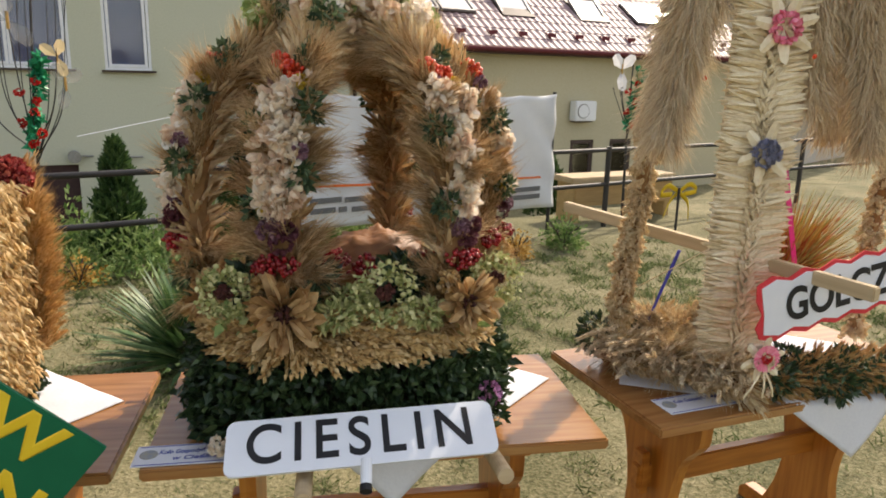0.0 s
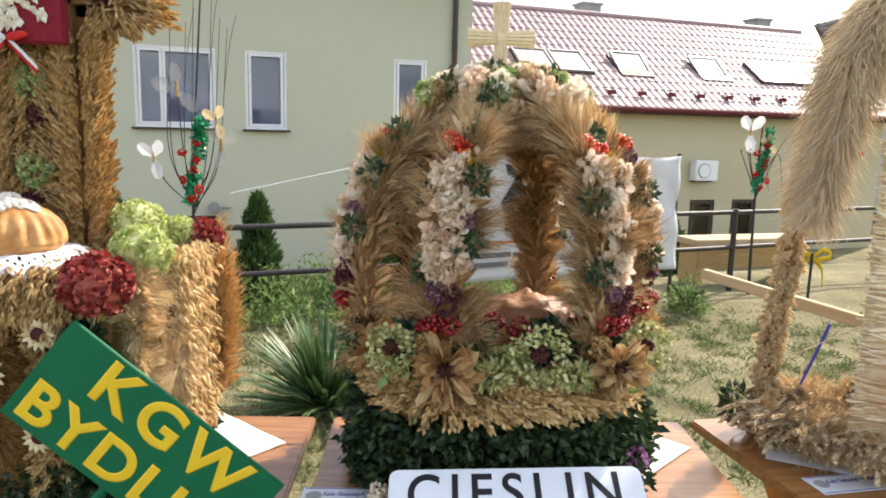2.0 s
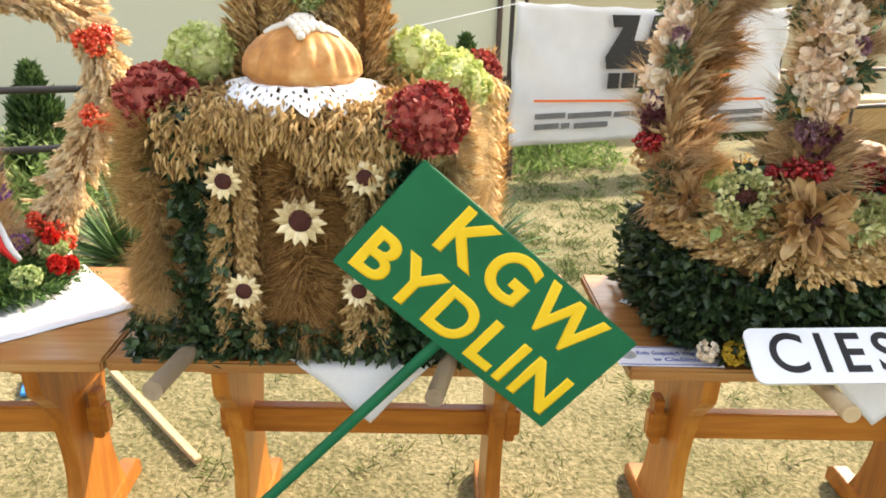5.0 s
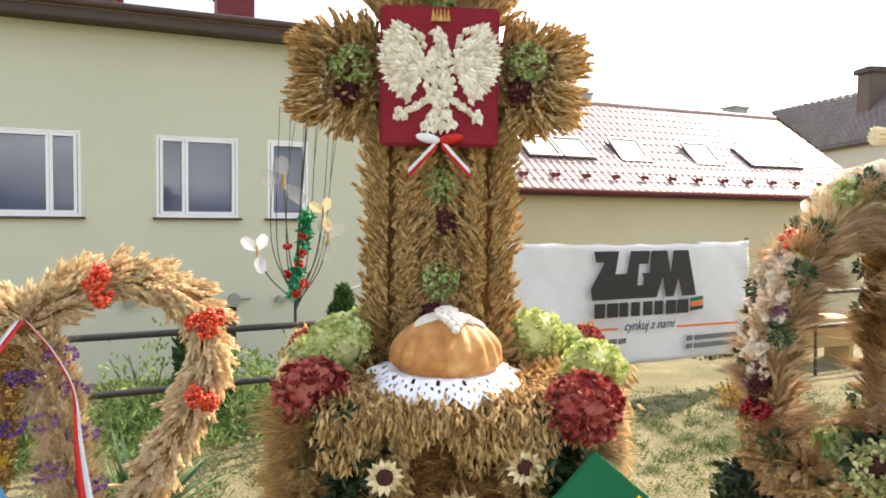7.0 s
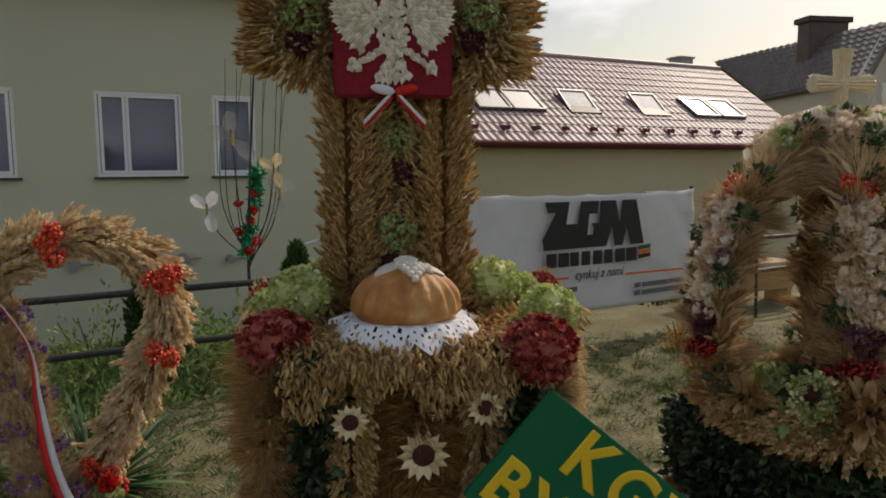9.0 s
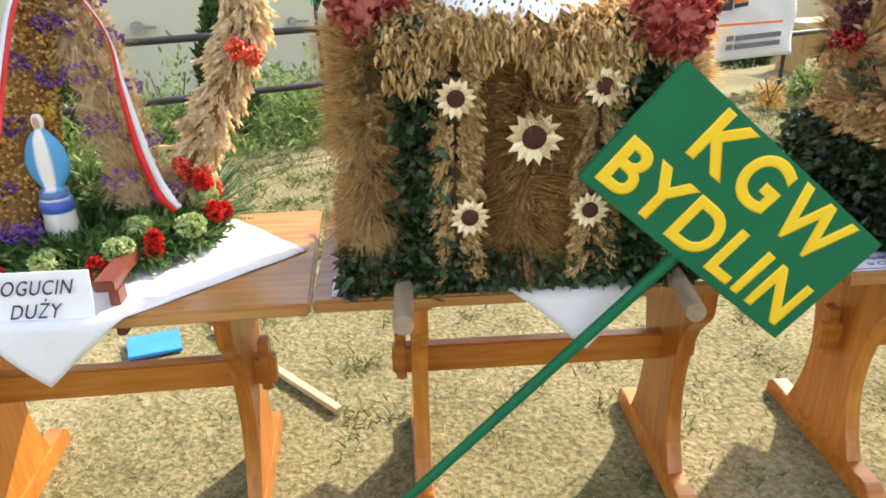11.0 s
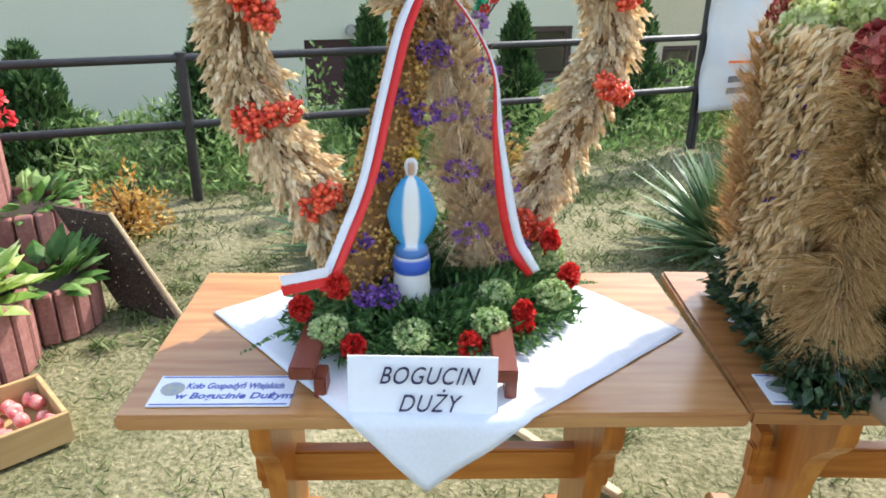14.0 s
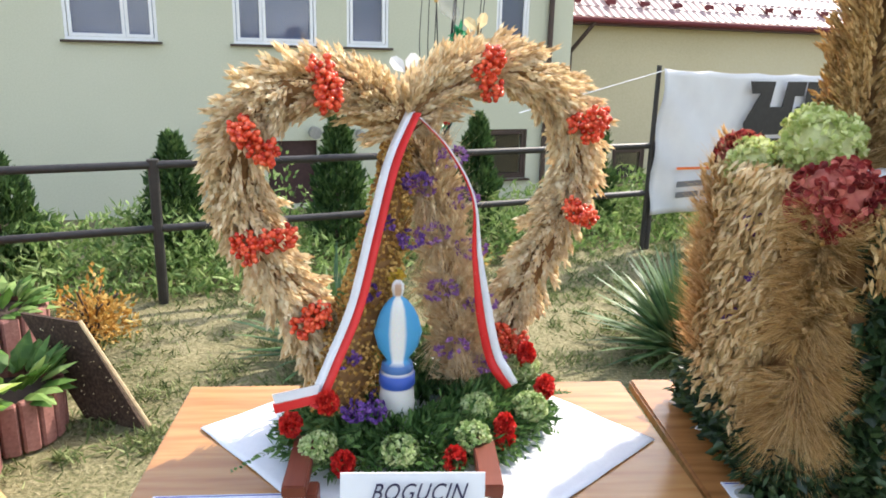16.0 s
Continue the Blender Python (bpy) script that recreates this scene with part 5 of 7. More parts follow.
def spine_fan(points, normal, length, count, parent, material, width, name, fall=-0.2, lift=0.4):
    """Tufts of bearded straw that leave an upright spine to both sides."""
    k = max(12, count // 115)
    q, t, u = along(spline(points, 16), k)
    nrm = unit(np.array([normal]))[0]
    side = np.cross(nrm, np.array([0, 0, 1.0]))
    sg = RNG.choice([-1.0, 1.0], k)[:, None] * RNG.uniform(0.0, 1.0, (k, 1))
    sg = np.where(sg * side[1] > 0, sg * 0.5, sg)
    T = side * sg + nrm * lift * RNG.uniform(0.1, 1.4, (k, 1)) + np.array([0, 0, 1.0]) * (fall + 0.55 * (u[:, None] - 0.4)) + RNG.normal(size=(k, 3)) * 0.22
    L = length * RNG.uniform(0.65, 1.2, k)
    i = RNG.integers(0, k, count)
    D = unit(T)[i] + RNG.normal(size=(count, 3)) * 0.16
    w = width * RNG.uniform(0.6, 1.4, count)
    f = scatter(NEEDLE, turned(D, L[i] * RNG.uniform(0.55, 1.1, count), w, w * 2, up=(0, 0, -1)), q[i] + RNG.normal(0, 0.010, (count, 3)))
    e = RNG.integers(0, k, count // 14)
    ears = scatter(EAR_PLAIN, turned(unit(T)[e] + RNG.normal(size=(len(e), 3)) * 0.2, 0.055, 0.0085), q[e] + unit(T)[e] * 0.02)
    return shell(joined(f, ears), name, material, parent)


def daisy(x, y, z, r, parent, n=14):
    a = np.linspace(0, 2 * math.pi, n, endpoint=False)
    d = np.stack([np.cos(a), np.full(n, -0.12), np.sin(a)], axis=1)
    prs = [scatter(GRAIN, turned(d + RNG.normal(size=d.shape) * 0.05, r * 0.74, r * 0.46, r * 0.16, up=(0, 1, 0)), np.array([(x, y, z)]) + d * r * 0.34)]
    p = shell(prs[0], "seed_flower", PUMPKIN, parent, "flower of pumpkin seeds with brown centre")
    bm = bmesh.new()
    bmesh.ops.create_uvsphere(bm, u_segments=14, v_segments=8, radius=1.0, matrix=Matrix.Translation((x, y - 0.004, z)) @ Matrix.Diagonal((r * 0.46, r * 0.16, r * 0.46, 1)))
    part("flower_centre", bm, SEEDBROWN, p)


def ear_field(x0, x1, z0, z1, y, count, length, width, parent, material, tilt=(0, -0.5, -1), name="wheat_sheath", template=None):
    P = np.stack([RNG.uniform(x0, x1, count), np.full(count, y) + RNG.uniform(-0.01, 0.01, count), RNG.uniform(z0, z1, count)], axis=1)
    D = np.array(tilt) + RNG.normal(size=(count, 3)) * 0.28
    return shell(scatter(EAR if template is None else template, turned(D, length * RNG.uniform(0.8, 1.2, count), width), P), name, material, parent)


def herring(x, z0, z1, y, half, count, length, width, parent, material, flip=1, name="wheat_sheath", axis="z"):
    """Ears in a plait: left and right of a spine, leaning along it."""
    u = RNG.uniform(0, 1, count)
    s = RNG.choice([-1, 1], count)
    o = RNG.uniform(0.05, 1.0, count) * half
    if axis == "z":
        P = np.stack([x + s * o * 0.4, y - 0.01 * RNG.uniform(0, 1, count), z0 + u * (z1 - z0)], axis=1)
        D = np.stack([s * 0.75, -0.35 * np.ones(count), flip * np.ones(count)], axis=1)
    else:
        P = np.stack([z0 + u * (z1 - z0), y - 0.01 * RNG.uniform(0, 1, count), x + s * o * 0.4], axis=1)
        D = np.stack([flip * np.ones(count), -0.35 * np.ones(count), s * 0.75], axis=1)
    D = D + RNG.normal(size=D.shape) * 0.22
    return shell(scatter(EAR, turned(D, length * RNG.uniform(0.8, 1.2, count), width), P), name, material, parent)


def altar_wreath():
    h = thing("cross_wreath", (-1.540, 1.855, 0.75), "harvest wreath altar of straw and oats with tall cross", "harvest wreath")
    h.scale = (1, 1, 0.98)
    part("body", box_bm((0.64, 0.43, 0.60), (0, -0.06, 0.315), bevel=0.03), CORE, h)
    n = 5200
    a = RNG.integers(0, 4, n)
    P = np.stack([RNG.uniform(-0.39, 0.39, n), RNG.uniform(-0.30, 0.18, n), RNG.uniform(0.0, 0.11, n)], axis=1)
    P[a == 0, 1], P[a == 1, 1] = -0.295, 0.18
    P[a == 2, 0], P[a == 3, 0] = -0.37, 0.38
    P += RNG.normal(0, 0.014, P.shape)
    P[:, 2] = np.maximum(P[:, 2], 0.012)
    D = unit(np.stack([P[:, 0] * 2, P[:, 1] * 3, RNG.uniform(-0.4, 0.6, n)], axis=1) + RNG.normal(size=(n, 3)) * 0.7)
    P[:, 2] = np.maximum(P[:, 2], 0.02 - np.minimum(0, D[:, 2]) * 0.035)
    shell(scatter(LEAF, turned(D, RNG.uniform(0.022, 0.04, n), 0.020), P), "boxwood_base", GREEN, h, "dark green boxwood sprigs")
    # ivy strips on the front
    for x in (-0.225, 0.225):
        n = 1100
        P = np.stack([x + RNG.normal(0, 0.024, n), -0.290 + RNG.normal(0, 0.014, n), RNG.uniform(0.05, 0.60, n)], axis=1)
        D = np.array([0, -0.8, -0.2]) + RNG.normal(size=(n, 3)) * 0.7
        shell(scatter(LEAF, turned(D, 0.036, 0.026), P), "ivy_strip", GREEN, h)
        herring(x * 0.67, 0.08, 0.55, -0.292, 0.065, 270, 0.062, 0.016, h, WHEAT_GOLD, -1)
    spine_fan([(0.0, -0.277, 0.12), (0, -0.280, 0.32), (0.0, -0.277, 0.52)], (0, -1, 0), 0.115, 11000, h, PLUSH, 0.0015, "brown_fan", -0.15, 0.05)
    ear_field(-0.13, 0.13, 0.06, 0.56, -0.283, 260, 0.05, 0.010, h, PLUSH, (0, -0.22, -1))
    for x, z, r in ((0.006, 0.375, 0.056), (0.145, 0.475, 0.040), (-0.152, 0.460, 0.040), (-0.125, 0.205, 0.041), (0.13, 0.21, 0.039)):
        daisy(x, -0.336, z, r, h)
    # corner fans and side panels
    for s in (-1, 1):
        # paler straw on the right fan, browner on the left: sunlight put into the colour
        spine_fan([(s * 0.33, -0.225, 0.14), (s * 0.335, -0.235, 0.30), (s * 0.335, -0.235, 0.46), (s * 0.32, -0.22, 0.60)], (s * 0.72, -0.7, 0), 0.118 if s < 0 else 0.10, 9000 if s < 0 else 5000, h, WHEAT_GOLD if s < 0 else PALEGOLD, 0.0014, "bearded_fan", -0.15, 0.42)
        spine_fan([(s * 0.335, -0.235, 0.10), (s * 0.34, -0.245, 0.24)], (s * 0.85, -0.55, 0), 0.13 if s < 0 else 0.12, 2200, h, WHEAT_GOLD if s < 0 else PALEGOLD, 0.0015, "bearded_tail", -1.1, 0.3)
        n = 2600
        zc = RNG.uniform(0.10, 0.66, n)
        P = np.stack([s * ((0.356 if s < 0 else 0.398) + 0.020 * np.sin(zc * 42) ** 2) + RNG.normal(0, 0.016, n), RNG.uniform(-0.15, 0.11, n), zc], axis=1)
        D = np.array([s * 0.5, -0.1, -0.9]) + RNG.normal(size=(n, 3)) * 0.35
        shell(scatter(GRAIN, turned(D, 0.033, 0.0115), P), "oat_panel", OAT, h, "panel of oat grains")
        for yy, z in ((-0.06, 0.53), (-0.02, 0.31), (-0.10, 0.42)):
            shell(floret_ball((s * 0.375, yy, z), 0.020, 26, 0.011), "violet_flower", PURPLE, h)
        ow = 0.058 if s > 0 else 0.0
        if s > 0:
            brush((0.335, -0.215, 0.565), (0.8, -0.6, 0.2), 0.10, 1200, h, PALEGOLD, 0.0016, 0.45, name="side_fan", down=0.3)
            brush((0.385, -0.15, 0.34), (1, -0.35, 0), 0.115, 2000, h, PALEGOLD, 0.0016, 0.35, name="side_fan", down=0.15)
        line = spline([(s * 0.34 + ow, 0.14 + 0.03 * s, 0.14), (s * 0.36 + ow, 0.14 + 0.03 * s, 0.3), (s * 0.36 + ow, 0.14 + 0.03 * s, 0.52), (s * 0.33 + ow, 0.14 + 0.03 * s, 0.64)], 20)
        shell(joined(sheath(line, 420, 0.03, 0.08, 0.011, 0.9), sheath(line, 2600, 0.03, 0.09, 0.0017, 1.2, NEEDLE)), "straw_edge", AMBER, h)
    # oats hanging over the front of the top
    n = 5200
    u = RNG.uniform(0, 1, n)
    x = RNG.uniform(-0.29, 0.29, n)
    edge = np.stack([x, -0.10 - 0.22 * np.clip(u * 1.7, 0, 1), 0.618 - 0.010 * u - 0.115 * np.clip(u - 0.5, 0, 1) * 2 * (0.8 + 0.35 * np.sin(x * 14) + 0.25 * np.sin(x * 47))], axis=1) + RNG.normal(0, 0.010, (n, 3))
    D = np.stack([RNG.normal(0, 0.35, n), -0.8 + 0.4 * u, 0.15 - 1.5 * u], axis=1) + RNG.normal(0, 0.25, (n, 3))
    # golden_wheat instead of oat_grain: the front's shade is put into the fringe colour
    shell(scatter(GRAIN, turned(D, RNG.uniform(0.022, 0.034, n), 0.009), edge), "oat_fringe", WHEAT_GOLD, h, "hanging fringe of oat panicles")
    n = 1500
    P = np.stack([RNG.uniform(-0.33, 0.33, n), RNG.uniform(-0.10, 0.24, n), np.full(n, 0.602)], axis=1)
    D = np.stack([RNG.normal(0, 0.8, n), RNG.normal(-0.2, 0.7, n), RNG.uniform(0.05, 0.5, n)], axis=1)
    shell(scatter(EAR_PLAIN, turned(D, 0.07, 0.012), P), "top_cover", WHEAT_GOLD, h)
    # hydrangea heads
    for x, y, z, r, m, nm in ((-0.315, -0.225, 0.615, 0.084, MAROON, "dark red hydrangea head"), (0.275, -0.31, 0.595, 0.084, MAROON, "dark red hydrangea head"), (-0.345, 0.10, 0.655, 0.05, MAROON, "dark red hydrangea head"), (0.40, 0.12, 0.65, 0.058, MAROON, "dark red hydrangea head"),
                              (-0.26, -0.06, 0.70, 0.075, LIME, "pale green hydrangea head"), (-0.20, 0.08, 0.71, 0.065, LIME, "pale green hydrangea head"), (0.245, 0.04, 0.70, 0.075, LIME, "pale green hydrangea head"), (0.335, -0.18, 0.655, 0.075, LIME, "pale green hydrangea head"), (0.335, 0.10, 0.66, 0.06, LIME, "pale green hydrangea head"), (-0.34, 0.05, 0.64, 0.06, LIME, "pale green hydrangea head")):
        bm = bmesh.new()
        bmesh.ops.create_icosphere(bm, subdivisions=2, radius=r * 0.8, matrix=Matrix.Translation((x, y, z)))
        hd = part("hydrangea", bm, m, h, nm)
        shell(floret_ball((x, y, z), r, 210, 0.019 if m is MAROON else 0.016, (1, 0.9, 0.9)), "floret_cover", m, hd)
    brush((0.17, 0.10, 0.64), (0.2, -0.3, 1), 0.12, 500, h, WHEAT_GOLD, 0.003, 0.6, name="straw_tuft")
    brush((-0.17, 0.02, 0.64), (-0.2, -0.3, 1), 0.12, 500, h, WHEAT_GOLD, 0.003, 0.6, name="straw_tuft")
    # the cross, z from 0.62 to 1.72, its face near y = 0
    cr = part("cross", box_bm((0.285, 0.10, 1.04), (0, 0.07, 1.12), bevel=0.03), CORE, h, "tall cross covered with wheat ears")
    cr.location.x = -0.014
    part("cross_arm", box_bm((0.60, 0.10, 0.20), (0, 0.07, 1.375), bevel=0.03), CORE, cr)
    for x in (-0.06, 0.06):
        herring(x, 0.6, 1.22, 0.012, 0.05, 150, 0.07, 0.0115, cr, WHEAT_GOLD, 1)
    for x in (-0.125, 0.125):
        herring(x, 0.58, 1.22, 0.015, 0.075, 340, 0.088, 0.0138, cr, WHEAT_GOLD, 1)
        P = np.stack([np.full(330, x * 1.05), RNG.uniform(0.0, 0.13, 330), RNG.uniform(0.58, 1.24, 330)], axis=1)
        D = np.stack([np.full(330, np.sign(x) * 0.7), RNG.normal(0, 0.3, 330), np.full(330, 0.9)], axis=1) + RNG.normal(0, 0.2, (330, 3))
        shell(scatter(EAR, turned(D, 0.08, 0.0125), P), "edge_sheath", WHEAT_GOLD, cr)
    n = 900
    P = np.stack([RNG.normal(0, 0.045, n), 0.012 + RNG.normal(0, 0.008, n), RNG.uniform(0.66, 1.22, n)], axis=1)
    D = np.array([0, -0.6, 0.2]) + RNG.normal(size=(n, 3)) * 0.8
    shell(scatter(GRAIN, turned(D, 0.028, 0.010), P), "oat_centre", mat("dull_oat", [(0.22, 0.14, 0.06), (0.42, 0.30, 0.15), (0.58, 0.46, 0.28)], 0.7, 60, 0.2, 0.7, translucent=0.2), cr)
    for x, z, m, r in ((0.0, 1.09, SEDUM, 0.042), (0.0, 0.85, SEDUM, 0.048), (0.02, 1.0, PLUM, 0.03), (-0.01, 0.76, PLUM, 0.028), (-0.225, 1.39, SEDUM, 0.05), (0.215, 1.41, SEDUM, 0.05), (-0.235, 1.33, PLUM, 0.026), (0.2, 1.34, PLUM, 0.028), (0.0, 1.595, SEDUM, 0.048), (0.0, 1.67, PLUM, 0.03)):
        shell(floret_ball((x, 0.0, z), r, 120, 0.013, (1, 0.5, 1)), "dried_flower", m, cr)
    for s in (-1, 1):
        n = 520
        t = RNG.uniform(0, 1, n)
        P = np.stack([s * (0.16 + 0.165 * t), RNG.uniform(0.0, 0.12, n), 1.375 + RNG.uniform(-0.10, 0.10, n)], axis=1)
        out = np.clip(t - 0.35, 0, 1) * 2.2
        D = np.stack([s * (0.25 + out), RNG.normal(-0.15, 0.25, n), np.sign(P[:, 2] - 1.375) * (0.9 - 0.5 * out)], axis=1) + RNG.normal(0, 0.2, (n, 3))
        keep = (np.abs(P[:, 2] - 1.375) > 0.045) | (t > 0.72)
        shell(scatter(EAR, turned(D[keep], 0.085, 0.0125), P[keep]), "arm_sheath", WHEAT_GOLD, cr)
        n = 300
        P = np.stack([s * RNG.uniform(0.16, 0.30, n), 0.008 + RNG.normal(0, 0.008, n), 1.375 + RNG.normal(0, 0.04, n)], axis=1)
        shell(scatter(GRAIN, turned(np.array([0, -0.7, 0]) + RNG.normal(size=(n, 3)) * 0.8, 0.028, 0.01), P), "oat_centre", MATS["dull_oat"], cr)
    n = 760
    P = np.stack([RNG.uniform(-0.14, 0.14, n), RNG.uniform(-0.01, 0.13, n), RNG.uniform(1.50, 1.675, n)], axis=1)
    D = np.stack([P[:, 0] * 8, RNG.normal(-0.2, 0.25, n), np.full(n, 0.9)], axis=1) + RNG.normal(0, 0.2, (n, 3))
    keep = (np.abs(P[:, 0]) > 0.07) | (P[:, 2] > 1.635) | (P[:, 1] > 0.05)
    shell(scatter(EAR, turned(D[keep], 0.098, 0.0145), P[keep]), "head_sheath", WHEAT_GOLD, cr)
    # red panel with a white seed emblem
    pan = part("emblem_panel", box_bm((0.288, 0.03, 0.340), (0.0, -0.055, 1.358), bevel=0.006), mat("red_cloth", [(0.16, 0.008, 0.018), (0.26, 0.015, 0.03)], 0.85, 90, 0.3, 0.0), h, "dark red cloth panel")
    prs = []

    def seed(x, z, ang, l=0.021, w=0.0115):
        l, w = l * 1.15, w * 1.45
        d = np.array([[math.cos(ang), -0.12, math.sin(ang)]])
        prs.append(scatter(GRAIN, turned(d, l, w, 0.009, up=(0, 1, 0)), np.array([(x - math.cos(ang) * l / 2, -0.071 - RNG.uniform(0, 0.005), z - math.sin(ang) * l / 2)])))

    for s in (-1, 1):
        # each wing: feathers in rows that fan out from the shoulder
        for row, rad in enumerate((0.018, 0.032, 0.046, 0.060, 0.074, 0.088, 0.102)):
            k = 7 + 3 * row
            for q in range(k):
                a = radians(-62 + 118 * (q + 0.5 * (row % 2)) / (k - 1))
                bulge = 1.0 + 0.16 * math.sin(a * 1.3) + 0.05 * math.cos(q * 2.2)
                x, z = 0.034 + rad * bulge * math.cos(a), 1.382 + rad * bulge * math.sin(a) * 1.05
                if x > 0.0 and not (x < 0.040 and z > 1.405):
                    seed(s * x, z, a if s > 0 else math.pi - a, 0.024, 0.012)
        for q in range(80):
            a, r0 = RNG.uniform(0, 6.28), 0.046 * math.sqrt(RNG.uniform(0, 1))
            seed(s * (0.083 + r0 * math.cos(a)), 1.428 + r0 * 1.05 * math.sin(a), (0.9 if s > 0 else math.pi - 0.9) + RNG.normal(0, 0.3))
        for q in range(16):
            u = q / 15
            seed(s * (0.022 + 0.068 * u), 1.306 - 0.045 * u + RNG.normal(0, 0.004), -math.pi / 2 + s * 0.9 + RNG.normal(0, 0.4), 0.02)
        for q in range(7):
            seed(s * (0.092 + RNG.normal(0, 0.007)), 1.258 + RNG.normal(0, 0.007), -math.pi / 2 + s * RNG.uniform(-0.9, 0.9), 0.02)
    for q in range(170):
        z = RNG.uniform(1.285, 1.425)
        w = np.interp(z, [1.285, 1.34, 1.39, 1.425], [0.018, 0.040, 0.040, 0.014])
        seed(RNG.uniform(-w, w), z, -math.pi / 2 + RNG.normal(0, 0.45), 0.019)
    for q in range(26):
        seed(RNG.uniform(-0.012, 0.012), RNG.uniform(1.42, 1.478), math.pi / 2 + RNG.normal(0, 0.5), 0.017)
    for q in range(4):
        seed(-0.016 - 0.003 * q, 1.466 - 0.002 * q, math.pi + 0.4, 0.012, 0.008)
    for q in range(56):
        u = RNG.uniform(0, 1)
        seed(RNG.uniform(-1, 1) * (0.012 + 0.036 * u), 1.285 - 0.060 * u, -math.pi / 2 + RNG.normal(0, 0.35), 0.022)
    shell(joined(*prs), "seed_emblem", SEEDWHITE, pan, "emblem laid in white seeds")
    bm = bmesh.new()
    for k in range(5):
        bmesh.ops.create_cone(bm, cap_ends=True, segments=8, radius1=0.006, radius2=0.001, depth=0.03, matrix=Matrix.Translation((-0.018 + 0.009 * k, -0.074, 1.505)))
    part("gold_crest", bm, GOLDBALL, pan)
    pan.location.x = -0.024
    for s in (-1, 1):
        for k, m in ((0, LINEN), (1, RED)):
            o = 0.011 * k
            part("ribbon_tail", prism_bm([(s * 0.005, 1.205 - o), (s * 0.075, 1.13 - o), (s * 0.075, 1.118 - o), (s * 0.005, 1.193 - o)], -0.082, -0.079), m, pan)
        bm = bmesh.new()
        bmesh.ops.create_uvsphere(bm, u_segments=12, v_segments=8, radius=1.0, matrix=Matrix.Translation((s * 0.028, -0.083, 1.205)) @ Matrix.Rotation(s * -0.2, 4, "Y") @ Matrix.Diagonal((0.03, 0.008, 0.012, 1)))
        part("bow_loop", bm, LINEN if s < 0 else RED, pan)


altar_wreath()


def loaf():
    t = thing("bread_loaf", (-1.548, 1.705, 1.385), "round golden crusted loaf with pale dough flowers", "bread")
    n, m = 160, 20
    V, F = [], []
    for k in range(m + 1):
        u = k / m
        for i in range(n):
            a = 2 * math.pi * i / n
            f = math.sin(math.pi * u * 0.5 + 0.0)
            r = 0.131 * max(0.0, 1 - u ** 2.5) ** 0.55
            r *= 1 + (0.042 * math.cos(20 * a + 0.6 * math.sin(3 * a)) + 0.02 * math.sin(2 * a + 1)) * math.exp(-((u - 0.5) / 0.35) ** 2)
            if u < 0.15:
                r *= 0.86 + 0.14 * u / 0.15
            V.append((r * math.cos(a), r * math.sin(a) * 0.95, 0.128 * u + 0.004))
    for k in range(m):
        for i in range(n):
            j = (i + 1) % n
            F.append((k * n + i, k * n + j, (k + 1) * n + j, (k + 1) * n + i))
    b = obj("crust", raw("crust", V, F, True), CRUST, t)
    us = np.linspace(1, 0.15, 40)
    rr = 0.131 * (1 - us ** 2.5) ** 0.55
    zz = 0.128 * us + 0.004

    def lay(x, y, lift):
        return np.stack([x, y * 0.95, np.interp(np.hypot(x, y), rr, zz) + lift], axis=1)
    # dough leaves lying on the crust, a knot and a bunch of little balls
    for deg, ln, wd in ((205, 0.085, 0.030), (-15, 0.092, 0.034), (95, 0.070, 0.030), (-40, 0.075, 0.022)):
        a = radians(deg)
        g, w = np.meshgrid(np.linspace(0, 1, 11), np.linspace(-1, 1, 7), indexing="ij")
        side = w * wd * np.sin(math.pi * np.clip(g * 0.93 + 0.05, 0, 1)) ** 0.8
        x, y = g * ln * math.cos(a) - side * math.sin(a), g * ln * math.sin(a) + side * math.cos(a)
        V = lay(x.ravel(), y.ravel(), 0.004 + 0.003 * np.abs(w.ravel()))
        i, j = np.meshgrid(np.arange(10), np.arange(6), indexing="ij")
        q = (i * 7 + j).ravel()
        o = obj("dough_leaf", raw("dough_leaf", V, np.stack([q, q + 7, q + 8, q + 1], axis=1), True), DOUGH, t, "pale dough leaf")
        o.modifiers.new("thick", "SOLIDIFY").thickness = 0.006
    for k in range(15):
        row = int((math.sqrt(8 * k + 1) - 1) / 2)
        x, y = 0.012 + (k - row * (row + 1) / 2 - row / 2) * 0.017, -0.085 + 0.014 * row - 0.004
        p = lay(np.array([x]), np.array([y]), 0.006)[0]
        bm = bmesh.new()
        bmesh.ops.create_icosphere(bm, subdivisions=2, radius=0.0098, matrix=Matrix.Translation(p))
        part("dough_ball", bm, DOUGH, t)
    for q in range(2):
        ring = spline([(math.cos(a) * (0.022 - 0.009 * q), math.sin(a) * (0.022 - 0.009 * q), 0.138 + 0.006 * q) for a in np.linspace(0, 5.6, 9)], 24)
        shell(tube(ring, 0.008 - 0.002 * q, 8), "dough_rose", DOUGH, t, "", True)
    # lace doily with a scalloped, pierced border
    d = thing("lace_doily", (-1.548, 1.705, 1.386), "white crocheted lace doily under the bread", "doily")
    bm = bmesh.new()
    seg, rings = 320, 15
    grid = []
    for q in range(rings):
        f = q / (rings - 1)
        row = []
        for i in range(seg):
            a = 2 * math.pi * i / seg
            sc = abs(math.sin(a * 8))
            r = 0.10 + (0.070 + 0.020 * sc) * f
            drop = max(0.0, r - 0.140)
            fr = 1.0 if math.sin(a) < 0.2 else 0.25
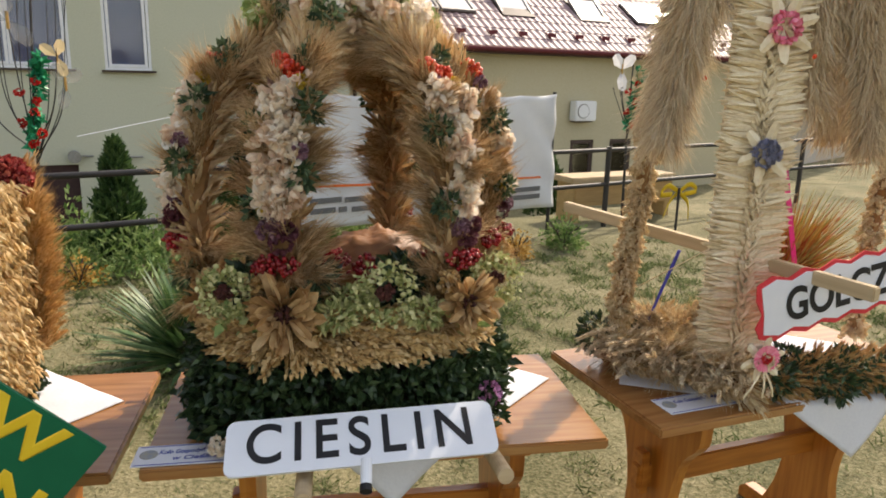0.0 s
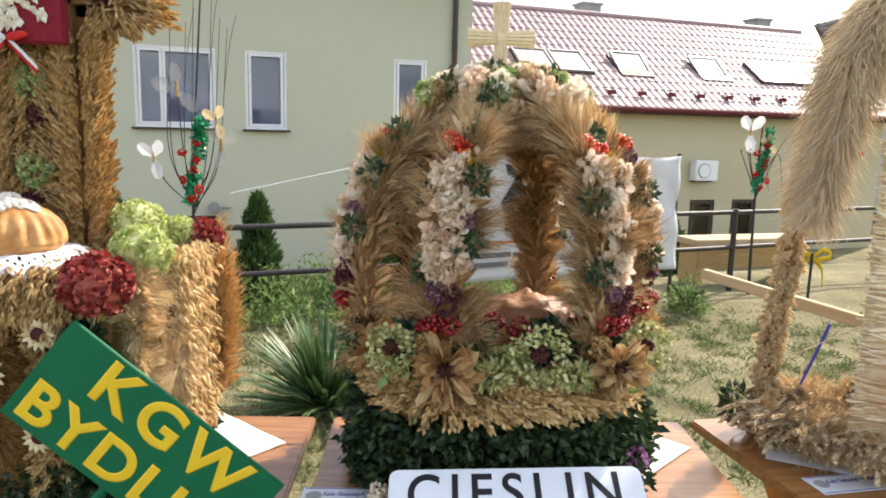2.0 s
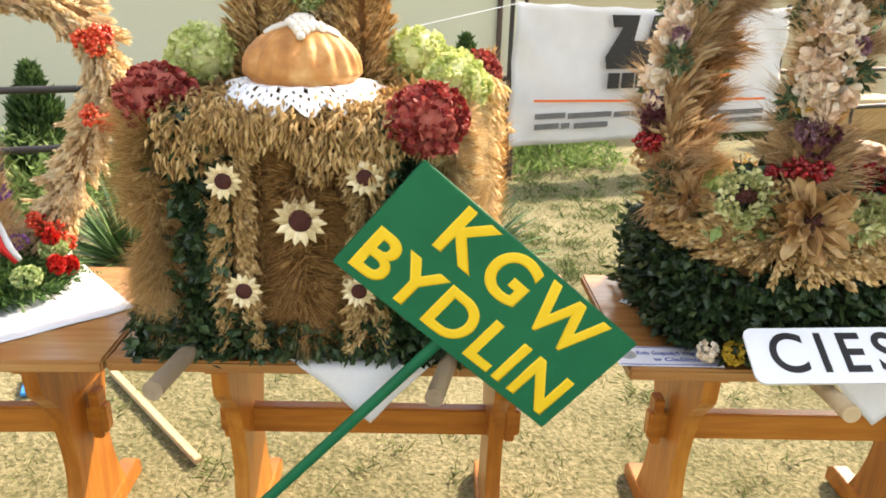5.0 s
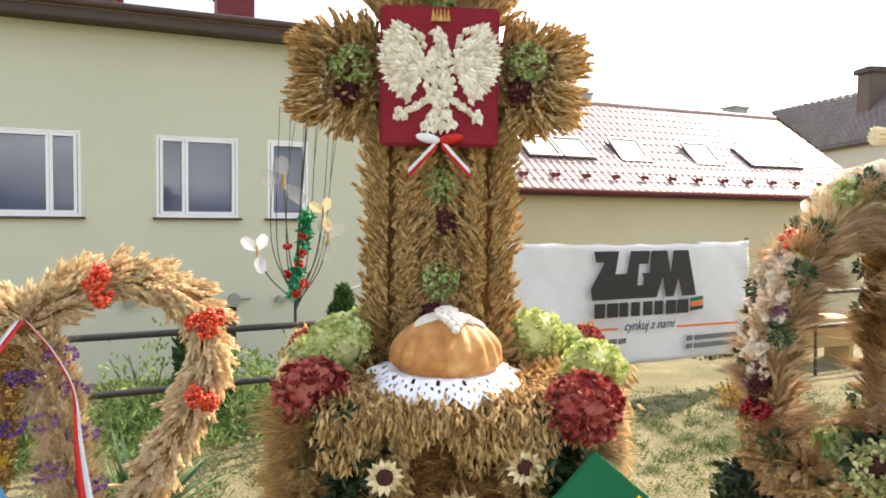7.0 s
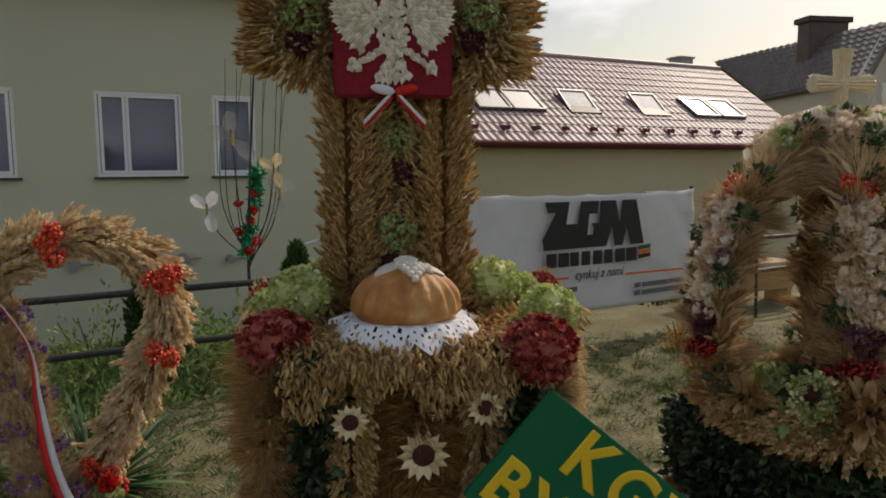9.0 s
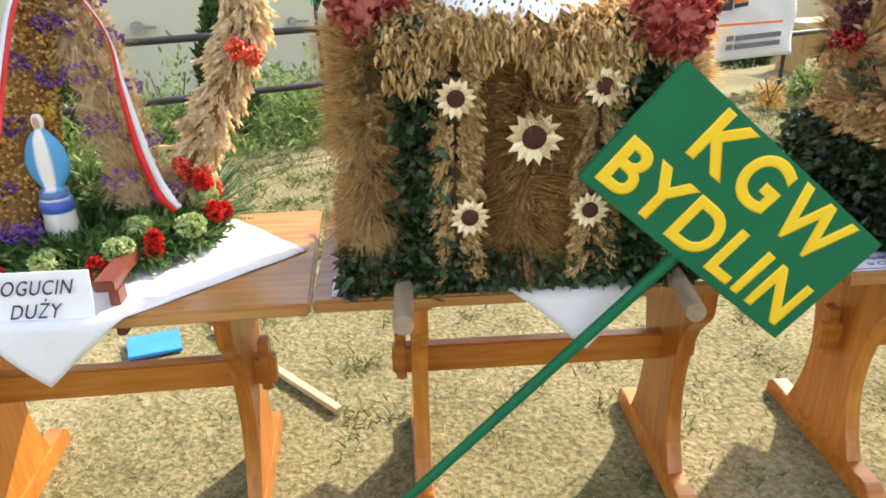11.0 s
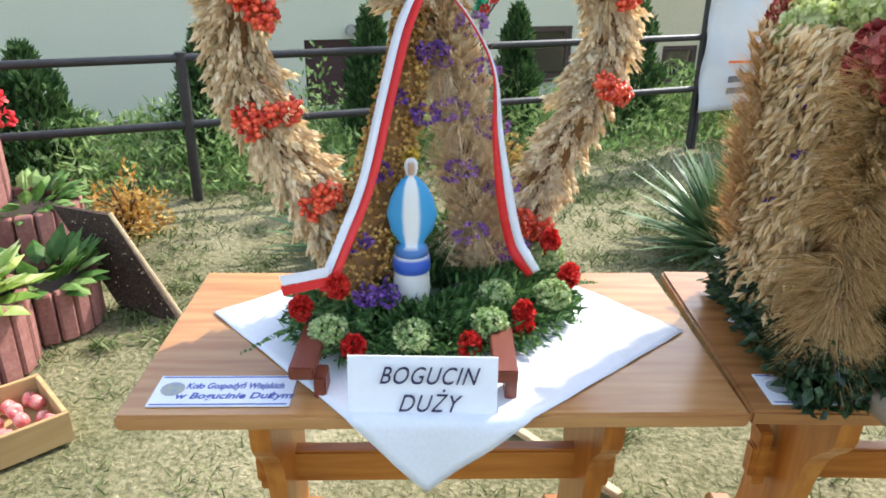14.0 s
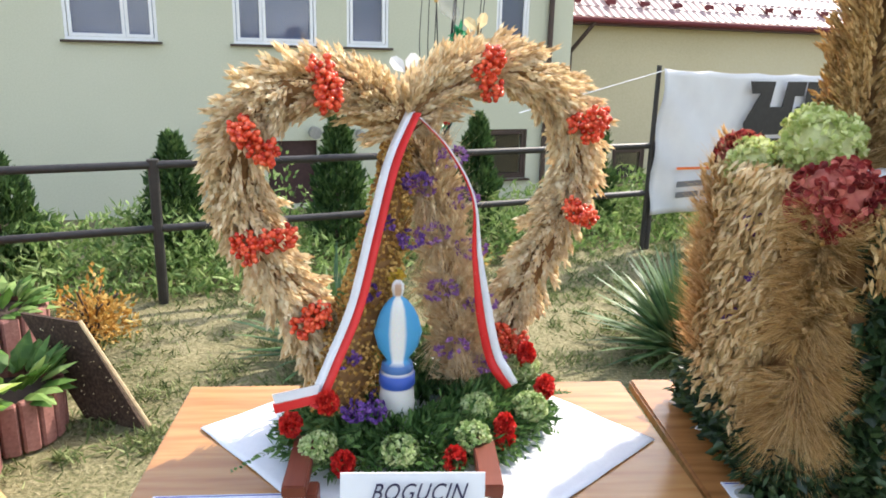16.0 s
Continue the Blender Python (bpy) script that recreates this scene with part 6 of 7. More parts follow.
            row.append(bm.verts.new((r * math.cos(a), r * math.sin(a) * 0.93, 0.002 - fr * (0.75 * drop + 6 * drop * drop) + 0.0035 * math.sin(a * 16) * f)))
        grid.append(row)
    for q in range(rings - 1):
        for i in range(seg):
            if q == 9 and i % 5 in (0, 1) or q == 12 and i % 4 == 1 or q in (6, 7) and i % 20 in (8, 9, 10):
                continue
            j = (i + 1) % seg
            bm.faces.new((grid[q][i], grid[q][j], grid[q + 1][j], grid[q + 1][i]))
    bm.faces.new(grid[0])
    o = part("lace", bm, LACE, d)
    o.modifiers.new("thick", "SOLIDIFY").thickness = 0.002


loaf()


def field_sign():
    """The green board on its stick, leaning before the altar."""
    t, r, l = Vector((-1.269, 1.438, 1.275)), Vector((-0.800, 1.440, 0.878)), Vector((-1.459, 1.452, 1.053))
    x = (r - t).normalized()
    W, H = (r - t).length, (l - t).length
    s = thing("village_sign", (-1.99, 1.56, 0), "green board sign with yellow lettering on a stick", "sign")
    c = t + (r - t) / 2 + (l - t) / 2
    m = Matrix.Translation((1.99, -1.56, 0)) @ basis(c, x, t - l)
    part("board", box_bm((W, H, 0.012), m=m, bevel=0.002), SIGNGREEN, s)
    words("lettering", "KGW", 0.155, m @ Matrix.Translation((0.023, 0.073, 0.0065)), SIGNYELLOW, s, 0.001, 1.25, 0, 0.0, width=0.416, stroke=0.0045)
    words("lettering", "BYDLIN", 0.150, m @ Matrix.Translation((-0.002, -0.076, 0.0065)), SIGNYELLOW, s, 0.001, 1.12, 0, 0.0, width=0.56, stroke=0.0045)
    part("stick", rod_bm(Vector((0, 0, 0)), m @ Vector((0.0, 0.02, -0.022)), 0.0135), SIGNGREEN, s)


field_sign()


def rod_thing(name, a, b, r, m, label, cat, group="", r2=None):
    o = part(name, rod_bm(Vector((0, 0, 0)), Vector(b) - Vector(a), r, r2, 18), m, None)
    o.location = a
    return tagged(o, label, cat, group)


rod_thing("carrying_pole", (-1.808, 1.60, 0.778), (-1.815, 1.33, 0.806), 0.021, PLAINWOOD, "plain round wooden carrying pole end", "pole", "carrying poles")
rod_thing("carrying_pole", (-1.19, 1.60, 0.778), (-1.24, 1.32, 0.806), 0.020, PLAINWOOD, "plain round wooden carrying pole end", "pole", "carrying poles")


# ---- crown-shaped harvest wreath ----
def crown_wreath():
    h = thing("crown_wreath", (-0.258, 1.895, 0.75), "crown-shaped harvest wreath of wheat and dried flowers", "harvest wreath")
    part("base_box", box_bm((0.62, 0.52, 0.20), (0, 0, 0.11), bevel=0.03), SOIL, h)
    n = 8500
    a = RNG.integers(0, 4, n)
    P = np.stack([RNG.uniform(-0.365, 0.365, n), RNG.uniform(-0.30, 0.30, n), RNG.uniform(0.02, 0.24, n)], axis=1)
    P[a == 0, 1], P[a == 1, 1] = -0.335, 0.30
    P[a == 2, 0], P[a == 3, 0] = -0.385, 0.375
    k = np.maximum(1.0, ((np.abs(P[:, 0]) / 0.385) ** 3.4 + (np.abs(P[:, 1]) / 0.325) ** 3.4) ** (1 / 3.4))[:, None]
    P[:, :2] /= k
    P += RNG.normal(0, 0.022, P.shape) * np.array([1, 1, 0.3])
    D = unit(np.stack([P[:, 0] * 2, P[:, 1] * 3, RNG.uniform(-0.5, 0.5, n)], axis=1) + RNG.normal(size=(n, 3)) * 0.7)
    P[:, 2] = np.maximum(P[:, 2], 0.01 - np.minimum(0, D[:, 2]) * 0.035)
    shell(scatter(LEAF, turned(D, RNG.uniform(0.022, 0.046, n), 0.022), P), "boxwood_base", GREEN, h, "dark green boxwood sprigs")
    for x, y, z, m, r in ((0.345, -0.30, 0.13, mat("pink_flower", [(0.35, 0.12, 0.28), (0.55, 0.25, 0.42)], 0.7, 50, 0.1, 0.6), 0.03), (-0.27, -0.335, 0.045, YELLOWF, 0.022), (-0.13, -0.335, 0.035, CREAM, 0.02), (0.27, -0.335, 0.07, CREAM, 0.018), (-0.33, -0.33, 0.05, CREAM, 0.02), (0.32, -0.33, 0.10, CREAM, 0.014)):
        shell(floret_ball((x, y, z), r, 24, 0.014), "small_flower", m, h)
    # ruff of wheat ears round the rounded edge, overlapping rows plaited away from the front
    for row, (inset, z, drop, cnt) in enumerate(((0.055, 0.350, 0.05, 110), (0.034, 0.330, -0.07, 120), (0.018, 0.311, -0.18, 124), (0.006, 0.293, -0.28, 128), (0.0, 0.276, -0.38, 130))):
        a = (np.arange(cnt) + 0.5 * (row % 2) + RNG.uniform(-0.3, 0.3, cnt)) / cnt * 2 * math.pi - math.pi / 2
        ca, sa = np.cos(a), np.sin(a)
        r = ((np.abs(ca) / (0.345 - inset)) ** 3 + (np.abs(sa) / (0.325 - inset)) ** 3) ** (-1 / 3)
        P = np.stack([r * ca, r * sa, z + 0.012 * np.abs(ca) ** 2], axis=1) + RNG.normal(0, 0.006, (cnt, 3))
        O = np.stack([ca, sa, 0 * ca], axis=1)
        T = np.stack([-sa, ca, 0 * ca], axis=1) * np.clip(np.sin(a + math.pi / 2 + 0.5) * 3, -1, 1)[:, None]
        D = O * 0.5 + T * 0.85 + np.array([0, 0, drop]) + RNG.normal(size=(cnt, 3)) * 0.13
        shell(scatter(BARE_EAR, turned(D, 0.085 * RNG.uniform(0.85, 1.2, cnt), 0.025), P), "wheat_ruff", RUFF, h, "plaited ruff of wheat ears")
    top = bmesh.new()
    bmesh.ops.create_cube(top, size=1.0, matrix=Matrix.Translation((0, 0, 0.26)) @ Matrix.Diagonal((0.62, 0.50, 0.10, 1)))
    part("bed", top, CORE, h)
    n = 1400
    P = np.stack([RNG.uniform(-0.32, 0.32, n), RNG.uniform(-0.27, 0.27, n), RNG.uniform(0.29, 0.34, n)], axis=1)
    shell(scatter(LEAF, turned(np.array([0, -0.3, 0.5]) + RNG.normal(size=(n, 3)), 0.05, 0.03), P), "leaf_cover", SEDUM, h)

    def husk_flower(x, y, z, r, nrm):
        nrm = unit(np.array([nrm]))[0]
        k = 60
        D = RNG.normal(size=(k, 3))
        D -= (D @ nrm)[:, None] * nrm
        D = unit(D) + nrm * RNG.uniform(0.15, 1.2, (k, 1))
        f = shell(scatter(PETAL, turned(D, r * RNG.uniform(0.55, 1.1, k), r * 0.40, r * 0.7), np.tile([(x, y, z)], (k, 1))), "husk_flower", mat("maize_husk", [(0.28, 0.145, 0.055), (0.52, 0.32, 0.14), (0.76, 0.56, 0.31)], 0.7, 40, 0.3, 0.8, translucent=0.3), h, "large flower of maize husk")
        shell(berries(np.array([x, y, z]) + nrm * r * 0.2, r * 0.22, 50, r * 0.10), "flower_centre", SEEDBROWN, f)
    husk_flower(-0.165, -0.345, 0.380, 0.108, (0, -1, 0.30))
    husk_flower(0.270, -0.325, 0.390, 0.095, (0.2, -1, 0.3))
    husk_flower(-0.355, -0.14, 0.37, 0.08, (-1, -0.2, 0.3))

    def heart_bed(x, y, z, r):
        c = berries((x, y - 0.02, z), r * 0.34, 60, 0.011, (1, 0.5, 0.8))
        k = shell(c, "seed_disc", SEEDBROWN, h)
        a = RNG.uniform(0, 2 * math.pi, 420)
        rr = r * RNG.uniform(0.45, 1.0, 420)
        P = np.stack([x + np.cos(a) * rr, y - 0.015 + RNG.normal(0, 0.012, 420), z + np.sin(a) * rr * 0.95 - (np.sin(a) < 0) * 0.012], axis=1)
        shell(scatter(PETAL, turned(np.array([0, -0.6, 0.1]) + RNG.normal(size=(420, 3)) * 0.7, 0.015, 0.013), P), "sedum_ring", mat("dried_sedum", [(0.27, 0.31, 0.11), (0.50, 0.50, 0.22), (0.74, 0.70, 0.40)], 0.75, 60, 0.2, 0.9, translucent=0.2), k, "ring of pale green sedum florets")
    heart_bed(0.07, -0.34, 0.43, 0.075)
    heart_bed(-0.30, -0.30, 0.43, 0.062)
    heart_bed(0.355, -0.25, 0.43, 0.07)
    for x, y, z in ((-0.05, -0.34, 0.37), (0.17, -0.34, 0.37), (0.0, -0.30, 0.40)):
        shell(leafy((x, y, z), 0.05, 200, 0.024, 0.012, (1, 0.6, 0.6)), "leaf_tuft", MATS["dried_sedum"], h)
    for x, y, z, r in ((-0.05, -0.20, 0.46, 0.05), (0.04, -0.22, 0.45, 0.04), (0.2, -0.2, 0.46, 0.035), (-0.22, -0.27, 0.47, 0.02), (0.38, -0.1, 0.5, 0.03)):
        shell(berries((x, y, z), r, 60, 0.013), "rowan_sprig", DARKBERRY, h, "dark red berries", True)
    for x, y, z in ((-0.10, -0.26, 0.43), (0.12, -0.24, 0.43), (0.24, -0.22, 0.42), (-0.24, -0.24, 0.42)):
        shell(leafy((x, y, z), 0.055, 160, 0.045, 0.022), "green_sprig", GREEN, h)
    # six arms that meet at the top
    for k in range(6):
        a = radians(247 + 60 * k)
        ex, ey = 0.375 * math.cos(a), 0.29 * math.sin(a)
        prof = [(0.98, 0.30), (1.06, 0.50), (1.04, 0.68), (0.90, 0.85), (0.62, 0.985), (0.30, 1.045), (0.04, 1.06)]
        line = spline([(ex * r, ey * r, z) for r, z in prof], 44)
        arm = shell(tube(line, 0.034, 10), "arm", CORE, h, "curved arm bound with brown grass")
        out = unit(np.array([ex / 0.375, ey / 0.29, 0]))

        def ring(cnt, spread):
            q, t, u = along(line, cnt)
            nrm = unit(np.cross(np.cross(t, out + np.array([0, 0, 0.6])), t))
            ph = RNG.uniform(-spread, spread, cnt) + math.pi
            return q, t, u, nrm * np.cos(ph)[:, None] + np.cross(t, nrm) * np.sin(ph)[:, None]
        q, t, u, rad = ring(420, 2.5)
        shell(scatter(EAR_PLAIN, turned(t * 0.7 + rad * 0.8 + RNG.normal(size=t.shape) * 0.25, 0.075 * RNG.uniform(0.7, 1.3, 420), 0.009), q + rad * 0.02), "grass_sheath", ARMGRASS, arm)
        q, t, u, rad = ring(56, 2.7)
        i = RNG.integers(0, 56, 6200)
        axis = unit(t * 0.6 + rad * 0.85 + RNG.normal(size=t.shape) * 0.3)[i]
        off = RNG.uniform(0, 0.07, (6200, 1))
        D = axis + RNG.normal(size=(6200, 3)) * 0.26 + np.array([0, 0, -0.12])
        shell(scatter(NEEDLE, turned(D, 0.085 * RNG.uniform(0.5, 1.25, 6200), 0.0017), q[i] + rad[i] * 0.018 + axis * off + RNG.normal(0, 0.008, (6200, 3))), "grass_fringe", ARMGRASS, arm)
        # garland along the outer side: berries, violet, a long run of cream blossom, green tufts beside it, berries again
        tg = unit(np.gradient(line, axis=0))

        def at(u0, side, lift):
            j = int(np.clip(u0, 0, 1) * 43)
            nrm = unit(np.cross(np.cross(tg[j], out + np.array([0, 0, 0.6])), tg[j]))
            return line[j] + nrm * lift + np.cross(tg[j], nrm) * side
        for q0 in range(50):
            v = RNG.uniform(0.27, 0.545)
            p = at(v, RNG.uniform(-0.055, 0.055) * (0.55 + 1.6 * (v - 0.27)), RNG.uniform(0.036, 0.066))
            shell(floret_ball(p, 0.011, 6, RNG.uniform(0.020, 0.031), lift=1.3), "cream_flower", PEACH if q0 % 2 else CREAM, arm)
        for u0, side, r, m in ((0.165, -0.02, 0.034, DARKBERRY), (0.185, 0.022, 0.028, DARKBERRY), (0.575, 0.0, 0.030, BERRY), (0.590, -0.03, 0.024, BERRY)):
            shell(berries(at(u0, side, 0.052), r, 52, 0.0125, (1, 0.9, 0.8)), "rowan_sprig", m, arm, "red berries", True)
        for u0, side, r, m in ((0.215, 0.008, 0.024, PLUM), (0.235, -0.022, 0.022, DUSK), (0.25, 0.024, 0.020, PLUM), (0.275, 0.0, 0.018, DUSK), (0.545, -0.03, 0.014, DUSK), (0.55, 0.03, 0.013, YELLOWF), (0.30, -0.03, 0.010, YELLOWF), (0.40, 0.05, 0.012, DUSK), (0.03, 0.05, 0.030, RUFF), (0.12, -0.045, 0.026, RUFF)):
            shell(floret_ball(at(u0, side, 0.050), r, 34, 0.013), "garland_flower", m, arm)
        for u0, side, r in ((0.10, 0.052, 0.032), (0.30, -0.055, 0.026), (0.36, 0.055, 0.028), (0.46, -0.058, 0.030), (0.50, 0.058, 0.030), (0.62, 0.03, 0.024)):
            shell(leafy(at(u0, side, 0.040), r, 80, 0.026, 0.013), "green_sprig", GARLANDGREEN, arm)
        for q0, u0 in enumerate(np.linspace(0.74, 0.97, 9)):
            m = (GARLANDGREEN, PEACH, CREAM, PEACH, SEDUM, CREAM)[(q0 + 2 * k) % 6]
            p = at(u0, 0.036 * (-1) ** q0, 0.064)
            g = leafy(p, 0.030, 80, 0.028, 0.014) if m is GARLANDGREEN else floret_ball(p, 0.026, 22, 0.024)
            shell(g, "garland_sprig" if m in (GARLANDGREEN, SEDUM) else "cream_flower", m, arm)
        plume = [sheath(line[25:35], 900, 0.030, 0.10, 0.0016, 1.0, NEEDLE), sheath(line[25:35], 60, 0.030, 0.075, 0.010, 0.8, EAR_PLAIN)]
        shell(joined(*plume), "pale_plume", PALEGOLD, arm, "pale bearded straw below the top")
    for s in range(18):
        a = 2 * math.pi * s / 9
        p = ((0.13 if s < 9 else 0.06) * math.cos(a), (0.115 if s < 9 else 0.05) * math.sin(a), (1.055 if s < 9 else 1.085) + 0.015 * math.sin(3 * a))
        m = (CREAM, GARLANDGREEN, PEACH, SEDUM, PEACH)[s % 5]
        shell(floret_ball(p, 0.034, 26, 0.026, lift=1.0) if m in (CREAM, PEACH) else leafy(p, 0.034, 80, 0.026, 0.014), "crown_top_flower", m, h)
    # straw cross on the top
    for a, b in (((-0.022, 0, 1.07), (-0.022, 0, 1.32)), ((-0.114, 0, 1.225), (0.070, 0, 1.225))):
        a, b = np.array(a), np.array(b)
        g = unit((b - a)[None])[0]
        V, F = tube(np.linspace(a, b, 9), np.array([0.024, 0.021, 0.019, 0.017, 0.016, 0.017, 0.019, 0.021, 0.024]), 26)
        mid = a + ((V - a) @ g)[:, None] * g
        V = mid + (V - mid) * (1 + 0.13 * (-1.0) ** np.arange(len(V)) + RNG.normal(0, 0.04, len(V)))[:, None]
        shell((V, F), "straw_bar", STRAW, h, "small cross of bundled straw")
    bm = bmesh.new()
    bmesh.ops.create_uvsphere(bm, u_segments=12, v_segments=8, radius=0.021, matrix=Matrix.Translation((-0.022, 0, 1.225)))
    part("cross_binding", bm, STRAW, h)


crown_wreath()


def crinkled_loaf():
    t = thing("baked_loaf", (-0.185, 1.88, 1.06), "brown glossy baked loaf inside the crown", "bread")
    bm = bmesh.new()
    bmesh.ops.create_icosphere(bm, subdivisions=5, radius=1.0)
    for v in bm.verts:
        d = noise.noise(v.co * 3.1) * 0.07 + abs(noise.noise(v.co * 7.3)) * 0.09 + abs(noise.noise(v.co * 14.0)) * 0.05
        v.co = Vector((v.co.x * 0.155, v.co.y * 0.13, v.co.z * 0.105)) * (1 + d * 1.7)
        v.co.z += 0.085
    for f in bm.faces:
        f.smooth = True
    part("crust", bm, mat("copper_crust", [(0.13, 0.045, 0.013), (0.29, 0.12, 0.04), (0.44, 0.22, 0.09)], 0.55, 14, 0.6, 0.0, spec=0.5), t)


crinkled_loaf()


def plate_sign():
    s = thing("name_plate", (-0.265, 1.42, 0.0), "white rounded metal name plate with black letters", "sign")
    a, b, d = Vector((-0.556, 1.372, 0.822)), Vector((0.052, 1.350, 0.852)), Vector((-0.552, 1.494, 0.892))
    x, y = (b - a), (d - a)
    W, H = x.length, 0.140
    m = Matrix.Translation((0.265, -1.42, 0)) @ basis(a + x / 2 + y.normalized() * H / 2, x, y)
    part("plate", box_bm((W, H, 0.006), m=m, bevel=0.0), WHITEPLATE, s)
    me = s.children[0].data
    bm = bmesh.new()
    pts = []
    for cx, cy, a0 in ((W / 2 - 0.022, H / 2 - 0.022, 0), (-W / 2 + 0.022, H / 2 - 0.022, 90), (-W / 2 + 0.022, -H / 2 + 0.022, 180), (W / 2 - 0.022, -H / 2 + 0.022, 270)):
        for k in range(6):
            t = radians(a0 + 18 * k)
            pts.append((cx + 0.022 * math.cos(t), cy + 0.022 * math.sin(t)))
    f = bm.faces.new([bm.verts.new((px, py, -0.003)) for px, py in pts])
    r = bmesh.ops.extrude_face_region(bm, geom=[f])
    bmesh.ops.translate(bm, verts=[v for v in r["geom"] if isinstance(v, bmesh.types.BMVert)], vec=(0, 0, 0.006))
    bmesh.ops.recalc_face_normals(bm, faces=bm.faces[:])
    bmesh.ops.transform(bm, matrix=m, verts=bm.verts)
    bm.to_mesh(me)
    bm.free()
    words("lettering", "CIESLIN", 0.140, m @ Matrix.Translation((-0.004, 0.0, 0.0038)), BLACK, s, 0.0008, 1.30, 0, 0.0018, width=0.505)
    part("ferrule", rod_bm(m @ Vector((0.005, -H / 2 + 0.015, 0.0)), m @ Vector((0.0, -H / 2 - 0.045, -0.004)), 0.013), WHITEPLATE, s)
    part("ferrule_end", rod_bm(m @ Vector((0.0, -H / 2 - 0.045, -0.004)), m @ Vector((-0.001, -H / 2 - 0.060, -0.005)), 0.014), BLACK, s)
    part("back_stick", rod_bm(m @ Vector((0.005, -H / 2 + 0.02, -0.012)), m @ Vector((0.01, 0.055, -0.016)), 0.011), PLAINWOOD, s)


plate_sign()
rod_thing("carrying_pole", (-0.375, 1.62, 0.774), (-0.386, 1.30, 0.797), 0.019, RAWWOOD, "plain round wooden carrying pole end", "pole", "carrying poles")
rod_thing("carrying_pole", (0.06, 1.62, 0.774), (0.066, 1.335, 0.800), 0.019, RAWWOOD, "plain round wooden carrying pole end", "pole", "carrying poles")


# ---- straw wreath with plume roof ----
def straw_wreath():
    h = thing("straw_wreath", (1.137, 2.0, 0.75), "tall straw wreath with plaited column and pampas plumes", "harvest wreath")
    # plaited front column, local x -0.33..-0.06
    colx, coly = -0.235, -0.20
    part("column_core", box_bm((0.19, 0.07, 1.20), (colx, coly + 0.04, 0.62), bevel=0.03), STRAW, h)
    n = 1500
    z = RNG.uniform(0.02, 1.22, n)
    s = RNG.choice([-1, 1], n)
    P = np.stack([colx + s * RNG.uniform(0.0, 0.03, n), coly - RNG.uniform(0.0, 0.012, n), z], axis=1)
    D = np.stack([s * 1.0, np.full(n, 0.12), np.full(n, 0.12)], axis=1) + RNG.normal(size=(n, 3)) * 0.12
    shell(scatter(EAR_PLAIN, turned(D, 0.105 * RNG.uniform(0.85, 1.1, n), 0.011), P), "plaited_column", STRAW, h, "column of plaited cream straw")
    n = 500
    z = RNG.uniform(0.05, 1.2, n)
    P = np.stack([np.full(n, colx) + RNG.normal(0, 0.012, n), np.full(n, coly - 0.016), z], axis=1)
    D = np.stack([RNG.choice([-1, 1], n) * 0.7, np.full(n, -0.3), np.ones(n)], axis=1)
    shell(scatter(GRAIN, turned(D, 0.035, 0.009), P), "column_plait", STRAW, h)

    def straw_flower(x, y, z, r, m, petals=7):
        a = np.linspace(0, 2 * math.pi, petals, endpoint=False) + 0.3
        D = np.stack([np.cos(a), np.full(petals, -0.22), np.sin(a)], axis=1)
        f = shell(scatter(PETAL, turned(D, r, r * 0.42, up=(0, 1, 0)), np.tile([(x, y, z)], (petals, 1))), "straw_flower", STRAW, h, "flower of woven straw")
        shell(floret_ball((x, y - 0.012, z), r * 0.36, 46, r * 0.2, (1, 0.5, 1)), "flower_centre", m, f)
    PINK = mat("pink_paper", [(0.72, 0.12, 0.22), (0.88, 0.34, 0.42)], 0.6, 50, 0.1, 0.6)
    GREYBLUE = mat("grey_blue_centre", [(0.16, 0.16, 0.24), (0.30, 0.30, 0.38)], 0.7, 50, 0.1, 0.6)
    straw_flower(colx + 0.01, coly - 0.03, 1.075, 0.10, PINK)
    straw_flower(colx + 0.0, coly - 0.03, 0.735, 0.095, GREYBLUE, 6)
    straw_flower(colx - 0.05, coly - 0.205, 0.19, 0.07, STRAW, 6)
    a = np.linspace(0, 2 * math.pi, 22, endpoint=False)
    D = np.stack([np.cos(a), np.full(22, -0.3), np.sin(a)], axis=1)
    f = shell(scatter(PETAL, turned(D, 0.042, 0.017, up=(0, 1, 0)), np.tile([(colx - 0.05, coly - 0.222, 0.20)], (22, 1))), "gerbera", PINK, h, "pink gerbera blossom")
    shell(floret_ball((colx - 0.05, coly - 0.232, 0.20), 0.011, 30, 0.007), "flower_centre", MATS["red_satin"], f)
    for dx in (-0.035, 0.0, 0.02):
        shell(tube(spline([(colx - 0.05, coly - 0.22, 0.17), (colx - 0.05 + dx, coly - 0.235, 0.125), (colx - 0.045 + dx * 1.6, coly - 0.225, 0.085)], 8), 0.003, 6), "bow_tail", STRAW, f)
    # moss collar under the plumes
    moss = mat("grey_moss", [(0.07, 0.08, 0.045), (0.15, 0.16, 0.095), (0.26, 0.27, 0.18)], 0.9, 50, 0.3, 0.8, translucent=0.15)
    for q in range(6):
        shell(leafy((colx - 0.10 + 0.055 * q, coly + 0.005, 1.275 + 0.012 * (q % 2)), 0.042, 200, 0.022, 0.009), "moss_collar", moss, h, "grey-green moss collar")
    # plumes drooping from the top
    top = np.array([colx + 0.06, coly + 0.10, 1.42])
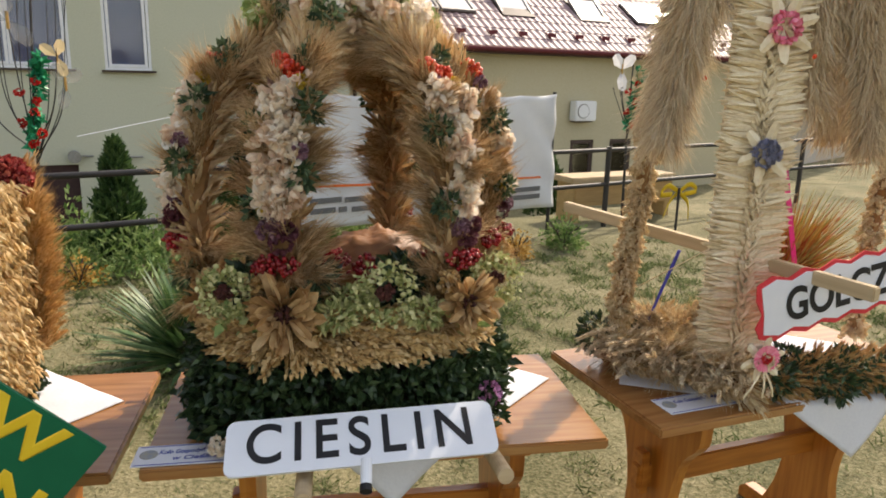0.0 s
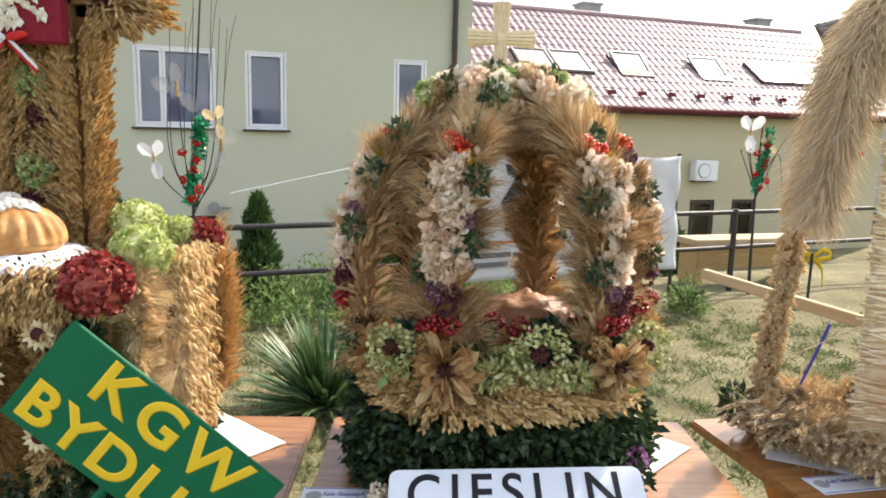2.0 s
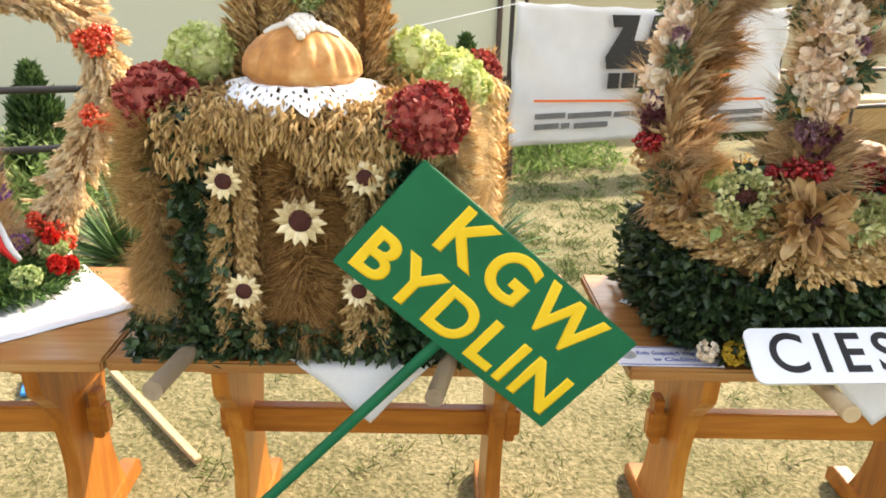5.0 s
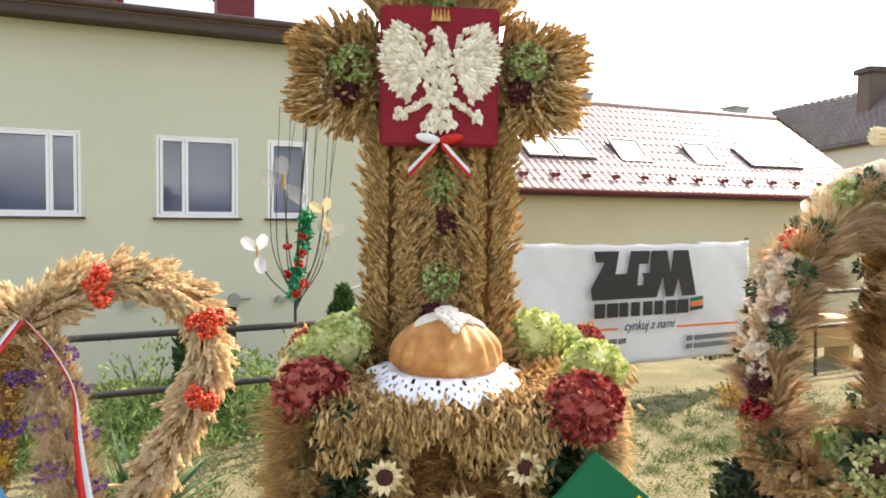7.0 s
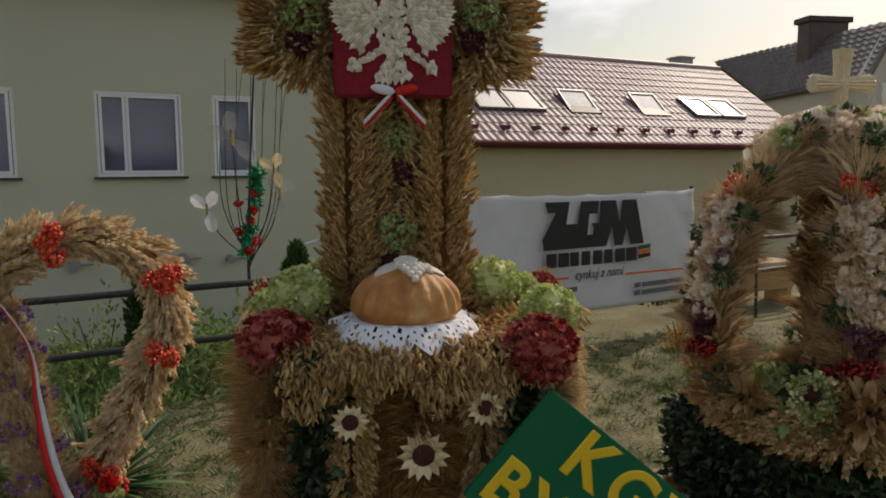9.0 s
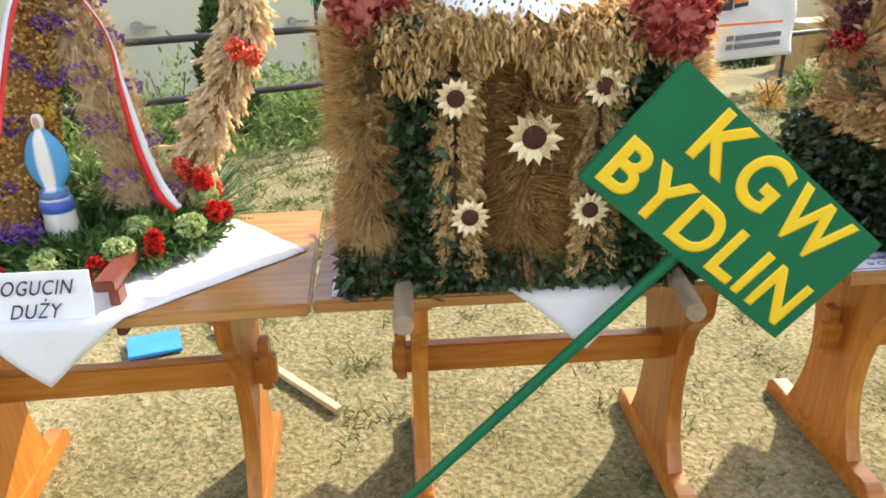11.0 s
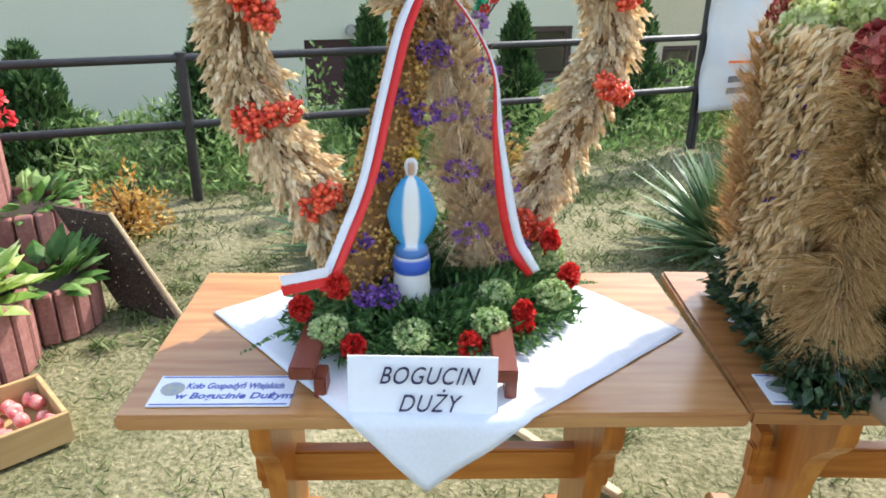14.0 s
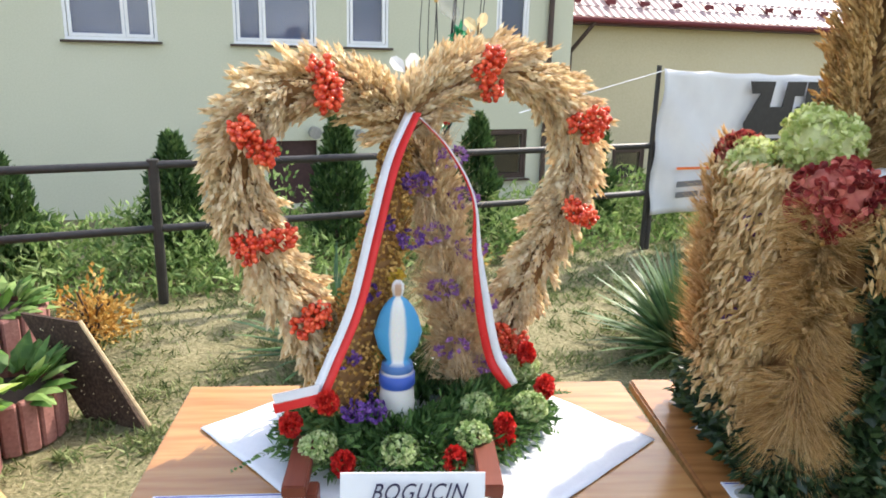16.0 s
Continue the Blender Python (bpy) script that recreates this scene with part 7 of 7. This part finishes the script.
    for k, (ax, ay, ln, cnt) in enumerate(((-1.0, -0.15, 0.62, 6500), (-0.75, 0.55, 0.55, 3600), (0.9, -0.35, 0.62, 6500), (1.0, 0.3, 0.60, 3600), (0.35, -0.2, 0.5, 2200))):
        line = spline([top, top + np.array([ax * 0.12, ay * 0.12, -0.02]), top + np.array([ax * 0.24, ay * 0.24, -0.20]), top + np.array([ax * 0.33, ay * 0.33, -0.20 - ln * 0.75])], 26)
        q, t, u = along(line, cnt)
        rad = unit(np.cross(t, RNG.normal(size=t.shape)))
        w = 0.075 * np.sin(np.clip(u * 1.1 + 0.12, 0, 1) * math.pi * 0.8)[:, None]
        D = t + rad * 0.6 + RNG.normal(size=t.shape) * 0.45 + np.array([0, 0, -0.35])
        p = shell(scatter(NEEDLE, turned(D, 0.11 * RNG.uniform(0.5, 1.2, cnt), 0.0024), q + rad * w * RNG.uniform(0.2, 1, (cnt, 1))), "plume", PAMPAS, h, "drooping fluffy plume")
        for b in q[::cnt // 4][:4] + RNG.normal(0, 0.03, (4, 3)) + np.array([0, -0.06, 0]):
            shell(scatter(BALL, turned(np.array([[0, 0, 1.0]]), 0.014, 0.014), b[None]), "red_bead", BERRY, p)
    # side pillars
    for x, y, ht in ((-0.478, 0.07, 0.80), (0.0, 0.17, 1.15), (0.42, 0.08, 0.85)):
        line = spline([(x, y, 0.06), (x - 0.01, y, 0.3 * ht), (x + 0.02, y, 0.65 * ht), (x + 0.05, y, ht)], 30)
        c = shell(tube(line, 0.022, 8), "side_pillar", CORE, h, "thin twisted straw pillar")
        shell(joined(sheath(line, 330, 0.022, 0.044, 0.021, 1.1, BARE_EAR, True), sheath(line, 260, 0.028, 0.022, 0.013, 1.4, BALL)), "pillar_sheath", WHEAT, c)
    # base ring of loose wheat and moss
    for x0, y0, x1, y1, cnt in ((-0.55, 0.02, -0.22, -0.30, 420), (-0.25, -0.27, 0.5, -0.27, 700), (-0.5, 0.12, -0.1, 0.2, 300)):
        line = spline([(x0, y0, 0.06), ((x0 + x1) / 2, (y0 + y1) / 2, 0.08), (x1, y1, 0.06)], 14)
        c = shell(tube(line, 0.04, 8), "base_roll", CORE, h, "roll of wheat and moss")
        shell(sheath(line, cnt, 0.03, 0.095, 0.012, 0.8), "base_sheath", WHEAT if x0 < -0.3 else WHEAT_BROWN, c)
        shell(sheath(line, cnt * 2, 0.03, 0.09, 0.0017, 0.9, NEEDLE), "base_fringe", PALEGOLD if x0 < -0.3 else OAT, c)
    for x, y, z in ((-0.10, -0.26, 0.10), (-0.02, -0.29, 0.08), (-0.56, 0.08, 0.10), (-0.45, 0.1, 0.08), (0.1, -0.28, 0.09), (-0.16, -0.30, 0.09), (0.04, -0.31, 0.06), (0.2, -0.30, 0.08)):
        shell(leafy((x, y, z), 0.06, 260, 0.03, 0.014), "dark_sprig", GREEN, h)
    for x, y, z, r, nrm in ((-0.50, -0.02, 0.09, 0.19, (-0.8, -0.5, 0.25)), (-0.40, -0.14, 0.09, 0.20, (-0.5, -0.8, 0.2)), (-0.30, -0.24, 0.08, 0.18, (-0.2, -1, 0.2)), (-0.36, 0.05, 0.13, 0.16, (0, -0.4, 1)), (-0.20, -0.02, 0.15, 0.16, (0.2, -0.3, 1))):
        brush((x, y, z), nrm, r * 0.8, 260, h, PALEGOLD, 0.0018, 0.9, name="straw_tuft")
        D = np.array([-0.7, -0.55, -0.05]) + np.array(nrm) * 0.5 + RNG.normal(size=(90, 3)) * 0.28
        P = np.array([x, y, z + 0.01]) + RNG.normal(0, 0.045, (90, 3)) * np.array([1, 1, 0.5])
        # wheat ears in the palest plume cream: sunlight on them put into the colour
        shell(scatter(EAR, turned(D, 0.085 * RNG.uniform(0.8, 1.2, 90), 0.0165), P), "wheat_sweep", PAMPAS, h, "pale wheat ears swept over the edge")
    # upright bunch of coloured grasses
    brush((0.05, 0.02, 0.28), (0.1, 0, 1), 0.34, 700, h, mat("coloured_grass", [(0.35, 0.06, 0.03), (0.55, 0.28, 0.05), (0.62, 0.50, 0.18), (0.30, 0.34, 0.10)], 0.7, 40, 0.1, 0.9), 0.006, 1.8, name="grass_fan")
    part("pink_ribbon", box_bm((0.016, 0.003, 0.36), (-0.05, -0.12, 0.55), Matrix.Rotation(-0.25, 4, "Y"), bevel=0), mat("magenta_ribbon", [(0.70, 0.03, 0.22), (0.80, 0.08, 0.32)], 0.5, 10, 0.02, 0.0), h)
    part("blue_straw", rod_bm((-0.41, 0.02, 0.16), (-0.335, 0.0, 0.40), 0.004, 0.0055, 8), mat("blue_tape", [(0.05, 0.05, 0.40), (0.08, 0.08, 0.50)], 0.5, 10, 0.02, 0.0), h)
    part("string", rod_bm((-0.26, -0.2, 0.5), (-0.42, 0.1, 0.25), 0.002, sides=5), STRAW, h)


straw_wreath()
bat = part("wooden_batten", box_bm((1.28, 0.028, 0.040), bevel=0.003), RAWWOOD, None)
_a, _b = Vector((0.668, 2.70, 1.168)), Vector((1.09, 1.49, 1.148))
bat.matrix_basis = basis((_a + _b) / 2, _b - _a, (0, 0, 1)) @ Matrix.Rotation(radians(90), 4, "X")
tagged(bat, "raw timber carrying batten through the straw wreath", "batten")


def torn_sign():
    s = thing("village_sign", (0.876, 1.64, 0.968), "white card sign with jagged red border", "sign")
    W, H = 0.62, 0.175
    top = [(W * k / 12, H + (0.012 if k % 2 else -0.006)) for k in range(13)]
    bot = [(W * k / 12, (-0.008 if k % 2 else 0.008)) for k in range(12, -1, -1)]
    m = Matrix.Rotation(radians(6), 4, "Z") @ Matrix.Rotation(radians(-11), 4, "Y")
    part("red_border", prism_bm(top + [(W + 0.01, H / 2)] + bot + [(-0.012, H * 0.25), (0.012, H * 0.45), (-0.004, H * 0.7)], 0, 0.005, m), mat("red_card", [(0.60, 0.03, 0.04), (0.72, 0.06, 0.07)], 0.6, 20, 0.03, 0.0), s)
    part("white_card", prism_bm([(x * 0.965 + 0.012, z * 0.86 + 0.014) for x, z in top + bot] + [(0.016, H * 0.45)], -0.003, 0.0, m), PAPER, s)
    words("lettering", "GOLCZ", 0.135, m @ basis((0.265, -0.005, 0.085), (1, 0, 0), (0, 0, 1)), BLACK, s, 0.001, 1.0, 0, 0.003, width=0.36)


torn_sign()


# ---- decorated stakes with paper moths of mesh ----
TINSEL = mat("green_tinsel", [(0.01, 0.22, 0.10), (0.03, 0.40, 0.18)], 0.35, 30, 0.1, 0.8)
WING = mat("sheer_white_wing", [(0.60, 0.60, 0.62), (0.74, 0.74, 0.76)], 0.5, 30, 0.05, 0.0, translucent=0.45)
WING2 = mat("sheer_yellow_wing", [(0.60, 0.46, 0.25), (0.72, 0.60, 0.38)], 0.5, 30, 0.05, 0.0, translucent=0.45)
GREYWING = mat("sheer_grey_wing", [(0.28, 0.28, 0.28), (0.42, 0.42, 0.42)], 0.5, 30, 0.05, 0.0, translucent=0.45)
_n, _l = GREYWING.node_tree.nodes, GREYWING.node_tree.links
_out = _n["Material Output"]
_clear, _mix = _n.new("ShaderNodeBsdfTransparent"), _n.new("ShaderNodeMixShader")
_mix.inputs["Fac"].default_value = 0.6
_l.new(_out.inputs["Surface"].links[0].from_socket, _mix.inputs[1])
_l.new(_clear.outputs[0], _mix.inputs[2])
_l.new(_mix.outputs[0], _out.inputs["Surface"])


def wing_ornament(parent, x, y, z, r, m, tilt):
    b = part("wing_ornament", rod_bm((x, y, z - r * 0.3), (x, y, z + r * 0.3), r * 0.06, sides=8), GOLDBALL, parent, "sheer winged ornament on wire")
    D = np.array([(-0.75, -0.3, 0.6), (0.35, -0.3, 0.95), (0.35, -0.2, -0.95)]) @ np.array(Matrix.Rotation(tilt, 3, "Y")).T
    for d, l in zip(D, (r, r, r * 1.15)):
        shell(scatter(PETAL, turned(d[None], l, r * 0.72, up=(0, 1, 0)), np.array([(x, y, z)])), "wing", m, b)


def flower_stake(x, y, tall, label, ornaments, bz, k):
    """k: size of the tinsel and blossoms."""
    s = thing("decorated_stake", (x, y, 0), label, "garden ornament", "decorated stakes")
    stem = spline([(0.02, 0, -0.1), (0, 0, 0.6), (-0.01, 0, bz), (0.1 * (tall - 1.95), 0, tall)], 20)
    shell(tube(stem, np.linspace(0.02, 0.006, 20), 8), "stem", FENCEMETAL, s)
    for q in range(7):
        a = radians(52 * q + 15)
        e = tall - RNG.uniform(0.2, 1.0)
        w = spline([(-0.01, 0, bz - 0.25 + 0.02 * q), (0.20 * math.cos(a), 0.1 * math.sin(a), bz + 0.25), (0.24 * math.cos(a) + 0.05, 0.12 * math.sin(a), e)], 14)
        shell(tube(w, np.linspace(0.0055, 0.0025, 14), 6), "wire_twig", FENCEMETAL, s)
        if q < 3:
            fork = spline([w[10], w[12] + np.array([0.03, 0, 0.04]), w[13] + np.array([0.07, 0, 0.10])], 6)
            shell(tube(fork, 0.0025, 5), "wire_twig", FENCEMETAL, s)
    n = 170
    q, t, u = along(np.array([(-0.03, -0.02, bz - 0.14), (0.02, -0.02, bz + 0.16), (0.08, -0.02, bz + 0.50)]), n)
    shell(scatter(LEAF, turned(RNG.normal(size=(n, 3)) + np.array([0, -0.4, 0]), 0.05 * k, 0.024 * k), q), "tinsel_garland", TINSEL, s, "shiny green tinsel garland")
    for q in range(7):
        p = (0.07 * math.sin(q * 2.2), -0.07, bz - 0.12 + 0.075 * q)
        shell(floret_ball(p, 0.011 * k, 10, 0.015 * k, lift=0.9), "red_blossom", RED, s)
    for ox, oz, r, m, tl in ornaments:
        wing_ornament(s, ox, -0.05, oz, r, m, tl)
        shell(tube(spline([(0, 0, bz - 0.2), (ox * 0.7, -0.03, (bz + oz) / 2 - 0.1), (ox, -0.05, oz)], 10), 0.005, 5), "ornament_wire", FENCEMETAL, s)
    return s


flower_stake(-2.33, 5.72, 3.1, "tall garden stake with green tinsel and red blossoms", ((-0.30, 1.44, 0.155, WING, 0.1), (0.20, 1.74, 0.13, WING2, 0.0), (0.24, 1.55, 0.16, GREYWING, 0.5), (-0.10, 1.98, 0.20, GREYWING, -0.4)), 1.24, 1.75)
flower_stake(3.15, 7.62, 1.95, "garden stake with green tinsel and red blossoms", ((-0.15, 1.78, 0.20, WING, 0.3), (0.06, 1.66, 0.11, WING2, -0.3)), 1.30, 1.75)


# ---- planters of split concrete rings ----
def planter(x, y, z, r, h, leaf, n, label, flowers=None, leaf_len=0.13):
    p = thing("ring_planter", (x, y, z), label, "planter", "stacked concrete planters")
    k = 18
    part("soil", rod_bm((0, 0, 0.0), (0, 0, h - 0.04), r * 0.9, r * 0.9, 24), SOIL, p)
    blk = None
    for i in range(k):
        a = 2 * math.pi * i / k
        bm = box_bm((0.045, 2 * math.pi * r / k * 0.93, h), (r, 0, h / 2), bevel=0.008, seg=1)
        o = part("segment", bm, CONCRETE, p) if blk is None else obj("segment", blk.data, CONCRETE, p)
        blk = blk or o
        o.rotation_euler = (0, 0, a)
    a = RNG.uniform(0, 6.28, n)
    e = RNG.uniform(0.15, 1.2, n)
    D = np.stack([np.cos(a) * np.cos(e), np.sin(a) * np.cos(e), np.sin(e)], axis=1)
    P = np.stack([np.cos(a) * r * 0.5, np.sin(a) * r * 0.5, np.full(n, h - 0.03)], axis=1) * np.array([1, 1, 1]) + D * 0.05
    big = (np.array([(0, 0, 0), (-0.32, 0.05, 0.25), (0, -0.08, 0.3), (0.32, 0.05, 0.25), (-0.42, 0.16, 0.58), (0, 0.02, 0.62), (0.42, 0.16, 0.58), (0, 0.42, 1)], float), np.array([(0, 2, 1), (0, 3, 2), (1, 2, 4), (2, 5, 4), (2, 3, 6), (2, 6, 5), (4, 5, 7), (5, 6, 7)]))
    shell(scatter(big, turned(D, leaf_len * RNG.uniform(0.7, 1.2, n), leaf_len * 0.62, leaf_len * 0.6, up=(0, 0, -1)), P), "leaf_clump", leaf, p)
    if flowers:
        gs = [floret_ball((RNG.normal(0, r * 0.55), RNG.normal(0, r * 0.55), h + RNG.uniform(0.06, 0.22)), 0.025, 9, 0.034, lift=0.7) for _ in range(60)]
        shell(joined(*gs), "blossom_cover", flowers, p, "bright red begonia blossoms")


PINKRED = mat("begonia_red", [(0.62, 0.02, 0.03), (0.80, 0.06, 0.08), (0.85, 0.20, 0.18)], 0.5, 50, 0.1, 0.8, translucent=0.3)
LB = "round planter of reddish split concrete segments"
planter(-4.40, 2.82, 0.0, 0.24, 0.30, HOSTA, 90, LB + " with variegated hosta", None, 0.17)
planter(-4.27, 3.20, 0.0, 0.20, 0.22, HOSTASHADE, 80, LB + " with green hosta", None, 0.15)
planter(-4.92, 3.15, 0.0, 0.25, 0.42, HOSTASHADE, 40, LB + " with low leaves")
planter(-4.62, 3.75, 0.0, 0.24, 0.36, HOSTASHADE, 60, LB + " with green hosta")
planter(-5.02, 3.78, 0.28, 0.27, 0.36, HOSTASHADE, 70, LB + " with red begonias", PINKRED, 0.09)
part("plinth", rod_bm((0, 0, -0.29), (0, 0, 0.0), 0.22), CONCRETE, bpy.data.objects["ring_planter.004"])


def board():
    """A skewed board that leans back towards the planters."""
    low, high, across = Vector((-3.72, 3.22, 0.0)), Vector((-4.01, 3.35, 0.44)), Vector((-0.30, 0.115, 0.0))
    nrm = across.cross(high - low).normalized() * 0.02
    bm = bmesh.new()
    vs = [bm.verts.new(p - low) for p in (low, high, high + across, low + across, low + nrm, high + nrm, high + across + nrm, low + across + nrm)]
    for f in ((0, 1, 2, 3), (7, 6, 5, 4), (0, 4, 5, 1), (1, 5, 6, 2), (2, 6, 7, 3), (3, 7, 4, 0)):
        bm.faces.new([vs[i] for i in f])
    bmesh.ops.recalc_face_normals(bm, faces=bm.faces[:])
    o = part("weathered_board", bm, RUSTY, None)
    o.location = low
    n = 38
    uv = RNG.uniform(0.04, 0.96, (n, 2))
    P = uv[:, :1] * np.array(high - low) + uv[:, 1:] * np.array(across)
    P = np.concatenate([P - np.array(nrm) * 0.03, P + np.array(nrm) * 1.03])
    shell(scatter(BALL, turned(RNG.normal(size=(2 * n, 3)), RNG.uniform(0.004, 0.011, 2 * n), 0.006, 0.003), P), "pale_fleck", PUMPKIN, o, "pale flecks on the dark board")
    part("edge_lath", rod_bm(Vector((0.035, -0.005, 0.0)), high - low + Vector((0.006, 0, 0.01)), 0.009, sides=6), RAWWOOD, o)
    tagged(o, "old dark speckled board leaning on the planters", "board")


board()


def apple_crate():
    t = thing("apple_crate", (-4.11, 2.30, 0.0), "shallow wooden crate on the lawn", "crate", rz=44)
    for y in (-0.15, 0.15):
        part("long_side", box_bm((0.62, 0.016, 0.11), (0, y, 0.06), bevel=0.002), CRATEWOOD, t)
    for x in (-0.302, 0.302):
        part("end_board", box_bm((0.016, 0.284, 0.11), (x, 0, 0.06), bevel=0.002), CRATEWOOD, t)
    part("bottom", box_bm((0.588, 0.284, 0.012), (0, 0, 0.012), bevel=0), CRATEWOOD, t)
    prof = spindle(14, [(-0.34, 0), (-0.40, 0.16), (-0.30, 0.38), (0, 0.5), (0.28, 0.42), (0.38, 0.22), (0.32, 0.06), (0.28, 0)])
    me = raw("apple", prof[0], prof[1], True)
    for i in range(9):
        for j in range(4):
            s = 0.060 * RNG.uniform(0.88, 1.1)
            o = obj("apple", me, APPLE)
            x, y = -0.258 + 0.0645 * i + RNG.normal(0, 0.003), -0.108 + 0.072 * j + RNG.normal(0, 0.003)
            w = t.matrix_basis @ Vector((x, y, 0.022 + s * 0.42 + (0.03 if RNG.uniform() < 0.4 else 0.004)))
            o.matrix_basis = pose(*w, RNG.uniform(-60, 60), RNG.uniform(-60, 60), RNG.uniform(0, 360)) @ Matrix.Diagonal((s, s, s, 1))
            tagged(o, "red and cream apple in the crate", "apple", "apples in the crate")


apple_crate()
st = part("wooden_stake", box_bm((0.82, 0.03, 0.022), bevel=0.003), RAWWOOD, None)
st.matrix_basis = basis((-2.32, 2.47, 0.02), (0.48, -0.53, 0.0), (0.53, 0.48, 0.0))
tagged(st, "raw timber stake lying on the grass", "stake")
bl = part("blue_folder", box_bm((0.20, 0.15, 0.015), bevel=0.003), BLUEPLASTIC, None)
bl.matrix_basis = pose(-2.80, 2.66, 0.03, 4, 2, 20)
tagged(bl, "bright blue plastic folder lying on the grass", "folder")


# ---- beyond the railing on the other side ----
def low_wall():
    t = thing("timber_bench", (3.35, 8.3, -0.35), "long pale timber bench beyond the railing", "bench", rz=16)
    part("seat", box_bm((1.6, 0.42, 0.07), (0, 0, 0.86), bevel=0.01), RAWWOOD, t)
    part("front_board", box_bm((1.5, 0.04, 0.26), (0, -0.18, 0.68), bevel=0.01), CRATEWOOD, t)
    for x in (-0.7, 0.7):
        part("leg", box_bm((0.09, 0.36, 0.85), (x, 0, 0.425), bevel=0.01), CRATEWOOD, t)


low_wall()


def bow():
    t = thing("yellow_bow", (3.75, 7.45, 0.0), "large yellow fabric bow tied to a stake", "bow")
    ym = mat("yellow_fabric", [(0.60, 0.42, 0.02), (0.76, 0.58, 0.05)], 0.6, 20, 0.1, 0.0, translucent=0.2)
    part("stake", rod_bm((0, 0, -0.1), (0, 0, 0.5), 0.015), FENCEMETAL, t)
    for pts in ([(0, 0, 0.45), (-0.14, -0.02, 0.52), (-0.22, 0, 0.42), (-0.08, 0, 0.42)], [(0, 0, 0.45), (0.12, -0.02, 0.54), (0.22, 0, 0.46), (0.06, 0, 0.42)], [(0, 0, 0.45), (-0.10, 0, 0.33), (-0.16, 0, 0.16)], [(0, 0, 0.45), (0.12, 0, 0.33), (0.15, 0, 0.14)]):
        line = spline(pts, 16)
        V = np.concatenate([line + np.array([0, 0, 0.03]), line - np.array([0, 0, 0.03]) + np.array([0.01, 0.03, 0])])
        i = np.arange(15)
        o = obj("loop", raw("loop", V, np.stack([i, i + 1, i + 17, i + 16], axis=1), True), ym, t)
        o.modifiers.new("thick", "SOLIDIFY").thickness = 0.003


bow()
